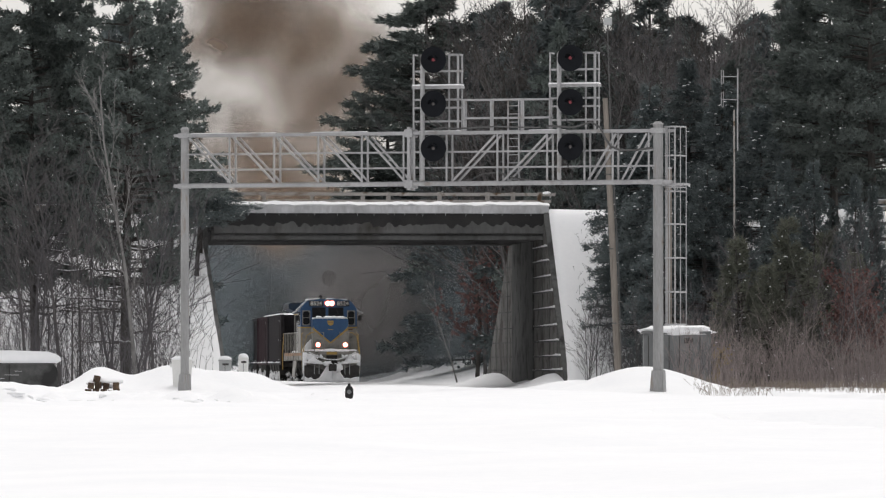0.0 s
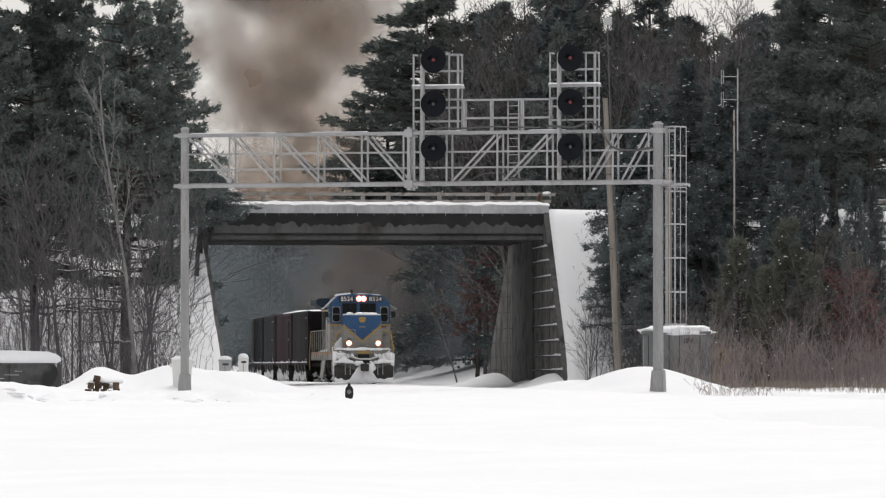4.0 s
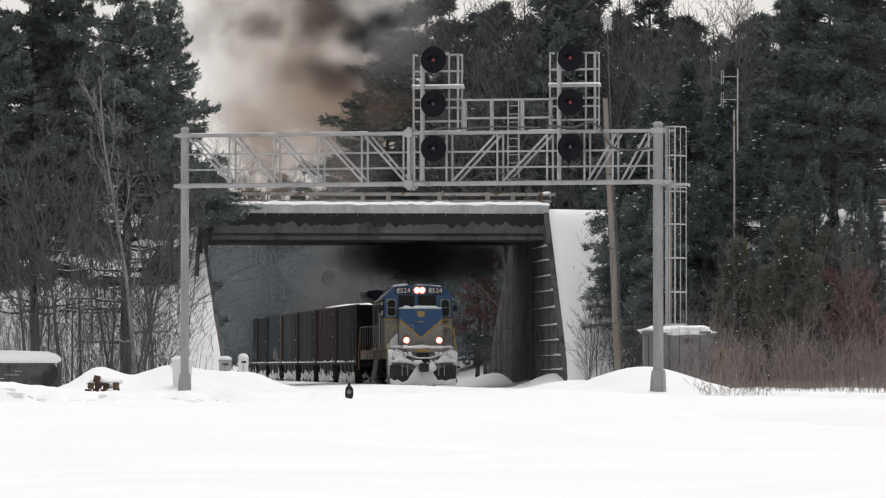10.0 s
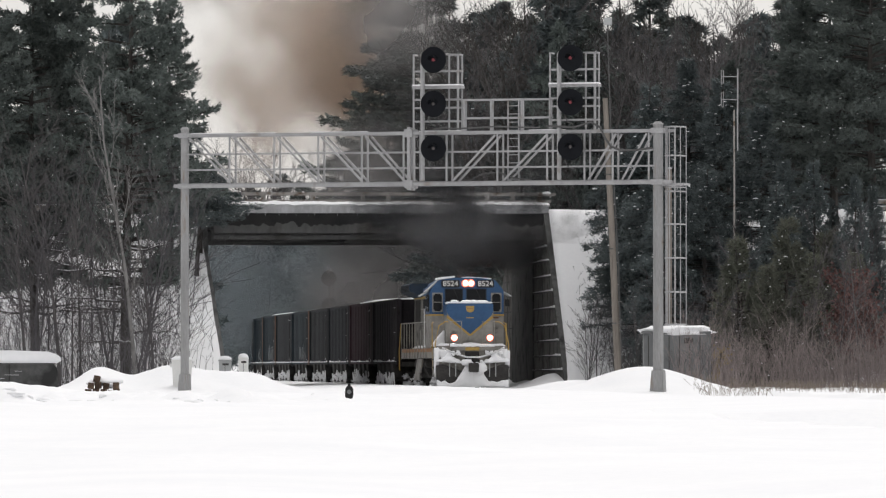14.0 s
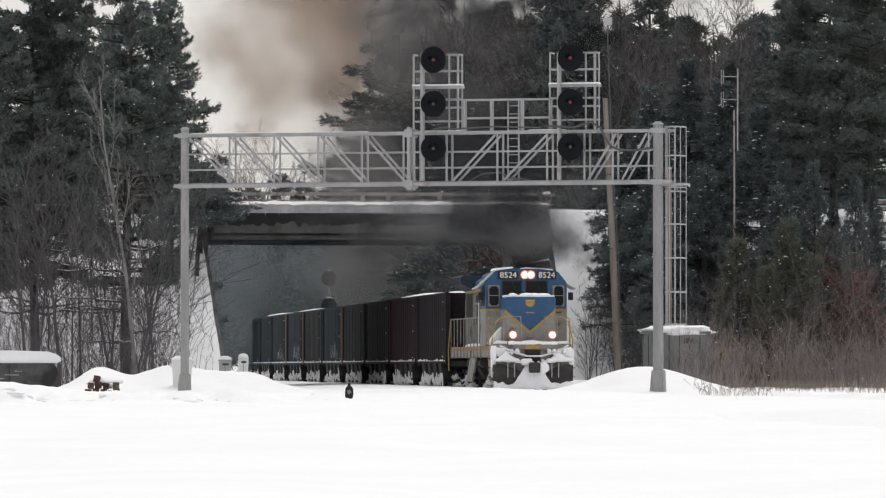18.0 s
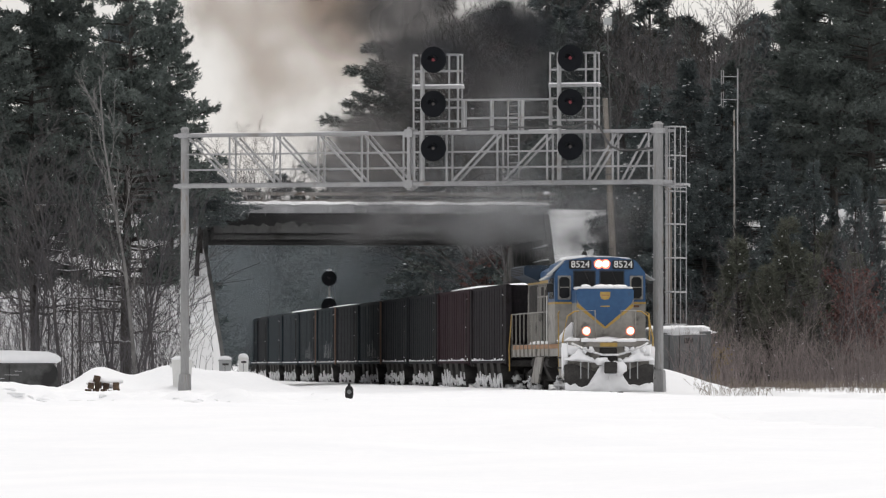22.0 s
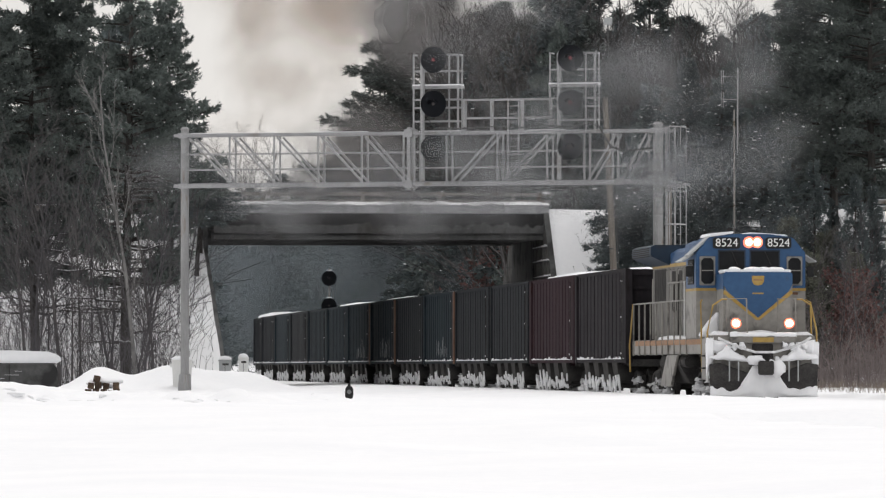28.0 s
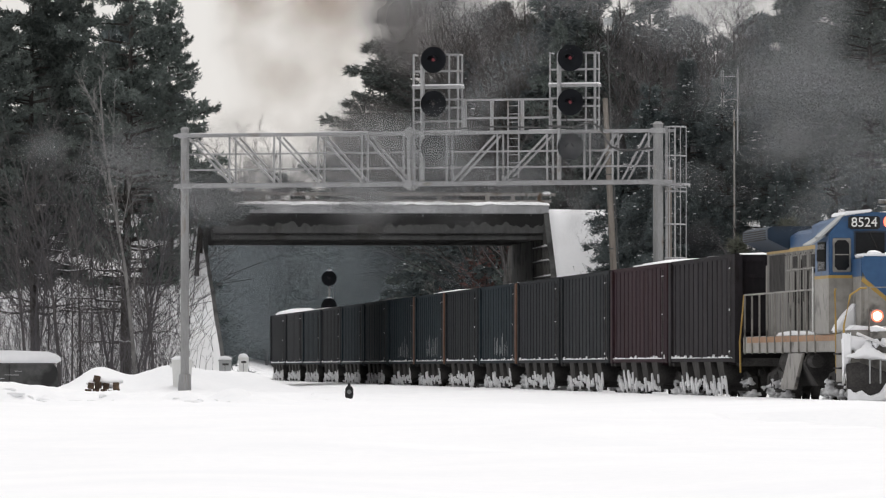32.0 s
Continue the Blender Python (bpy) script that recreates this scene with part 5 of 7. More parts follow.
def plant(kind, x, y, top, turn=None, widen=1.0):
    """A tree whose tip reaches the height top above rail level."""
    name, label, category, group, models, count = WOOD_STOCK[kind]
    parts_, height = models[count[0] % len(models)]
    count[0] += 1
    z = ground_z(x, y) - 0.1
    s = max(top - z, 0.6) / height
    rz = turn if turn is not None else (count[0] * 137.5) % 360
    ob = thing(name, label, category, group)
    ob.matrix_world = Matrix.LocRotScale((x, y, z), Euler((0, 0, radians(rz))), (s * widen, s * widen, s))
    for pn, me, mat in parts_:
        part(pn, me, mat, ob, kind="stuff" if pn in ("lodged_snow", "foliage") else "")
    return ob


def conifer_model(mat, *args):
    def make():
        w, c, caps = conifer(*args)
        out = [("trunk", w, BARK), ("crown", c, mat)]
        if caps:
            rnd = random.Random(args[0])
            g = Geo()
            rnd.shuffle(caps)
            for p in caps[:260]:
                g.lump(p[0], p[1], p[2] + 0.05, rnd.uniform(0.03, 0.1), rnd.uniform(0.03, 0.1), 0.03, rnd.random() * 9, 0.5, 3, 4)
            out.append(("lodged_snow", g.mesh("lodged_snow"), SNOW))
        return out, args[1]
    return make


def bare_model(mat, *args):
    def make():
        g, trunk = bare_tree(*args)
        return [("crown", g.mesh("crown"), mat), ("trunk", trunk.mesh("trunk"), mat)], args[1] * 1.12
    return make


def leafy_model(mat, bark, seed, h, leaves, size=0.13):
    """A shrub or small tree that still holds dead leaves."""
    def make():
        g, trunk = bare_tree(seed, h, 0.9, 2, 0.01)
        rnd = np.random.RandomState(seed)
        v = np.array(g.v)
        v = v[v[:, 2] > 0.25 * h]
        c = v[rnd.randint(0, len(v), leaves)] + rnd.normal(0, 0.12, (leaves, 3))
        return [("crown", g.mesh("crown"), bark), ("trunk", trunk.mesh("trunk"), bark), ("foliage", tri_mesh("foliage", needle_tufts(rnd, c, rnd.normal(0, 1, (leaves, 3)), 2, size, size)), mat)], h * 1.12
    return make


stock("pine", "pine_tree", "tall dark green white pine with snow-dusted limbs", "tree", "evergreens by the railway",
      [conifer_model(NEEDLES, 11, 20.0, 4.9, 4.4, 0.62, 0.20, 0.10, 88, 6, 0.35, 0.25, 0.068), conifer_model(NEEDLES, 12, 18.0, 4.4, 3.9, 0.6, 0.16, 0.12, 88, 6, 0.4, 0.25, 0.068), conifer_model(NEEDLES, 13, 22.0, 5.3, 4.9, 0.68, 0.22, 0.10, 88, 6, 0.4, 0.25, 0.068)])
stock("spruce", "spruce_tree", "dense dark green conifer dusted with snow", "tree", "evergreens by the railway",
      [conifer_model(NEEDLES_BLUE, 21, 12.0, 3.0, 0.4, 0.44, 0.05, 0.20, 70, 5, 0.35, 0.22, 0.045), conifer_model(NEEDLES_BLUE, 22, 14.0, 3.6, 0.5, 0.48, 0.08, 0.22, 70, 5, 0.4, 0.22, 0.045)])
stock("hemlock", "hemlock_tree", "young hemlock leaning over the wing wall", "tree", "evergreens by the railway",
      [conifer_model(NEEDLES_BLUE, 81, 8.0, 3.3, 4.3, 0.34, 0.0, 0.2, 130, 5, 0.4, 0.16, 0.036)])
stock("tallpine", "pine_tree", "tall dark pine with a high crown above a snowy bank", "tree", "evergreens by the railway",
      [conifer_model(NEEDLES, 14, 21.0, 4.8, 8.5, 0.6, 0.22, 0.10, 90, 6, 0.35, 0.25, 0.068)])
stock("youngpine", "pine_tree", "yellow-green young pine among brush", "tree", "evergreens by the railway",
      [conifer_model(NEEDLES_OLIVE, 91, 6.0, 1.7, 0.3, 0.34, 0.25, 0.1, 22, 9, 0.4, 0.2, 0.035)])
stock("farpine", "pine_tree", "dark green pine in the far woods", "tree", "evergreens of the far woods",
      [conifer_model(NEEDLES, 71, 18.0, 4.6, 1.0, 0.8, 0.12, 0.12, 44, 4, 0.4, 0.36, 0.11), conifer_model(NEEDLES_BLUE, 72, 16.0, 4.4, 0.5, 0.75, 0.08, 0.18, 44, 4, 0.4, 0.36, 0.11)])
stock("bare", "bare_tree", "leafless grey deciduous tree with fine twigs", "tree", "bare trees",
      [bare_model(BARK_GREY, 31, 12.0, 0.7, 3, 0.0085), bare_model(BARK_GREY, 32, 11.0, 0.55, 3, 0.0085), bare_model(BARK_DARK, 33, 12.0, 0.75, 3, 0.0085)])
stock("farbare", "bare_tree", "dark leafless tree in the woods beyond the bridge", "tree", "bare trees",
      [bare_model(BARK, 38, 12.0, 0.7, 3, 0.0085), bare_model(BARK, 39, 11.0, 0.55, 3, 0.0085)])
stock("birch", "bare_tree", "slender pale-barked leafless tree before dark pines", "tree", "bare trees", [bare_model(BIRCH, 36, 12.0, 0.42, 3, 0.0075, 0.0, 0.62)])
stock("sapling", "sapling", "thin leafless sapling standing in snow", "tree", "saplings and brush",
      [bare_model(BARK_DARK, 41, 6.0, 0.55, 2, 0.011), bare_model(BARK_GREY, 42, 6.0, 0.5, 2, 0.010), bare_model(BARK_DARK, 43, 5.0, 0.7, 2, 0.010, 0.12), bare_model(BARK_DARK, 44, 6.5, 0.45, 2, 0.011, -0.08)])
stock("oak", "oak_tree", "young oak holding its dead red-brown leaves", "tree", "leaf-holding oaks",
      [leafy_model(LEAF_RED, BARK_DARK, 51, 5.0, 420), leafy_model(LEAF_RED, BARK_DARK, 52, 4.0, 340)])
stock("shrub", "shrub", "low shrub with dry yellow leaves", "shrub", "dry shrubs", [leafy_model(LEAF_YELLOW, BARK_DARK, 61, 1.6, 160, 0.1)])
# left bank, in front of the road
NEAR_PINES = [plant("pine", -13.6, 281.0, 21.4, 40, 0.88), plant("pine", -17.9, 284.0, 19.9, 200, 0.85)]
plant("pine", -20.1, 280.0, 18.2)
plant("pine", -17.1, 300.0, 18.9)
plant("pine", -20.6, 302.0, 17.2)
plant("pine", -12.6, 300.0, 18.1, 10, 0.8)
plant("hemlock", -11.2, 297.5, 10.0, 0, 1.6)
plant("hemlock", -11.8, 296.0, 10.2, 120, 1.3)
plant("hemlock", -11.1, 301.0, 9.7, 60, 1.5)
plant("birch", -12.6, 268.0, 15.0, 130, 0.95)
plant("bare", -15.8, 268.0, 11.2)
plant("bare", -17.6, 272.0, 11.8)
plant("bare", -10.9, 276.0, 9.8)
plant("bare", -12.0, 270.0, 10.8)
plant("sapling", -16.6, 265.1, 7.7)
plant("sapling", -17.5, 278.1, 8.8)
plant("sapling", -12.7, 267.8, 8.3)
plant("sapling", -14.8, 284.0, 5.1)
plant("sapling", -14.1, 277.2, 9.4)
plant("sapling", -14.9, 264.7, 4.3)
plant("sapling", -12.4, 279.2, 4.8)
plant("sapling", -12.8, 277.3, 7.8)
plant("sapling", -17.4, 286.4, 10.6)
plant("sapling", -15.6, 289.1, 10.3)
plant("sapling", -14.5, 288.9, 4.5)
plant("sapling", -17.8, 291.0, 5.7)
plant("sapling", -16.8, 290.3, 6.8)
plant("sapling", -15.2, 266.1, 7.8)
plant("sapling", -16.0, 270.7, 9.7)
plant("sapling", -13.5, 266.5, 9.9)
plant("sapling", -15.0, 269.5, 4.0)
plant("sapling", -16.9, 291.6, 7.8)
plant("sapling", -17.2, 274.3, 10.2)
plant("sapling", -12.9, 277.0, 10.3)
plant("sapling", -16.7, 269.3, 9.0)
plant("sapling", -14.8, 264.8, 8.8)
plant("sapling", -13.1, 289.0, 4.7)
plant("sapling", -14.8, 286.4, 7.3)
plant("sapling", -14.5, 282.6, 8.9)
plant("sapling", -12.9, 286.1, 5.8)
plant("sapling", -12.3, 279.5, 7.2)


def dead_limbs(tree, seed, n, z0, z1, reach):
    """Bare lower limbs of a pine, each with a line of snow on top."""
    rnd = random.Random(seed)
    s = tree.matrix_world.to_scale()
    for i in range(n):
        a, z, length = rnd.uniform(0, 6.28), rnd.uniform(z0, z1), reach * rnd.uniform(0.5, 1.1)
        pts = [Vector((0, 0, z))]
        for k in range(6):
            a += rnd.gauss(0, 0.16)
            pts.append(pts[-1] + Vector((math.cos(a), math.sin(a), rnd.gauss(0.02, 0.12))) * length / 6)
        fit = lambda p, up=0.0: (p.x / s.x, p.y / s.y, (p.z + up) / s.z)
        g = Geo().tube([fit(p) for p in pts], [0.045 * (1 - 0.12 * k) / s.x for k in range(7)], 5, False)
        for k in range(2, 7):
            e = pts[k] + Vector((rnd.gauss(0, 0.35), rnd.gauss(0, 0.35), rnd.uniform(-0.25, 0.3)))
            g.tube([fit(pts[k]), fit(e)], [0.016 / s.x, 0.008 / s.x], 3, False)
        limb = part("dead_limb", g, BARK, tree)
        if i % 3:
            part("limb_snow", Geo().tube([fit(p, 0.045) for p in pts[1:]], [0.02 / s.x] * 6, 4, False), SNOW, limb, "line of snow on the limb")


dead_limbs(NEAR_PINES[0], 3, 18, 1.4, 6.5, 3.6)
dead_limbs(NEAR_PINES[1], 4, 14, 2.0, 7.0, 3.6)
# right bank
plant("spruce", 8.8, 297.0, 12.1)
plant("spruce", 9.4, 296.0, 13.8, 0, 1.2)
plant("spruce", 11.2, 300.0, 15.1, 90, 1.25)
plant("spruce", 12.8, 296.0, 14.0, 30, 1.3)
plant("spruce", 14.2, 292.0, 12.6, 80, 1.3)
plant("tallpine", 16.1, 300.0, 16.8)
plant("tallpine", 17.7, 296.0, 19.9, 70, 1.1)
plant("tallpine", 19.2, 290.0, 20.8, 10, 1.1)
plant("spruce", 11.7, 288.0, 9.7, 0, 1.2)
plant("spruce", 9.8, 286.0, 8.9, 0, 1.1)
plant("spruce", 14.5, 283.0, 8.8, 0, 1.2)
plant("tallpine", 21.3, 300.0, 20.5)
plant("bare", 14.7, 310.0, 17.9)
plant("bare", 16.1, 305.0, 16.5)
plant("bare", 18.1, 312.0, 16.1)
plant("bare", 13.0, 315.0, 18.4)
plant("bare", 11.5, 318.0, 17.8)
plant("sapling", 11.7, 278.9, 5.0)
plant("sapling", 7.5, 280.4, 2.8)
plant("sapling", 8.2, 274.0, 4.4)
plant("sapling", 16.1, 268.8, 6.4)
plant("sapling", 13.3, 283.3, 7.5)
plant("sapling", 8.6, 275.7, 2.5)
plant("sapling", 13.1, 271.5, 3.1)
plant("sapling", 15.7, 263.5, 2.9)
plant("sapling", 9.3, 268.7, 2.7)
plant("sapling", 12.4, 279.6, 7.0)
plant("sapling", 17.0, 265.9, 6.8)
plant("sapling", 12.8, 269.4, 4.8)
plant("sapling", 18.1, 277.6, 7.9)
plant("sapling", 10.8, 274.0, 5.1)
plant("sapling", 15.5, 272.7, 7.4)
plant("sapling", 10.3, 280.6, 6.0)
plant("sapling", 16.8, 283.7, 4.5)
plant("sapling", 15.2, 275.4, 6.1)
plant("sapling", 17.8, 272.3, 2.8)
plant("sapling", 11.1, 281.1, 3.6)
plant("oak", 18.0, 275.1, 5.2)
plant("oak", 18.4, 273.8, 3.3)
plant("oak", 16.4, 269.3, 5.1)
plant("oak", 18.3, 270.8, 2.4)
plant("oak", 17.5, 277.2, 4.5)
plant("oak", 17.7, 269.5, 4.2)
plant("oak", 18.6, 270.9, 3.3)
plant("oak", 17.1, 272.8, 5.6)
plant("oak", 16.9, 283.2, 2.8)
plant("oak", 18.9, 280.9, 2.3)
plant("oak", 17.0, 277.3, 3.9)
plant("oak", 18.4, 283.0, 3.0)
plant("oak", 18.6, 269.9, 3.3)
plant("shrub", 10.7, 258.0, 1.9)
plant("shrub", 10.3, 257.0, 1.9)
plant("sapling", 8.7, 248.7, 1.6)
plant("sapling", 8.8, 248.5, 1.5)
plant("sapling", 8.9, 247.2, 1.4)
plant("sapling", 9.1, 247.6, 1.7)
plant("sapling", 9.3, 249.6, 1.6)
plant("sapling", 9.4, 247.2, 2.1)
plant("sapling", 9.5, 247.3, 1.7)
plant("sapling", 9.8, 250.0, 1.4)
plant("sapling", 9.8, 247.6, 1.9)
plant("sapling", 10.1, 249.3, 2.0)
plant("sapling", 10.1, 247.6, 2.3)
plant("sapling", 10.3, 246.7, 1.8)
plant("sapling", 7.8, 287.9, 3.8)
plant("sapling", 8.4, 288.0, 4.3)
plant("sapling", 6.4, 290.8, 2.3)
plant("sapling", 8.3, 287.8, 3.9)
plant("sapling", 6.3, 285.1, 4.1)
plant("sapling", 8.4, 290.1, 2.8)
plant("sapling", 6.4, 284.9, 3.9)
plant("sapling", 8.3, 284.3, 2.8)
plant("sapling", 7.8, 287.4, 2.4)
plant("sapling", 6.8, 287.2, 4.3)
plant("sapling", 6.3, 283.3, 3.9)
plant("sapling", 6.3, 283.5, 2.3)
plant("sapling", 6.9, 290.1, 3.0)
plant("sapling", 7.9, 288.2, 2.4)
plant("sapling", 8.3, 288.8, 3.3)
plant("sapling", 7.8, 288.8, 3.3)
plant("hemlock", 9.4, 294.0, 11.2, 200, 1.0)
plant("hemlock", 9.9, 290.0, 9.6, 80, 0.9)
plant("spruce", 15.2, 288.0, 10.0, 20, 0.9)
plant("spruce", 17.4, 289.0, 8.4, 70, 0.8)
plant("spruce", 18.9, 287.0, 8.9, 130, 0.85)
plant("spruce", 16.3, 286.0, 10.0, 200, 0.9)
plant("spruce", 18.0, 283.0, 9.2, 260, 0.8)
plant("youngpine", 16.6, 284.0, 6.9)
plant("youngpine", 17.9, 281.0, 5.9)
plant("sapling", 16.9, 287.0, 8.2)
plant("sapling", 18.3, 284.0, 7.4)
plant("youngpine", 12.3, 272.0, 6.4)
plant("youngpine", 14.2, 270.0, 7.2)
plant("youngpine", 15.9, 276.0, 5.8)
plant("youngpine", 13.3, 268.0, 5.2)
plant("pine", 13.4, 305.0, 15.5, 150, 1.0)
plant("tallpine", 19.6, 306.0, 18.5, 250, 1.0)
plant("tallpine", -19.2, 310.0, 19.0, 120, 1.1)
for x, y, top in ((7.6, 386, 23.4), (9.2, 384, 24.0), (10.6, 389, 23.2), (12.0, 383, 24.4), (13.3, 387, 23.0), (14.8, 390, 22.2), (16.2, 386, 21.4), (18.4, 384, 22.0), (20.6, 388, 24.0)):
    plant("farpine", x, y, top, x * 50, 1.25)
plant("birch", 0.8, 352.0, 6.6, 80, 1.2)
# woods beyond the bridge
plant("pine", -1.3, 431.0, 26.0, 60, 1.6)
plant("pine", -3.6, 440.0, 22.3, 0, 1.1)
plant("pine", 0.6, 436.0, 24.8)
plant("farbare", 4.5, 368.0, 22.3)
plant("farbare", 7.4, 360.0, 21.6)
plant("farbare", 10.3, 352.0, 20.5)
plant("farbare", 7.4, 395.0, 24.3)
plant("farbare", 11.4, 350.0, 21.0)
plant("farbare", 15.7, 350.0, 21.0)
plant("farbare", 17.9, 352.0, 21.7)
plant("bare", -19.9, 657.0, 26.2)
plant("bare", -18.3, 670.0, 24.2)
plant("bare", -23.4, 675.0, 27.3)
plant("bare", -15.4, 670.0, 23.0)
plant("oak", 2.5, 352.0, 7.6)
plant("oak", 3.1, 356.0, 8.2)
plant("farpine", -24.7, 655.3, 14.8, 247, 1.4)
plant("farpine", -24.0, 667.4, 18.6, 131, 1.4)
plant("farpine", -23.3, 679.7, 18.2, 205, 1.4)
plant("farpine", -22.0, 670.3, 17.3, 14, 1.4)
plant("farpine", -21.1, 676.2, 18.1, 78, 1.4)
plant("farpine", -19.9, 666.1, 16.3, 7, 1.4)
plant("farpine", -18.7, 669.0, 17.0, 272, 1.4)
plant("farpine", -17.8, 675.2, 14.4, 349, 1.4)
plant("farpine", -15.8, 671.0, 15.1, 271, 1.4)
plant("farpine", -14.9, 668.3, 16.3, 182, 1.4)
plant("farpine", -14.2, 673.2, 14.9, 307, 1.4)
plant("farpine", -12.3, 658.2, 18.1, 296, 1.4)
plant("farpine", -6.9, 447.0, 10.4, 120, 1.4)
plant("farpine", -5.8, 446.1, 11.7, 180, 1.4)
plant("farpine", -4.1, 459.9, 12.8, 102, 1.4)
plant("farpine", -2.3, 435.8, 9.7, 260, 1.4)
plant("farpine", -0.8, 430.9, 10.4, 17, 1.4)
plant("farpine", 0.8, 467.4, 10.9, 152, 1.4)
plant("farpine", 2.2, 478.7, 11.4, 260, 1.4)
plant("farpine", 3.4, 440.7, 11.5, 223, 1.4)
plant("farpine", 5.7, 476.4, 12.6, 317, 1.4)
plant("farpine", -1.2, 432.4, 9.5, 147, 1.3)
plant("farpine", -0.0, 441.9, 10.2, 84, 1.3)
plant("farpine", 1.2, 440.7, 7.8, 255, 1.3)
plant("farpine", 2.4, 437.9, 7.4, 85, 1.3)
plant("farpine", 3.6, 433.5, 7.4, 151, 1.3)
plant("farbare", 1.7, 438.7, 8.7)
plant("farbare", 0.3, 439.9, 5.1)
plant("farbare", 0.9, 440.1, 8.2)
plant("farbare", -1.5, 439.5, 6.2)
plant("farbare", 0.6, 442.7, 5.2)
plant("farbare", -6.7, 441.3, 9.1)
plant("farbare", -12.0, 666.0, 7.7)
plant("farbare", 2.4, 440.1, 8.2)
plant("farbare", 1.5, 442.0, 7.7)
plant("farbare", -1.4, 437.4, 7.9)
plant("farbare", -3.4, 436.1, 9.1)
plant("farbare", 2.3, 432.7, 7.7)
plant("farbare", 1.9, 365.0, 19.8)
plant("farbare", 3.8, 351.2, 21.2)
plant("farbare", 5.1, 351.5, 21.0)
plant("farbare", 8.3, 354.0, 18.8)
plant("farbare", 12.1, 353.9, 19.8)
plant("farbare", 13.7, 346.1, 19.5)
plant("farbare", 15.8, 352.4, 20.0)
plant("farpine", 2.4, 431.3, 24.7, 309, 1.3)
plant("farpine", 3.4, 415.3, 21.5, 151, 1.3)
plant("farpine", 6.4, 436.0, 24.3, 241, 1.3)
plant("bare", -22.4, 676.5, 25.1)
plant("bare", -20.6, 663.6, 22.0)
plant("bare", -17.8, 655.1, 22.9)
plant("bare", -16.6, 670.5, 23.2)
plant("bare", -14.6, 660.0, 22.8)
plant("farpine", 6.2, 345.0, 20.2, 329, 0.7)
plant("farpine", 6.6, 348.3, 20.4, 78, 1.15)
plant("farpine", 8.0, 356.2, 21.2, 319, 1.15)
plant("farpine", 9.5, 371.3, 18.0, 297, 1.15)
plant("farpine", 11.4, 358.0, 18.6, 306, 1.15)
plant("farpine", 14.1, 370.6, 18.4, 107, 1.15)
plant("farpine", 15.3, 341.3, 18.7, 168, 1.15)
plant("farpine", 16.9, 344.6, 18.3, 158, 1.15)
plant("farpine", 17.3, 338.2, 16.8, 1, 1.15)
plant("farpine", 20.3, 361.2, 21.7, 125, 1.15)
plant("farpine", 22.5, 362.9, 21.4, 45, 1.15)
plant("farpine", 22.1, 339.5, 20.4, 208, 1.15)
plant("farpine", 1.1, 414.2, 20.8, 178, 1.2)
plant("farpine", 2.0, 389.0, 19.6, 49, 1.2)
plant("farpine", 2.8, 402.2, 19.8, 293, 1.2)
plant("farpine", 3.4, 406.9, 20.3, 44, 1.2)
plant("farpine", 4.1, 400.7, 19.0, 47, 1.2)
plant("farpine", 4.7, 388.8, 19.3, 178, 1.2)
plant("farpine", 6.0, 411.5, 20.7, 342, 1.2)
plant("farpine", 6.5, 408.5, 19.0, 52, 1.2)
plant("farpine", 7.3, 395.2, 19.8, 260, 1.2)
plant("bare", 2.4, 367.3, 21.9)
plant("bare", 3.0, 374.7, 21.8)
plant("bare", 3.6, 376.7, 23.0)
plant("bare", 3.7, 337.6, 18.6)
plant("bare", 4.9, 365.6, 22.6)
plant("bare", 5.1, 357.1, 19.7)
plant("bare", 5.8, 354.6, 21.2)
plant("bare", 6.6, 341.5, 18.9)
plant("bare", 7.1, 366.8, 20.6)
plant("bare", 8.2, 368.6, 22.6)
plant("bare", 8.2, 351.8, 21.6)
plant("bare", 9.5, 360.8, 20.7)
plant("bare", 10.6, 370.0, 20.7)
plant("bare", 11.5, 376.9, 21.3)
plant("bare", 11.1, 358.4, 20.2)
plant("bare", 12.7, 375.6, 21.2)
plant("bare", 12.3, 347.2, 20.1)
plant("bare", 13.2, 364.5, 22.7)
plant("bare", 14.2, 378.0, 20.8)
plant("bare", 13.5, 338.0, 18.9)
plant("bare", 14.7, 342.8, 19.1)
plant("bare", 16.2, 361.3, 22.2)
plant("bare", 15.2, 338.8, 20.3)
plant("bare", 17.5, 364.1, 22.5)
plant("bare", 17.0, 338.8, 19.6)
plant("bare", 17.1, 336.2, 21.0)
plant("bare", 18.6, 345.7, 22.2)
plant("bare", 19.3, 351.4, 20.5)
plant("bare", 20.9, 367.1, 20.1)
plant("bare", 21.2, 363.9, 22.9)
plant("bare", 20.4, 340.2, 18.8)
plant("bare", 22.8, 367.3, 20.2)
plant("bare", 22.1, 345.1, 21.3)
plant("bare", 23.3, 353.0, 22.4)
plant("farpine", -20.7, 355.5, 19.7, 43, 1.1)
plant("farpine", -19.2, 355.4, 19.3, 228, 1.1)
plant("farpine", -17.5, 351.1, 20.3, 192, 1.1)
plant("farpine", -17.4, 336.0, 18.4, 272, 1.0)
plant("farpine", 3.4, 408.7, 24.1, 187, 1.3)
plant("farpine", 5.2, 404.5, 23.8, 128, 1.3)
plant("farpine", 5.9, 385.3, 24.0, 288, 1.3)
plant("farbare", 2.2, 388.9, 22.4)
plant("farbare", 4.0, 393.7, 24.3)
plant("farbare", 5.7, 385.3, 23.5)
plant("farbare", 7.6, 394.8, 22.6)
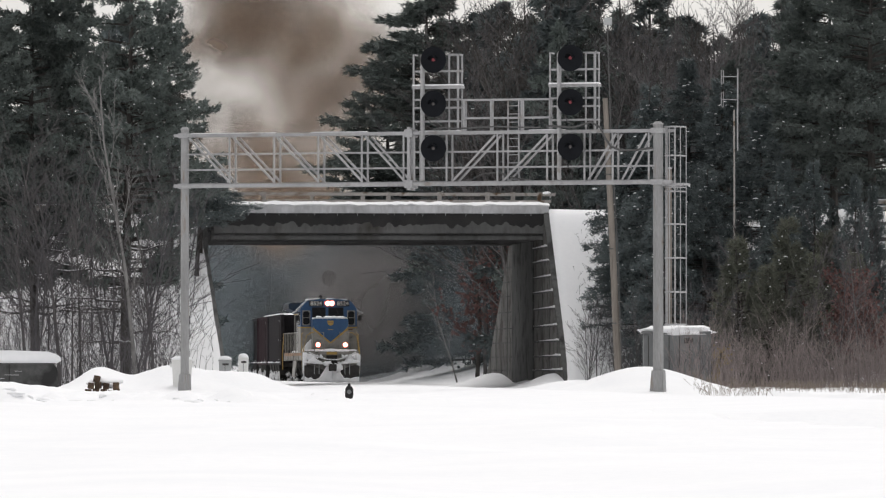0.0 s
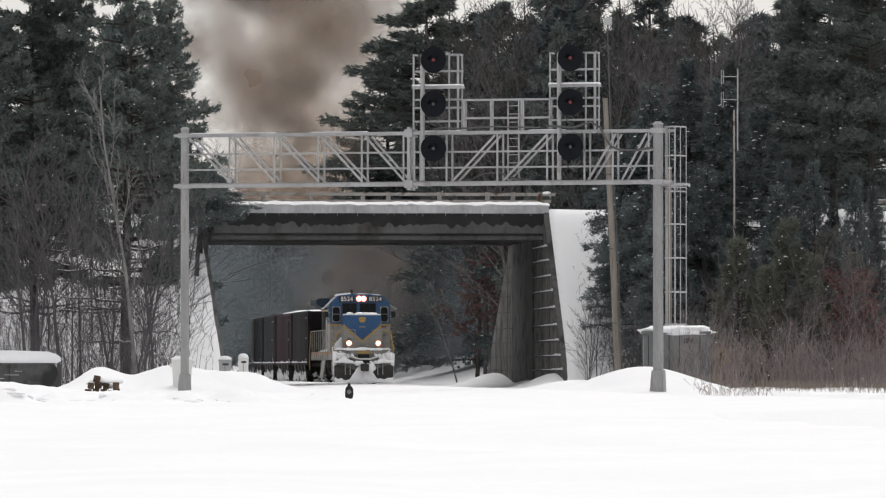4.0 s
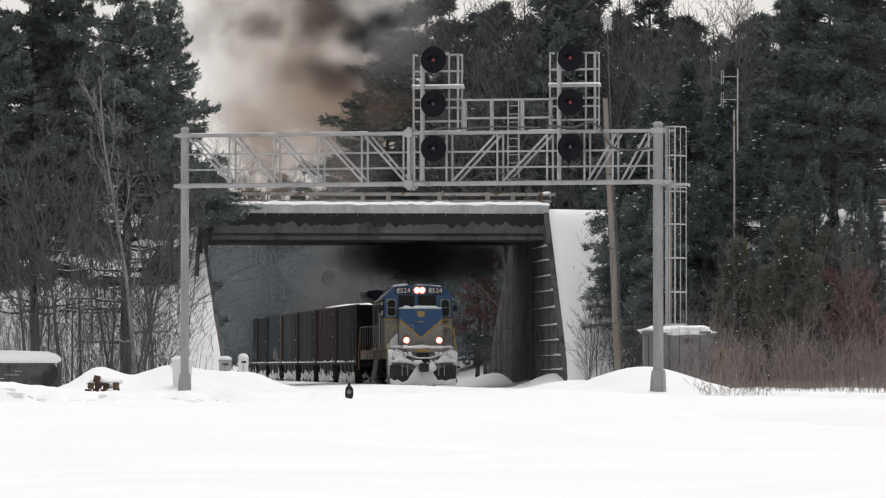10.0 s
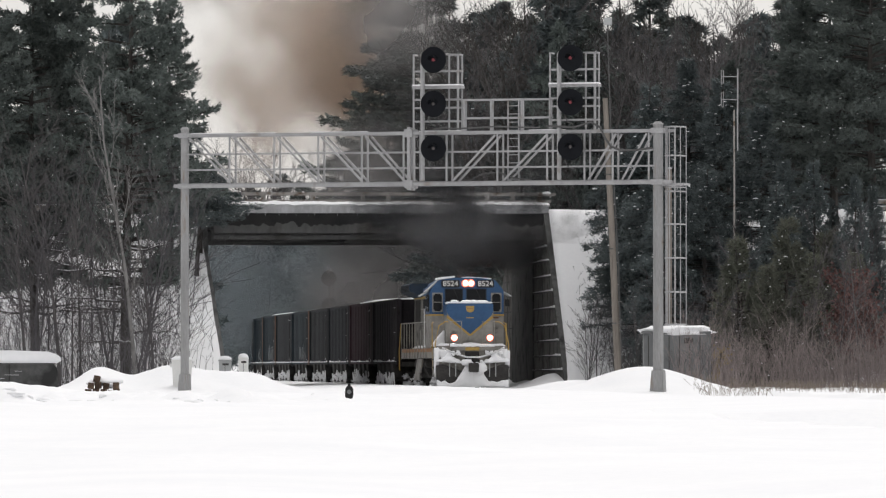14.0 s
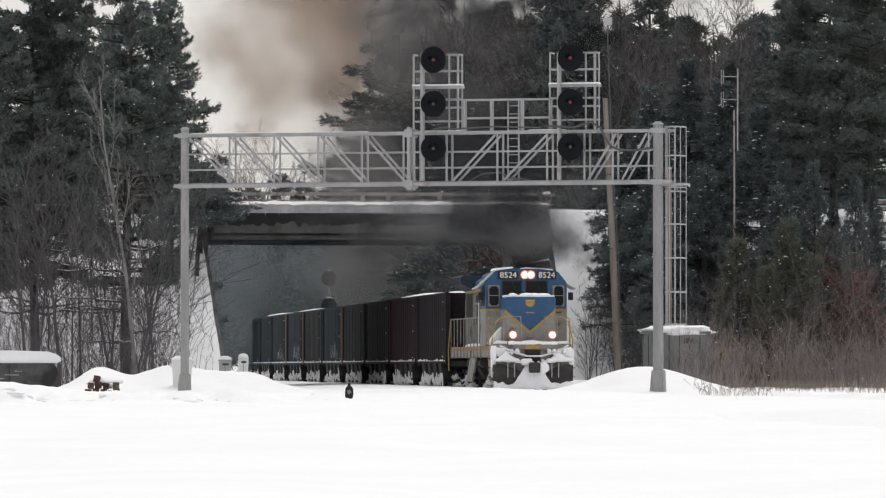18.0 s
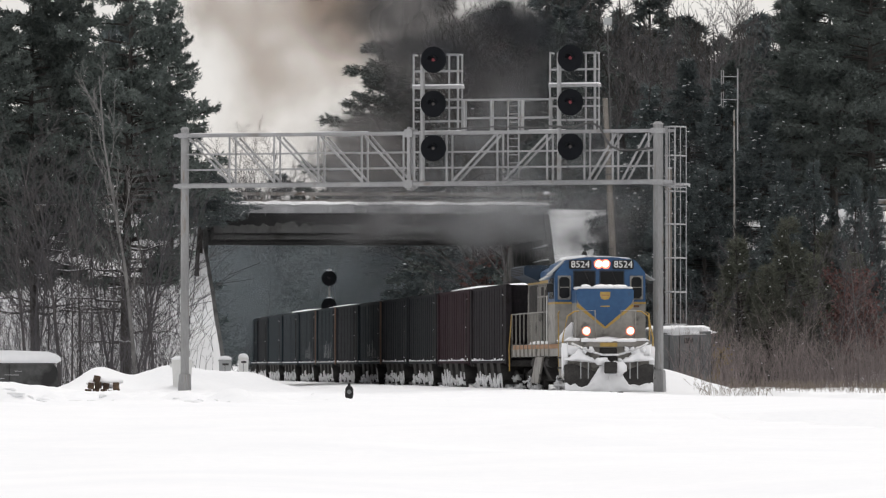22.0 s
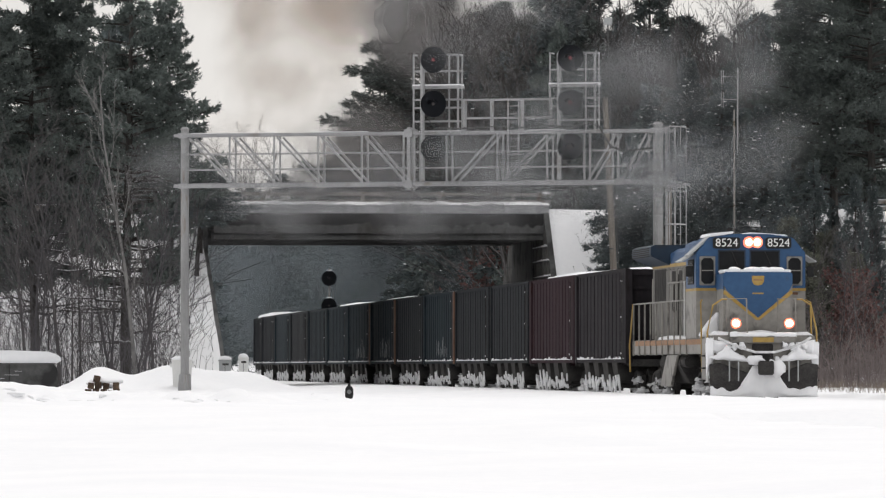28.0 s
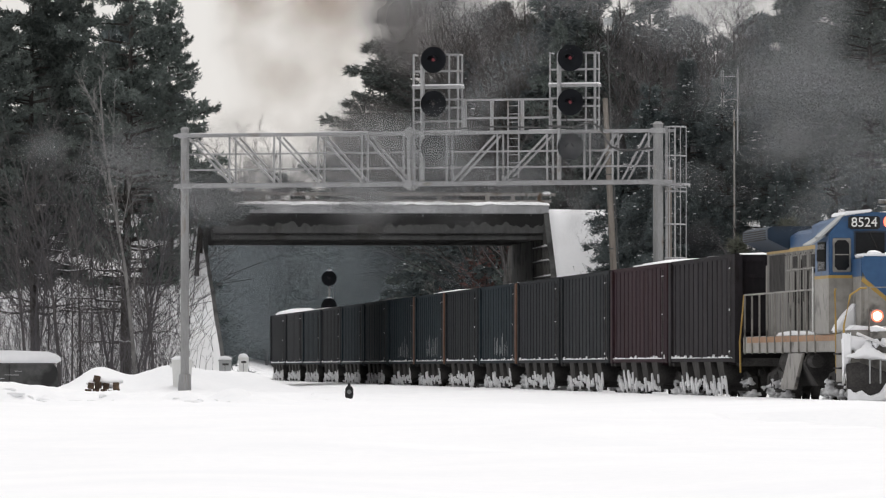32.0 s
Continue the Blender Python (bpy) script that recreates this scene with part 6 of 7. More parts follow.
# far woods that close the view
plant("farpine", -37.0, 532.7, 25.3, 312, 1.3)
plant("farpine", -31.0, 510.7, 26.0, 320, 1.3)
plant("farpine", -27.1, 523.3, 26.5, 106, 1.3)
plant("farpine", -22.5, 533.1, 24.3, 17, 1.3)
plant("farpine", -25.7, 666.5, 19.4, 29, 1.3)
plant("farpine", -23.1, 656.6, 19.2, 214, 1.3)
plant("farpine", -19.6, 673.2, 20.4, 203, 1.3)
plant("farpine", -17.1, 676.1, 21.2, 241, 1.3)
plant("farpine", -14.3, 665.5, 20.8, 227, 1.3)
plant("farpine", -11.2, 666.2, 19.9, 92, 1.3)
plant("farpine", -7.2, 537.4, 16.3, 78, 1.3)
plant("farpine", -5.0, 540.3, 15.8, 19, 1.3)
plant("farpine", -1.5, 542.7, 25.6, 102, 1.3)
plant("farpine", 0.9, 500.2, 25.0, 255, 1.3)
plant("farpine", 2.2, 549.9, 23.8, 55, 1.3)


def build_brush():
    """Tangled brush on both banks and dry stalks at the field's edge."""
    rnd = random.Random(77)

    def stems(name, label, mat, spots, tall, thick, lean):
        g = Geo()
        for x, y, k in spots:
            z = ground_z(x, y) - 0.05
            h = tall * rnd.uniform(0.4, 1.1) * k
            dx, dy = rnd.gauss(0, lean), rnd.gauss(0, lean)
            p1 = (x + dx * h * 0.4, y + dy * h * 0.4, z + h * 0.55)
            p2 = (x + dx * h + rnd.gauss(0, 0.08), y + dy * h, z + h)
            g.tube([(x, y, z), p1, p2], [thick, thick * 0.8, thick * 0.45], 3, False)
            for q in range(3):
                u = rnd.uniform(0.3, 0.9)
                b = Vector(p1).lerp(Vector(p2), u)
                e = b + Vector((rnd.gauss(0, 0.22), rnd.gauss(0, 0.2), rnd.uniform(0.1, 0.45))) * h * 0.5
                g.tube([b, e], [thick * 0.55, thick * 0.35], 3, False)
        tagged(part(name, g, mat), label, "brush", kind="stuff")

    def patchy(x0, x1, y0, y1, n, f):
        """Spots that gather in thickets, with a height share for each."""
        out = []
        while len(out) < n:
            x, y = rnd.uniform(x0, x1), rnd.uniform(y0, y1)
            k = 0.62 + 0.9 * noise.noise(Vector((x * f, y * f * 0.4, 11)))
            if k > rnd.uniform(0.1, 0.7):
                out.append((x, y, max(k, 0.25)))
        return out

    stems("brush", "tangle of bare brown brush at the wood's edge", BRUSH, patchy(9.6, 20.5, 257, 276, 1500, 0.6), 2.6, 0.010, 0.42)
    stems("brush", "grey twiggy thicket before the evergreens", BRUSH, patchy(9.6, 20.5, 257, 272, 900, 0.9), 3.7, 0.009, 0.3)
    stems("tall_stems", "tall straight grey saplings in a thicket", BARK_GREY, patchy(11.5, 15.6, 262, 274, 60, 0.5), 6.0, 0.013, 0.1)
    left = [(rnd.uniform(-21, -11.2), rnd.uniform(262, 292), rnd.choice((0.5, 0.8, 1.0, 1.3))) for _ in range(1400)]
    stems("brush", "bare undergrowth among the saplings", BARK_DARK, left, 3.0, 0.009, 0.3)
    slope = [(rnd.uniform(7.4, 10.4), rnd.uniform(270, 292), 1.0) for _ in range(170)]
    stems("brush", "thin bare bushes on the snowy slope", BARK_GREY, slope, 1.7, 0.011, 0.35)
    wall = [(*rail_point(rnd.uniform(6.8, 9.5), rnd.uniform(292, 303)).xy, 1.0) for _ in range(90)]
    stems("dry_grass", "dead stalks on the snowy bank", BARK_DARK, wall, 0.5, 0.008, 0.5)
    slope = [(*rail_point(rnd.uniform(-14.5, -10.3), rnd.uniform(284, 303)).xy, 1.0) for _ in range(120)]
    stems("brush", "thin dark twigs on the snowy left bank", BARK_DARK, slope, 1.5, 0.011, 0.5)
    hut = [(rnd.uniform(8.9, 11.4), rnd.uniform(247.5, 251), 1.0) for _ in range(130)]
    stems("brush", "thin bare brush before the relay hut", BRUSH, hut, 2.1, 0.008, 0.3)
    edge = [(rnd.uniform(9.2, 17.5), rnd.uniform(224, 250), 1.0) for _ in range(700)]
    stems("dry_grass", "dry straw-coloured stalks standing in snow", GRASS, edge, 0.42, 0.008, 0.5)


build_brush()


# ---- things beside the line ----
def at_ground(x, y, sink=0.05, turn=0.0):
    return pose(x, y, ground_z(x, y) - sink, 0, 0, turn)


def build_utility_pole():
    p = thing("utility_pole", "weathered leaning wooden pole with a small pale box aloft", "pole", m=at_ground(7.06, 262))
    part("shaft", Geo().tube([(0.02, 0, 0), (-0.24, 0, 6.0), (-0.52, 0, 11.6)], [0.16, 0.14, 0.11], 8), WOOD, p)
    part("conduit", Geo().tube([(0.17, -0.1, 0), (0.0, -0.15, 5.0), (-0.3, -0.1, 10.5), (-0.44, -0.1, 14.6)], 0.024, 5), CABLE, p)
    part("box", Geo().box(-0.58, -0.24, -0.15, 0.1, 14.55, 14.85), CABINET, p, "small pale box", 0.02)
    for z in (2.5, 5.5, 8.5):
        x = -0.04 - 0.045 * z
        part("strap", Geo().tube([(x + 0.02, 0, z), (x + 0.02, 0, z + 0.05)], 0.16, 8), CABLE, p)


def build_side_pole():
    p = thing("wooden_post", "tall square wooden post beside the ladder", "post", m=pose(8.87, 254.4, 0.3))
    part("shaft", Geo().box(-0.09, 0.09, -0.09, 0.09, -0.2, 8.35), WOOD, p, bevel=0.01)
    part("cap", Geo().box(-0.11, 0.11, -0.11, 0.11, 8.35, 8.42), STEEL, p)


def build_antenna():
    p = thing("antenna_mast", "thin galvanised radio mast with two folded dipoles", "antenna", m=at_ground(12.75, 284))
    part("mast", Geo().tube([(0, 0, 0), (-0.02, 0, 12.1)], [0.05, 0.04], 8), RAILING, p)
    part("sleeve", Geo().tube([(0.13, 0, 10.75), (0.12, 0, 12.1)], 0.035, 6), STEEL, p)
    part("upper_pole", Geo().tube([(0.13, 0, 10.3), (0.14, 0, 13.9)], 0.032, 6), STEEL, p)
    for z in (12.55, 13.55):
        part("dipole_arm", Geo().bar((0.14, 0, z), (-0.55, 0, z), 0.035), STEEL, p)
        part("dipole", Geo().tube([(-0.55, 0, z - 0.33), (-0.49, 0, z - 0.33), (-0.49, 0, z + 0.28), (-0.58, 0, z + 0.28), (-0.58, 0, z - 0.33)], 0.018, 5), STEEL, p)


def build_far_signal():
    q = rail_point(3.15, 418)
    p = thing("signal_mast", "black two-headed railway signal on a mast beyond the bridge", "signal", m=pose(q.x, q.y, -0.36))
    part("mast", Geo().tube([(0, 0, 0), (0, 0, 7.6)], 0.055, 8), RAILING, p)
    part("ladder", Geo().bar((0.25, 0.1, 0.3), (0.25, 0.1, 7.4), 0.04), STEEL, p)
    for z in (6.95, 5.2):
        h = signal_head(p, -0.02, -0.2, z, SIGNAL_DARK)
        part("snow_cap", Geo().lump(0, 0.05, z + 0.5, 0.16, 0.2, 0.06, z), SNOW, h)
    part("foot", Geo().box(-0.25, 0.25, -0.25, 0.25, 0.0, 0.5), BLACK, p, bevel=0.02)


def build_hut():
    p = thing("relay_hut", "grey metal relay hut with a snowy roof", "hut", m=at_ground(9.15, 252, -0.28))
    part("body", Geo().box(-1.35, 1.25, 0, 1.9, -0.6, 1.72), HUT, p, bevel=0.02)
    for i in range(6):
        part("panel_seam", Geo().box(-1.2 + i * 0.4, -1.17 + i * 0.4, -0.012, 0.01, 0.1, 1.65), UNDER, p)
    part("roof", Geo().box(-1.45, 1.25, -0.12, 2.0, 1.72, 1.82), HUT, p, bevel=0.02)
    part("vent", Geo().box(0.2, 0.55, -0.03, 0.02, 1.35, 1.55), UNDER, p)
    part("roof_snow", Geo().lump(-0.05, 0.8, 1.84, 1.5, 1.15, 0.24, 4, 0.35, 9, 26), SNOW, p, "thick snow on the roof", smooth=True)


def build_bin(x, y, h, w, name, label, cat, mat, cap):
    p = thing(name, label, cat, m=at_ground(x, y, 0.15))
    part("body", Geo().prism([(-w * 0.42, 0), (w * 0.42, 0), (w * 0.5, h), (-w * 0.5, h)], "y", -w * 0.45, w * 0.45), mat, p, bevel=0.02)
    part("lid", Geo().box(-w * 0.55, w * 0.55, -w * 0.5, w * 0.5, h, h + 0.07), mat, p, bevel=0.02)
    part("snow_cap", Geo().lump(0, 0, h + 0.08, w * 0.55, w * 0.5, cap, x, 0.2), SNOW, p, smooth=True)
    if name == "relay_box":
        part("door_seam", Geo().box(-w * 0.02, w * 0.02, -w * 0.47, -w * 0.44, 0.1, h - 0.1), UNDER, p)
        part("marking", Geo().box(-w * 0.2, w * 0.3, -w * 0.49, -w * 0.44, h - 0.16, h - 0.08), UNDER, p, "small dark marking")
    else:
        for s in (-1, 1):
            part("handle", Geo().box(s * w * 0.56 - 0.03, s * w * 0.56 + 0.03, -0.06, 0.06, h - 0.2, h - 0.05), mat, p)
    return p


def build_block_wall():
    p = thing("concrete_platform", "low dark concrete platform under a thick snow cap", "platform", m=pose(-15.45, 226, 0.2, 0, 0, 4))
    part("wall", Geo().prism([(-5, -0.6), (2.05, -0.6), (2.05, 0.62), (1.9, 0.85), (-5, 0.85)], "y", 0, 4.0), CONCRETE_DARK, p, bevel=0.04)
    for i, x in enumerate((-3.4, -1.5, 0.35)):
        part("panel_joint", Geo().box(x, x + 0.04, -0.012, 0.01, -0.3, 0.8), STAIN, p)
    for x, z, w in ((0.2, 0.42, 0.5), (0.0, 0.30, 0.2), (0.55, 0.55, 0.25)):
        part("scuff", Geo().box(x, x + w, -0.014, 0.01, z, z + 0.012), SNOW_DIRTY, p, "snow streak")
    prof = [(-5, 0.84), (2.12, 0.84), (2.2, 0.98), (2.05, 1.14), (1.7, 1.24), (0.5, 1.28), (-5, 1.28)]
    part("snow_cap", Geo().prism(prof, "y", -0.1, 4.1), SNOW, p, "thick rounded snow cap", bevel=0.05, smooth=True)


def build_tie_pile():
    p = thing("timber_pile", "pile of sawn creosoted timbers half buried in snow", "timber pile", m=pose(-12.0, 229, -0.12, 0, 0, 3))
    spots = ((-0.5, 0.0, 0.24, 0), (-0.24, 0.02, 0.24, 4), (0.04, 0.0, 0.24, 2), (0.30, 0.0, 0.2, 0), (0.50, 0.02, 0.24, -3), (-0.42, 0.25, 0.22, 8), (-0.14, 0.25, 0.24, -5), (0.12, 0.24, 0.22, 6), (0.48, 0.26, 0.22, 0), (-0.22, 0.48, 0.24, 12))
    for i, (x, z, s, tilt) in enumerate(spots):
        t = part("timber", Geo().box(-s / 2, s / 2, -0.05 * (i % 3), 2.4, 0, s), TIE, p, bevel=0.012)
        t.location, t.rotation_euler = (x, 0, z), (0, radians(tilt), 0)
    g = Geo().lump(0.1, 1.5, 0.5, 0.6, 0.9, 0.16, 3, 0.3).lump(-0.42, 0.25, 0.44, 0.16, 0.2, 0.06, 5, 0.3).lump(0.02, 0.15, 0.02, 0.14, 0.25, 0.07, 8, 0.3).lump(0.3, 0.4, 0.36, 0.12, 0.4, 0.1, 9, 0.3)
    part("snow_cover", g, SNOW, p, "snow lying on the timbers", smooth=True)


def build_dwarf_marker():
    p = thing("switch_lamp", "small dark switch lamp standing in the snow", "switch lamp", m=pose(-2.54, 176, 0.03))
    part("body", Geo().prism([(-0.07, 0), (0.07, 0), (0.11, 0.08), (0.11, 0.26), (0.07, 0.36), (-0.07, 0.36), (-0.11, 0.26), (-0.11, 0.08)], "y", -0.12, 0.12), RUBBER, p, bevel=0.02)
    part("lens", ring(Geo(), 0, -0.135, 0.2, 0.06, 0.02, 14), HUT, p, "grey lens")
    part("top", Geo().tube([(0, 0, 0.36), (0, 0, 0.43)], [0.05, 0.03], 8), RUBBER, p)
    part("stem", Geo().tube([(0, 0, -0.4), (0, 0, 0.05)], 0.05, 8), RUBBER, p)


def build_road_barrier():
    q = thing("road_barrier", "snowy steel guard rail beside the road on the bank", "barrier", m=rail_pose(0, 0))
    for o0, o1, v in ((21.0, 34.0, 303.2), (-40.0, -14.0, 303.6)):
        for z in (8.25, 8.55):
            part("rail", Geo().box(o0, o1, v, v + 0.08, z, z + 0.16), RAILING, q)
            part("rail_snow", Geo().box(o0, o1, v - 0.03, v + 0.1, z + 0.16, z + 0.2), SNOW, q)
        n = int((o1 - o0) / 2)
        for i in range(n):
            part("guard_post", Geo().box(o0 + i * 2 + 0.2, o0 + i * 2 + 0.35, v + 0.1, v + 0.25, 7.3, 8.75), RAILING, q)
    for o, v, z, w in ((20.2, 302.2, 7.5, 3.2), (20.3, 301.3, 6.75, 3.4), (20.2, 300.2, 6.0, 3.0), (16.6, 298.8, 5.1, 2.4)):
        part("crib_beam", Geo().box(o, o + w, v, v + 0.25, z, z + 0.18), CONCRETE_DARK, q)
        part("beam_snow", Geo().box(o, o + w, v - 0.02, v + 0.27, z + 0.18, z + 0.25), SNOW, q)


build_utility_pole()
build_side_pole()
build_antenna()
build_far_signal()
build_hut()
build_bin(-9.78, 243.6, 1.08, 0.74, "storage_bin", "white lidded bin capped with snow", "bin", WHITE, 0.16)
build_bin(-9.05, 270, 0.95, 0.52, "relay_box", "grey trackside relay box capped with snow", "relay box", CABINET, 0.16)
build_bin(-8.35, 272, 1.05, 0.42, "relay_box", "narrow white trackside relay box capped with snow", "relay box", WHITE, 0.16)
build_block_wall()
build_tie_pile()
build_dwarf_marker()
build_road_barrier()


# ---- smoke: soft flakes of soot that leave the stack and disperse ----
PUFFS = []
SMOKE = thing("exhaust_smoke", "dark exhaust smoke rising from the locomotive's stack", "smoke")
OLD_SMOKE = thing("drifting_smoke", "brown old exhaust smoke drifting above the bridge", "smoke")
SHAPES = [puff_mesh(100 + i, 0.8, 3.1, 1.4, 2, 1.0) for i in range(6)]
BIG = [puff_mesh(200 + i, 2.0, 6.0, 5.4, 2, 1.0) for i in range(4)]


def puff(me, mat, parent):
    ob = new("smoke_puff", me.copy())
    ob.data.materials.append(mat)
    ob.parent = parent
    return ob


def build_smoke():
    rnd = random.Random(5)
    te = 0.0
    i = 0
    while te < 31.8:
        low = 10.5 < te < 25 and i % 2 == 0
        trapped = 7.2 < te < 8.7 and i % 4 > 0
        mat = SMOKE_MID if low and 11 < te < 19.5 else SMOKE_THIN if low and te > 11 else SMOKE_BLACK if 4.4 < te < 7.2 and i % 2 else SMOKE_TAN if te < 7.2 or (te < 8.7 and not trapped) else SMOKE_GREY if trapped and i % 3 else SMOKE_BLACK if te < 9.4 or 14.9 < te < 17.2 else SMOKE_GREY if te < 19 else SMOKE_THIN
        PUFFS.append((puff(SHAPES[i % 6], mat, SMOKE), te, rnd.random(), rnd.gauss(0, 1), rnd.gauss(0, 1), rnd.gauss(0, 1), low, trapped))
        i += 1
        te += 0.09 if 4.3 < te < 7.4 else 0.09 if 7.4 < te < 9.3 or 15.0 < te < 17.0 else 0.24 if te < 13 else 0.15


build_smoke()


# ---- motion of what moves ----
STACK = 8.8


def stack_at(t):
    return rail_run(nose_at(t), 18) @ pose(0, STACK, 0)


def smoke_rows(te, a, b, c, d, low, trapped):
    """A puff waits inside the hood, shoots up, then drifts off and turns."""
    rows = [(t, stack_at(t) @ pose(0, 0, 3.0)) for t in np.arange(0, te, 2.0)] if te > 0.3 else []
    rows.append((max(te, 0.0), stack_at(max(te, 0)) @ pose(0, 0, 3.0)))
    p0 = stack_at(max(te, 0)).translation
    v0 = to_rail(p0.x, p0.y)[1]
    under = 302 < v0 < 321 or trapped
    turn = 78 + 14 * b
    for dt, rise, fwd in ((0.3, 2.3, 1.3), (0.8, 3.6, 2.6), (1.8, 5.2 + 1.2 * a, 3.6), (3.5, 7.0 + 3.5 * a, 4.4), (6.5, 9.8 + 6 * a, 5.2), (11, 13.5 + 9 * a, 6), (18, 19 + 12 * a, 7), (33, 30 + 18 * a, 8)):
        t = te + dt
        grow = min(dt, 12)
        x = p0.x + (0.95 if te < 8 else 0.62 if te < 15 else 1.2 if te < 19 else 1.7) * b * math.sqrt(grow) - 0.12 * dt + 0.085 * fwd
        y = p0.y - fwd + 0.5 * c * math.sqrt(grow)
        z = 3.0 + rise
        if v0 > 321:
            z += 0.8 * rise * step(0.8, 2.5, dt)
            x -= 0.75 * min(dt, 4)
        if low and dt > 1:
            z = 5.6 + 2.6 * a + 0.10 * dt
            x += -0.35 * dt + 0.9 * b
            y -= 0.3 * dt
        if under:
            if v0 > 312 and y > 319:
                z = min(z, 6.2)
            y = p0.y - fwd - 2.6 * min(dt, 13)
            x = p0.x + 1.3 * b * math.sqrt(grow) + 0.085 * (p0.y - y) + 0.36 * dt
            near = to_rail(x, y)[1]
            z = min(z, 5.9 + 0.4 * a) if near > 302 else min(z, 5.9 + 1.0 * (302 - near))
        k = min(1, dt / 1.5)
        rows.append((t, pose(x, y, z, 24 * d * k, 20 * c * k, TURN + turn * min(1, dt / 0.8))))
        if t > 32:
            break
    out = []
    for t, m in rows:
        if t > 32:
            f = (32 - out[-1][0]) / (t - out[-1][0])
            m = out[-1][1].lerp(m, f)
            t = 32.0
        if not out or t - out[-1][0] > 0.09:
            out.append((t, m))
    if out[-1][0] < 32:
        out.append((32.0, out[-1][1]))
    return out


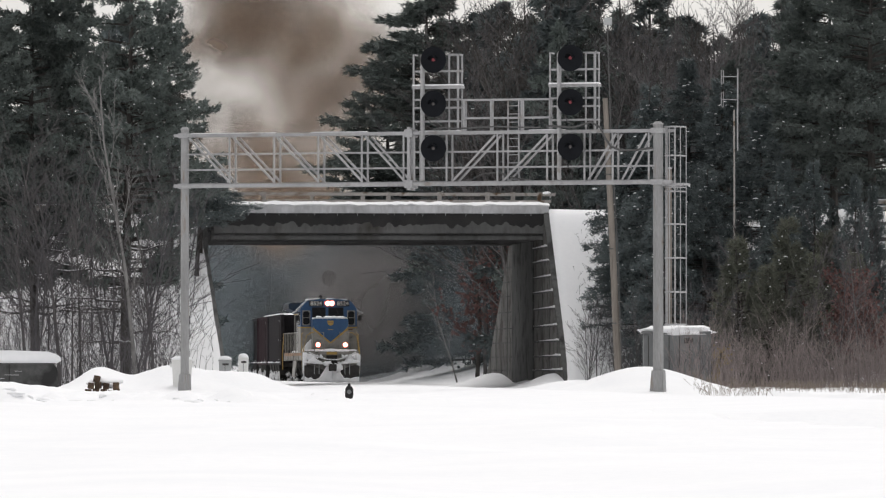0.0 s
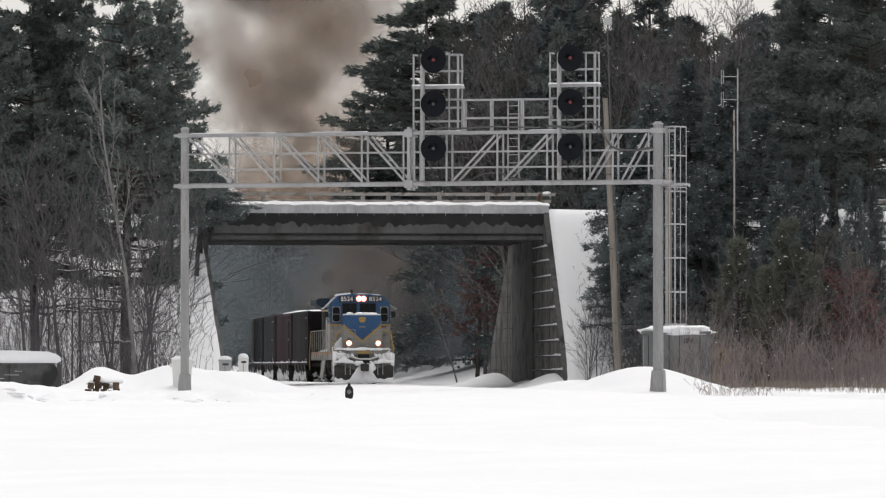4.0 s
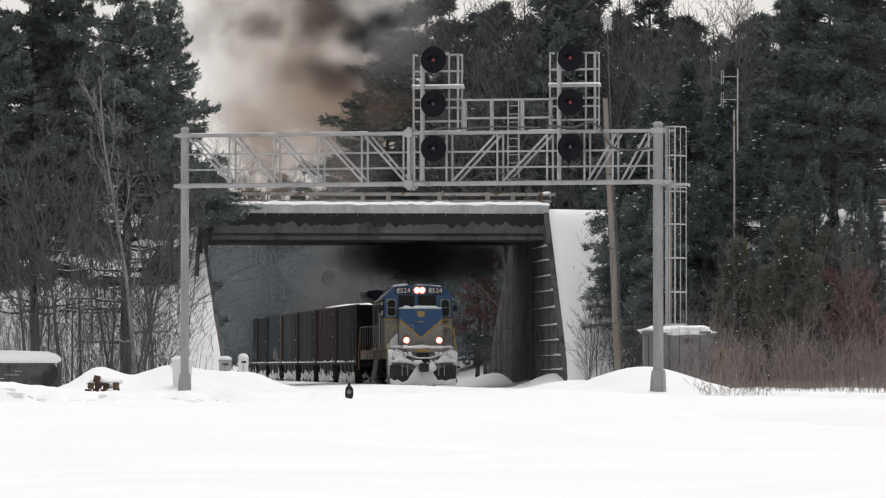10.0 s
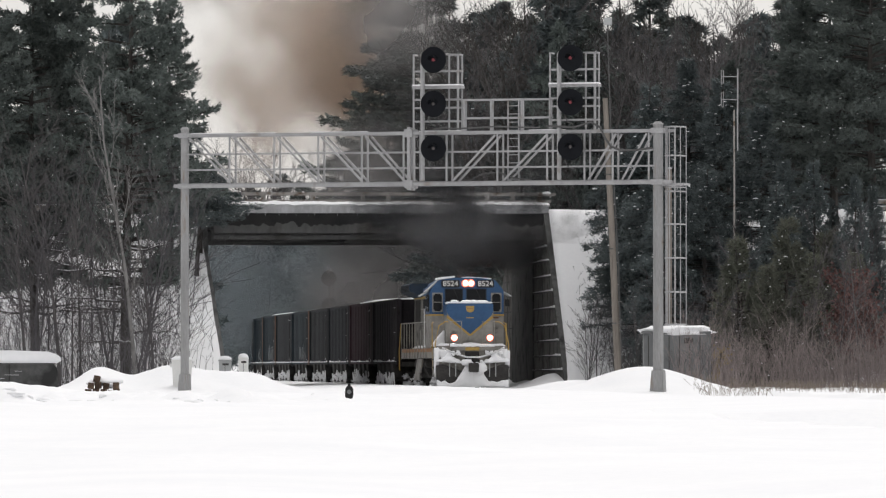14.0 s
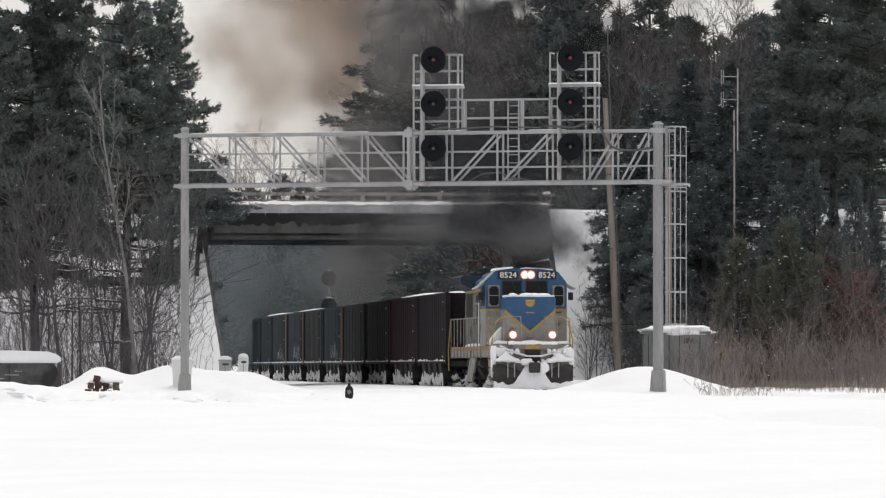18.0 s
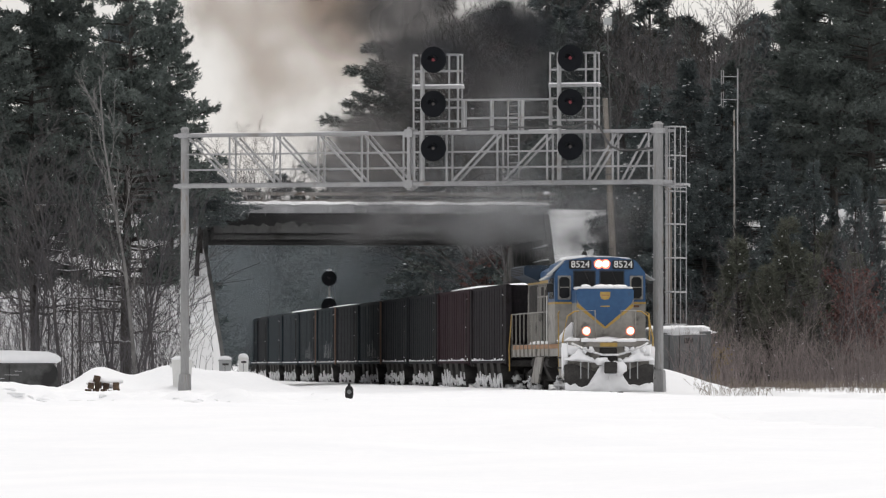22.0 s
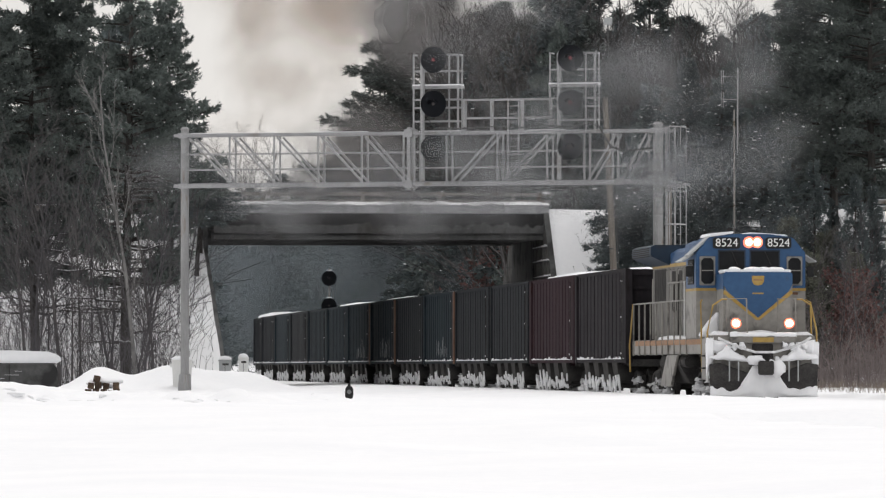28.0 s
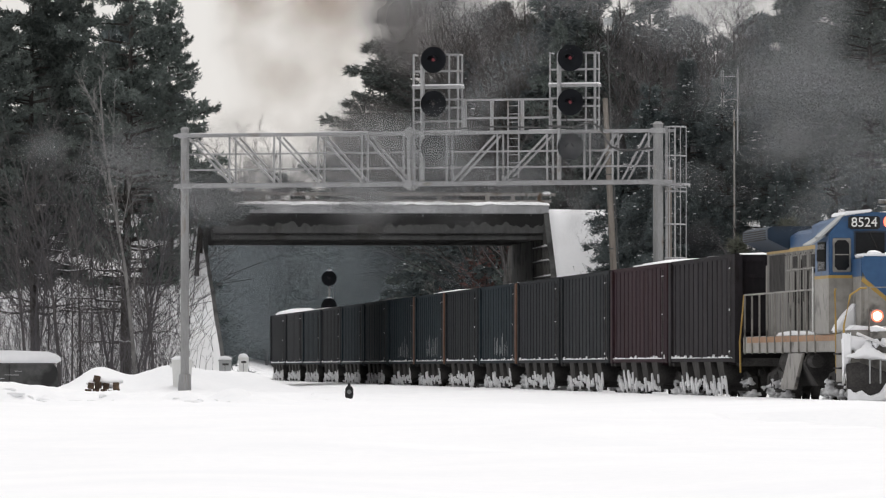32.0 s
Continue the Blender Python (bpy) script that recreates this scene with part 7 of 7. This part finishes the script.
def motions():
    times = [0, 2, 4, 6, 8, 10, 12, 14, 16, 18, 20, 22, 24, 26, 28, 30, 32]
    walk(LOCO, [(t, rail_run(nose_at(t), 18)) for t in times])
    for i, car in enumerate(CARS):
        walk(car, [(t, rail_run(nose_at(t) + CAR_FIRST + i * CAR_PITCH, 14.7)) for t in times])
    for ob, te, a, b, c, d, low, trapped in PUFFS:
        walk(ob, smoke_rows(te, a, b, c, d, low, trapped))
    # old smoke above the woods: each drifts up and to the left
    rnd = random.Random(8)
    for i in range(21):
        ob = puff(BIG[i % 4], SMOKE_THICK, OLD_SMOKE)
        x0, z0, y0, up = rnd.uniform(-17.5, -4.5), rnd.uniform(13, 30), rnd.uniform(446, 478), rnd.uniform(0.7, 1.7)
        walk(ob, [(t, pose(x0 - 0.2 * t, y0, z0 + up * t, 0, 0, 80 + i + t * 0.4)) for t in (0, 8, 16, 24, 32)])
    for i in range(26):
        ob = puff(BIG[i % 4], SMOKE_BROWN, OLD_SMOKE)
        late = i / 26
        x0, z0, y0 = rnd.uniform(-15, -5.5) + 1.0 * late, 25 - 30 * late + rnd.uniform(-3, 3), rnd.uniform(446, 484)
        up, side, rz = rnd.uniform(0.4, 0.9), rnd.uniform(-0.2, 0.1), rnd.uniform(60, 120)
        z0 = max(z0, 12.0)
        walk(ob, [(t, pose(x0 + side * t, y0, z0 + up * t, 8 * math.sin(i + t / 9), 6 * math.cos(i), rz + t * 0.5)) for t in (0, 8, 16, 24, 32)])
    # the dark puffs of the hard pull under the flames, risen behind the bridge
    for i in range(16):
        ob = puff(BIG[i % 4], SMOKE_THICK if i % 3 else SMOKE_BROWN, OLD_SMOKE)
        x0, y0, t0, lean, z1 = rnd.uniform(-6.5, -3.5), rnd.uniform(446, 470), 5.0 + 0.5 * i, rnd.uniform(-0.75, 0.1), rnd.uniform(-2, 3)
        rows = [(0.0, 0.0, 5.0), (t0, 0.0, 6.0), (t0 + 2.5, 1.6, 14.5 + z1), (t0 + 6, 4.5, 22 + z1), (t0 + 11, 7.5, 32 + z1)]
        rows += [(32.0, 10.0, 38 + z1)]
        walk(ob, [(t, pose(x0 + lean * d, y0, z, 6 * math.sin(i + t / 9), 5 * math.cos(i), 85 + i + t * 0.3)) for t, d, z in rows])
    for i in range(26):
        ob = puff(BIG[i % 4], SMOKE_VEIL, OLD_SMOKE)
        x0, y0, t0, z1 = -8 + 18 * ((i * 0.618) % 1), rnd.uniform(404, 420), 5.5 + 0.65 * i, 12 + 11 * ((i * 0.382 + 0.2) % 1)
        rows = [(0.0, 5.0), (t0, 5.5), (t0 + 3.5, z1), (32.0, z1 + 0.8)]
        walk(ob, [(t, pose(x0 + 0.04 * t, y0, z, 5 * math.sin(i + t / 9), 5 * math.cos(i), 85 + i + t * 0.3)) for t, z in rows])
    # a brown pall that hangs above the cutting all the time
    for i in range(9):
        ob = puff(BIG[i % 4], SMOKE_BROWN, OLD_SMOKE)
        x0, z0, y0 = -13.0 + 0.95 * i + rnd.uniform(-0.6, 0.6), rnd.uniform(16, 30), rnd.uniform(455, 480)
        walk(ob, [(t, pose(x0 - 0.05 * t, y0, z0 + 0.06 * t, 0, 5 * math.sin(i), 88 + 2 * math.sin(i + t / 7))) for t in (0, 8, 16, 24, 32)])
    # bluish haze that hangs in the cutting beyond and under the bridge
    for i in range(26):
        ob = puff(BIG[i % 4], SMOKE_HAZE, OLD_SMOKE)
        x0, z0, y0 = -17 + 21 * (i % 13) / 12 + rnd.uniform(-0.8, 0.8), rnd.uniform(2.0, 4.2) + 3.5 * (i > 12), rnd.uniform(421, 427)
        walk(ob, [(t, pose(x0 + 0.05 * t, y0, z0 + 0.02 * t, 0, 0, 85 + 3 * i % 10)) for t in (0, 16, 32)])
    for i in range(6):
        ob = puff(BIG[i % 4], SMOKE_HAZE, OLD_SMOKE)
        x0, z0, y0 = 0.5 + 4 * i / 5 + rnd.uniform(-0.6, 0.6), rnd.uniform(3.5, 6.0), rnd.uniform(374, 382)
        walk(ob, [(t, pose(x0 + 0.05 * t, y0, z0 + 0.02 * t, 0, 0, 85 + 3 * i % 10)) for t in (0, 16, 32)])
    # wheels of the locomotive and the cars behind it
    for thing_, y0 in [(LOCO, 0)] + [(car, CAR_FIRST + i * CAR_PITCH) for i, car in enumerate(CARS[:4])]:
        for ob in thing_.children:
            if ob.name.startswith("wheelset"):
                p = ob.location.copy()
                walk(ob, [(k / 15, pose(p.x, p.y, p.z, math.degrees((nose_at(0) - nose_at(k / 15)) / p.z), 0, 0)) for k in range(481)])
    # flame that licks out of the stack twice
    flame = bpy.data.objects[LOCO["flame"]]
    down, high = 3.4, 5.0
    walk(flame, [(t, pose(-0.2 * (z > 4), STACK, z + (0.12 * math.sin(t * 9) if z > 4 else 0), 0, 0, 78 if z > 4 else 0)) for t, z in
                 ((0, down), (5.0, down), (5.3, high), (5.8, high), (6.3, high), (6.8, high), (7.3, high), (7.8, high), (8.3, high - 0.2), (8.8, down), (12, down), (16.0, down), (16.3, high), (16.7, high), (17.2, down), (24, down), (32, down))])


motions()
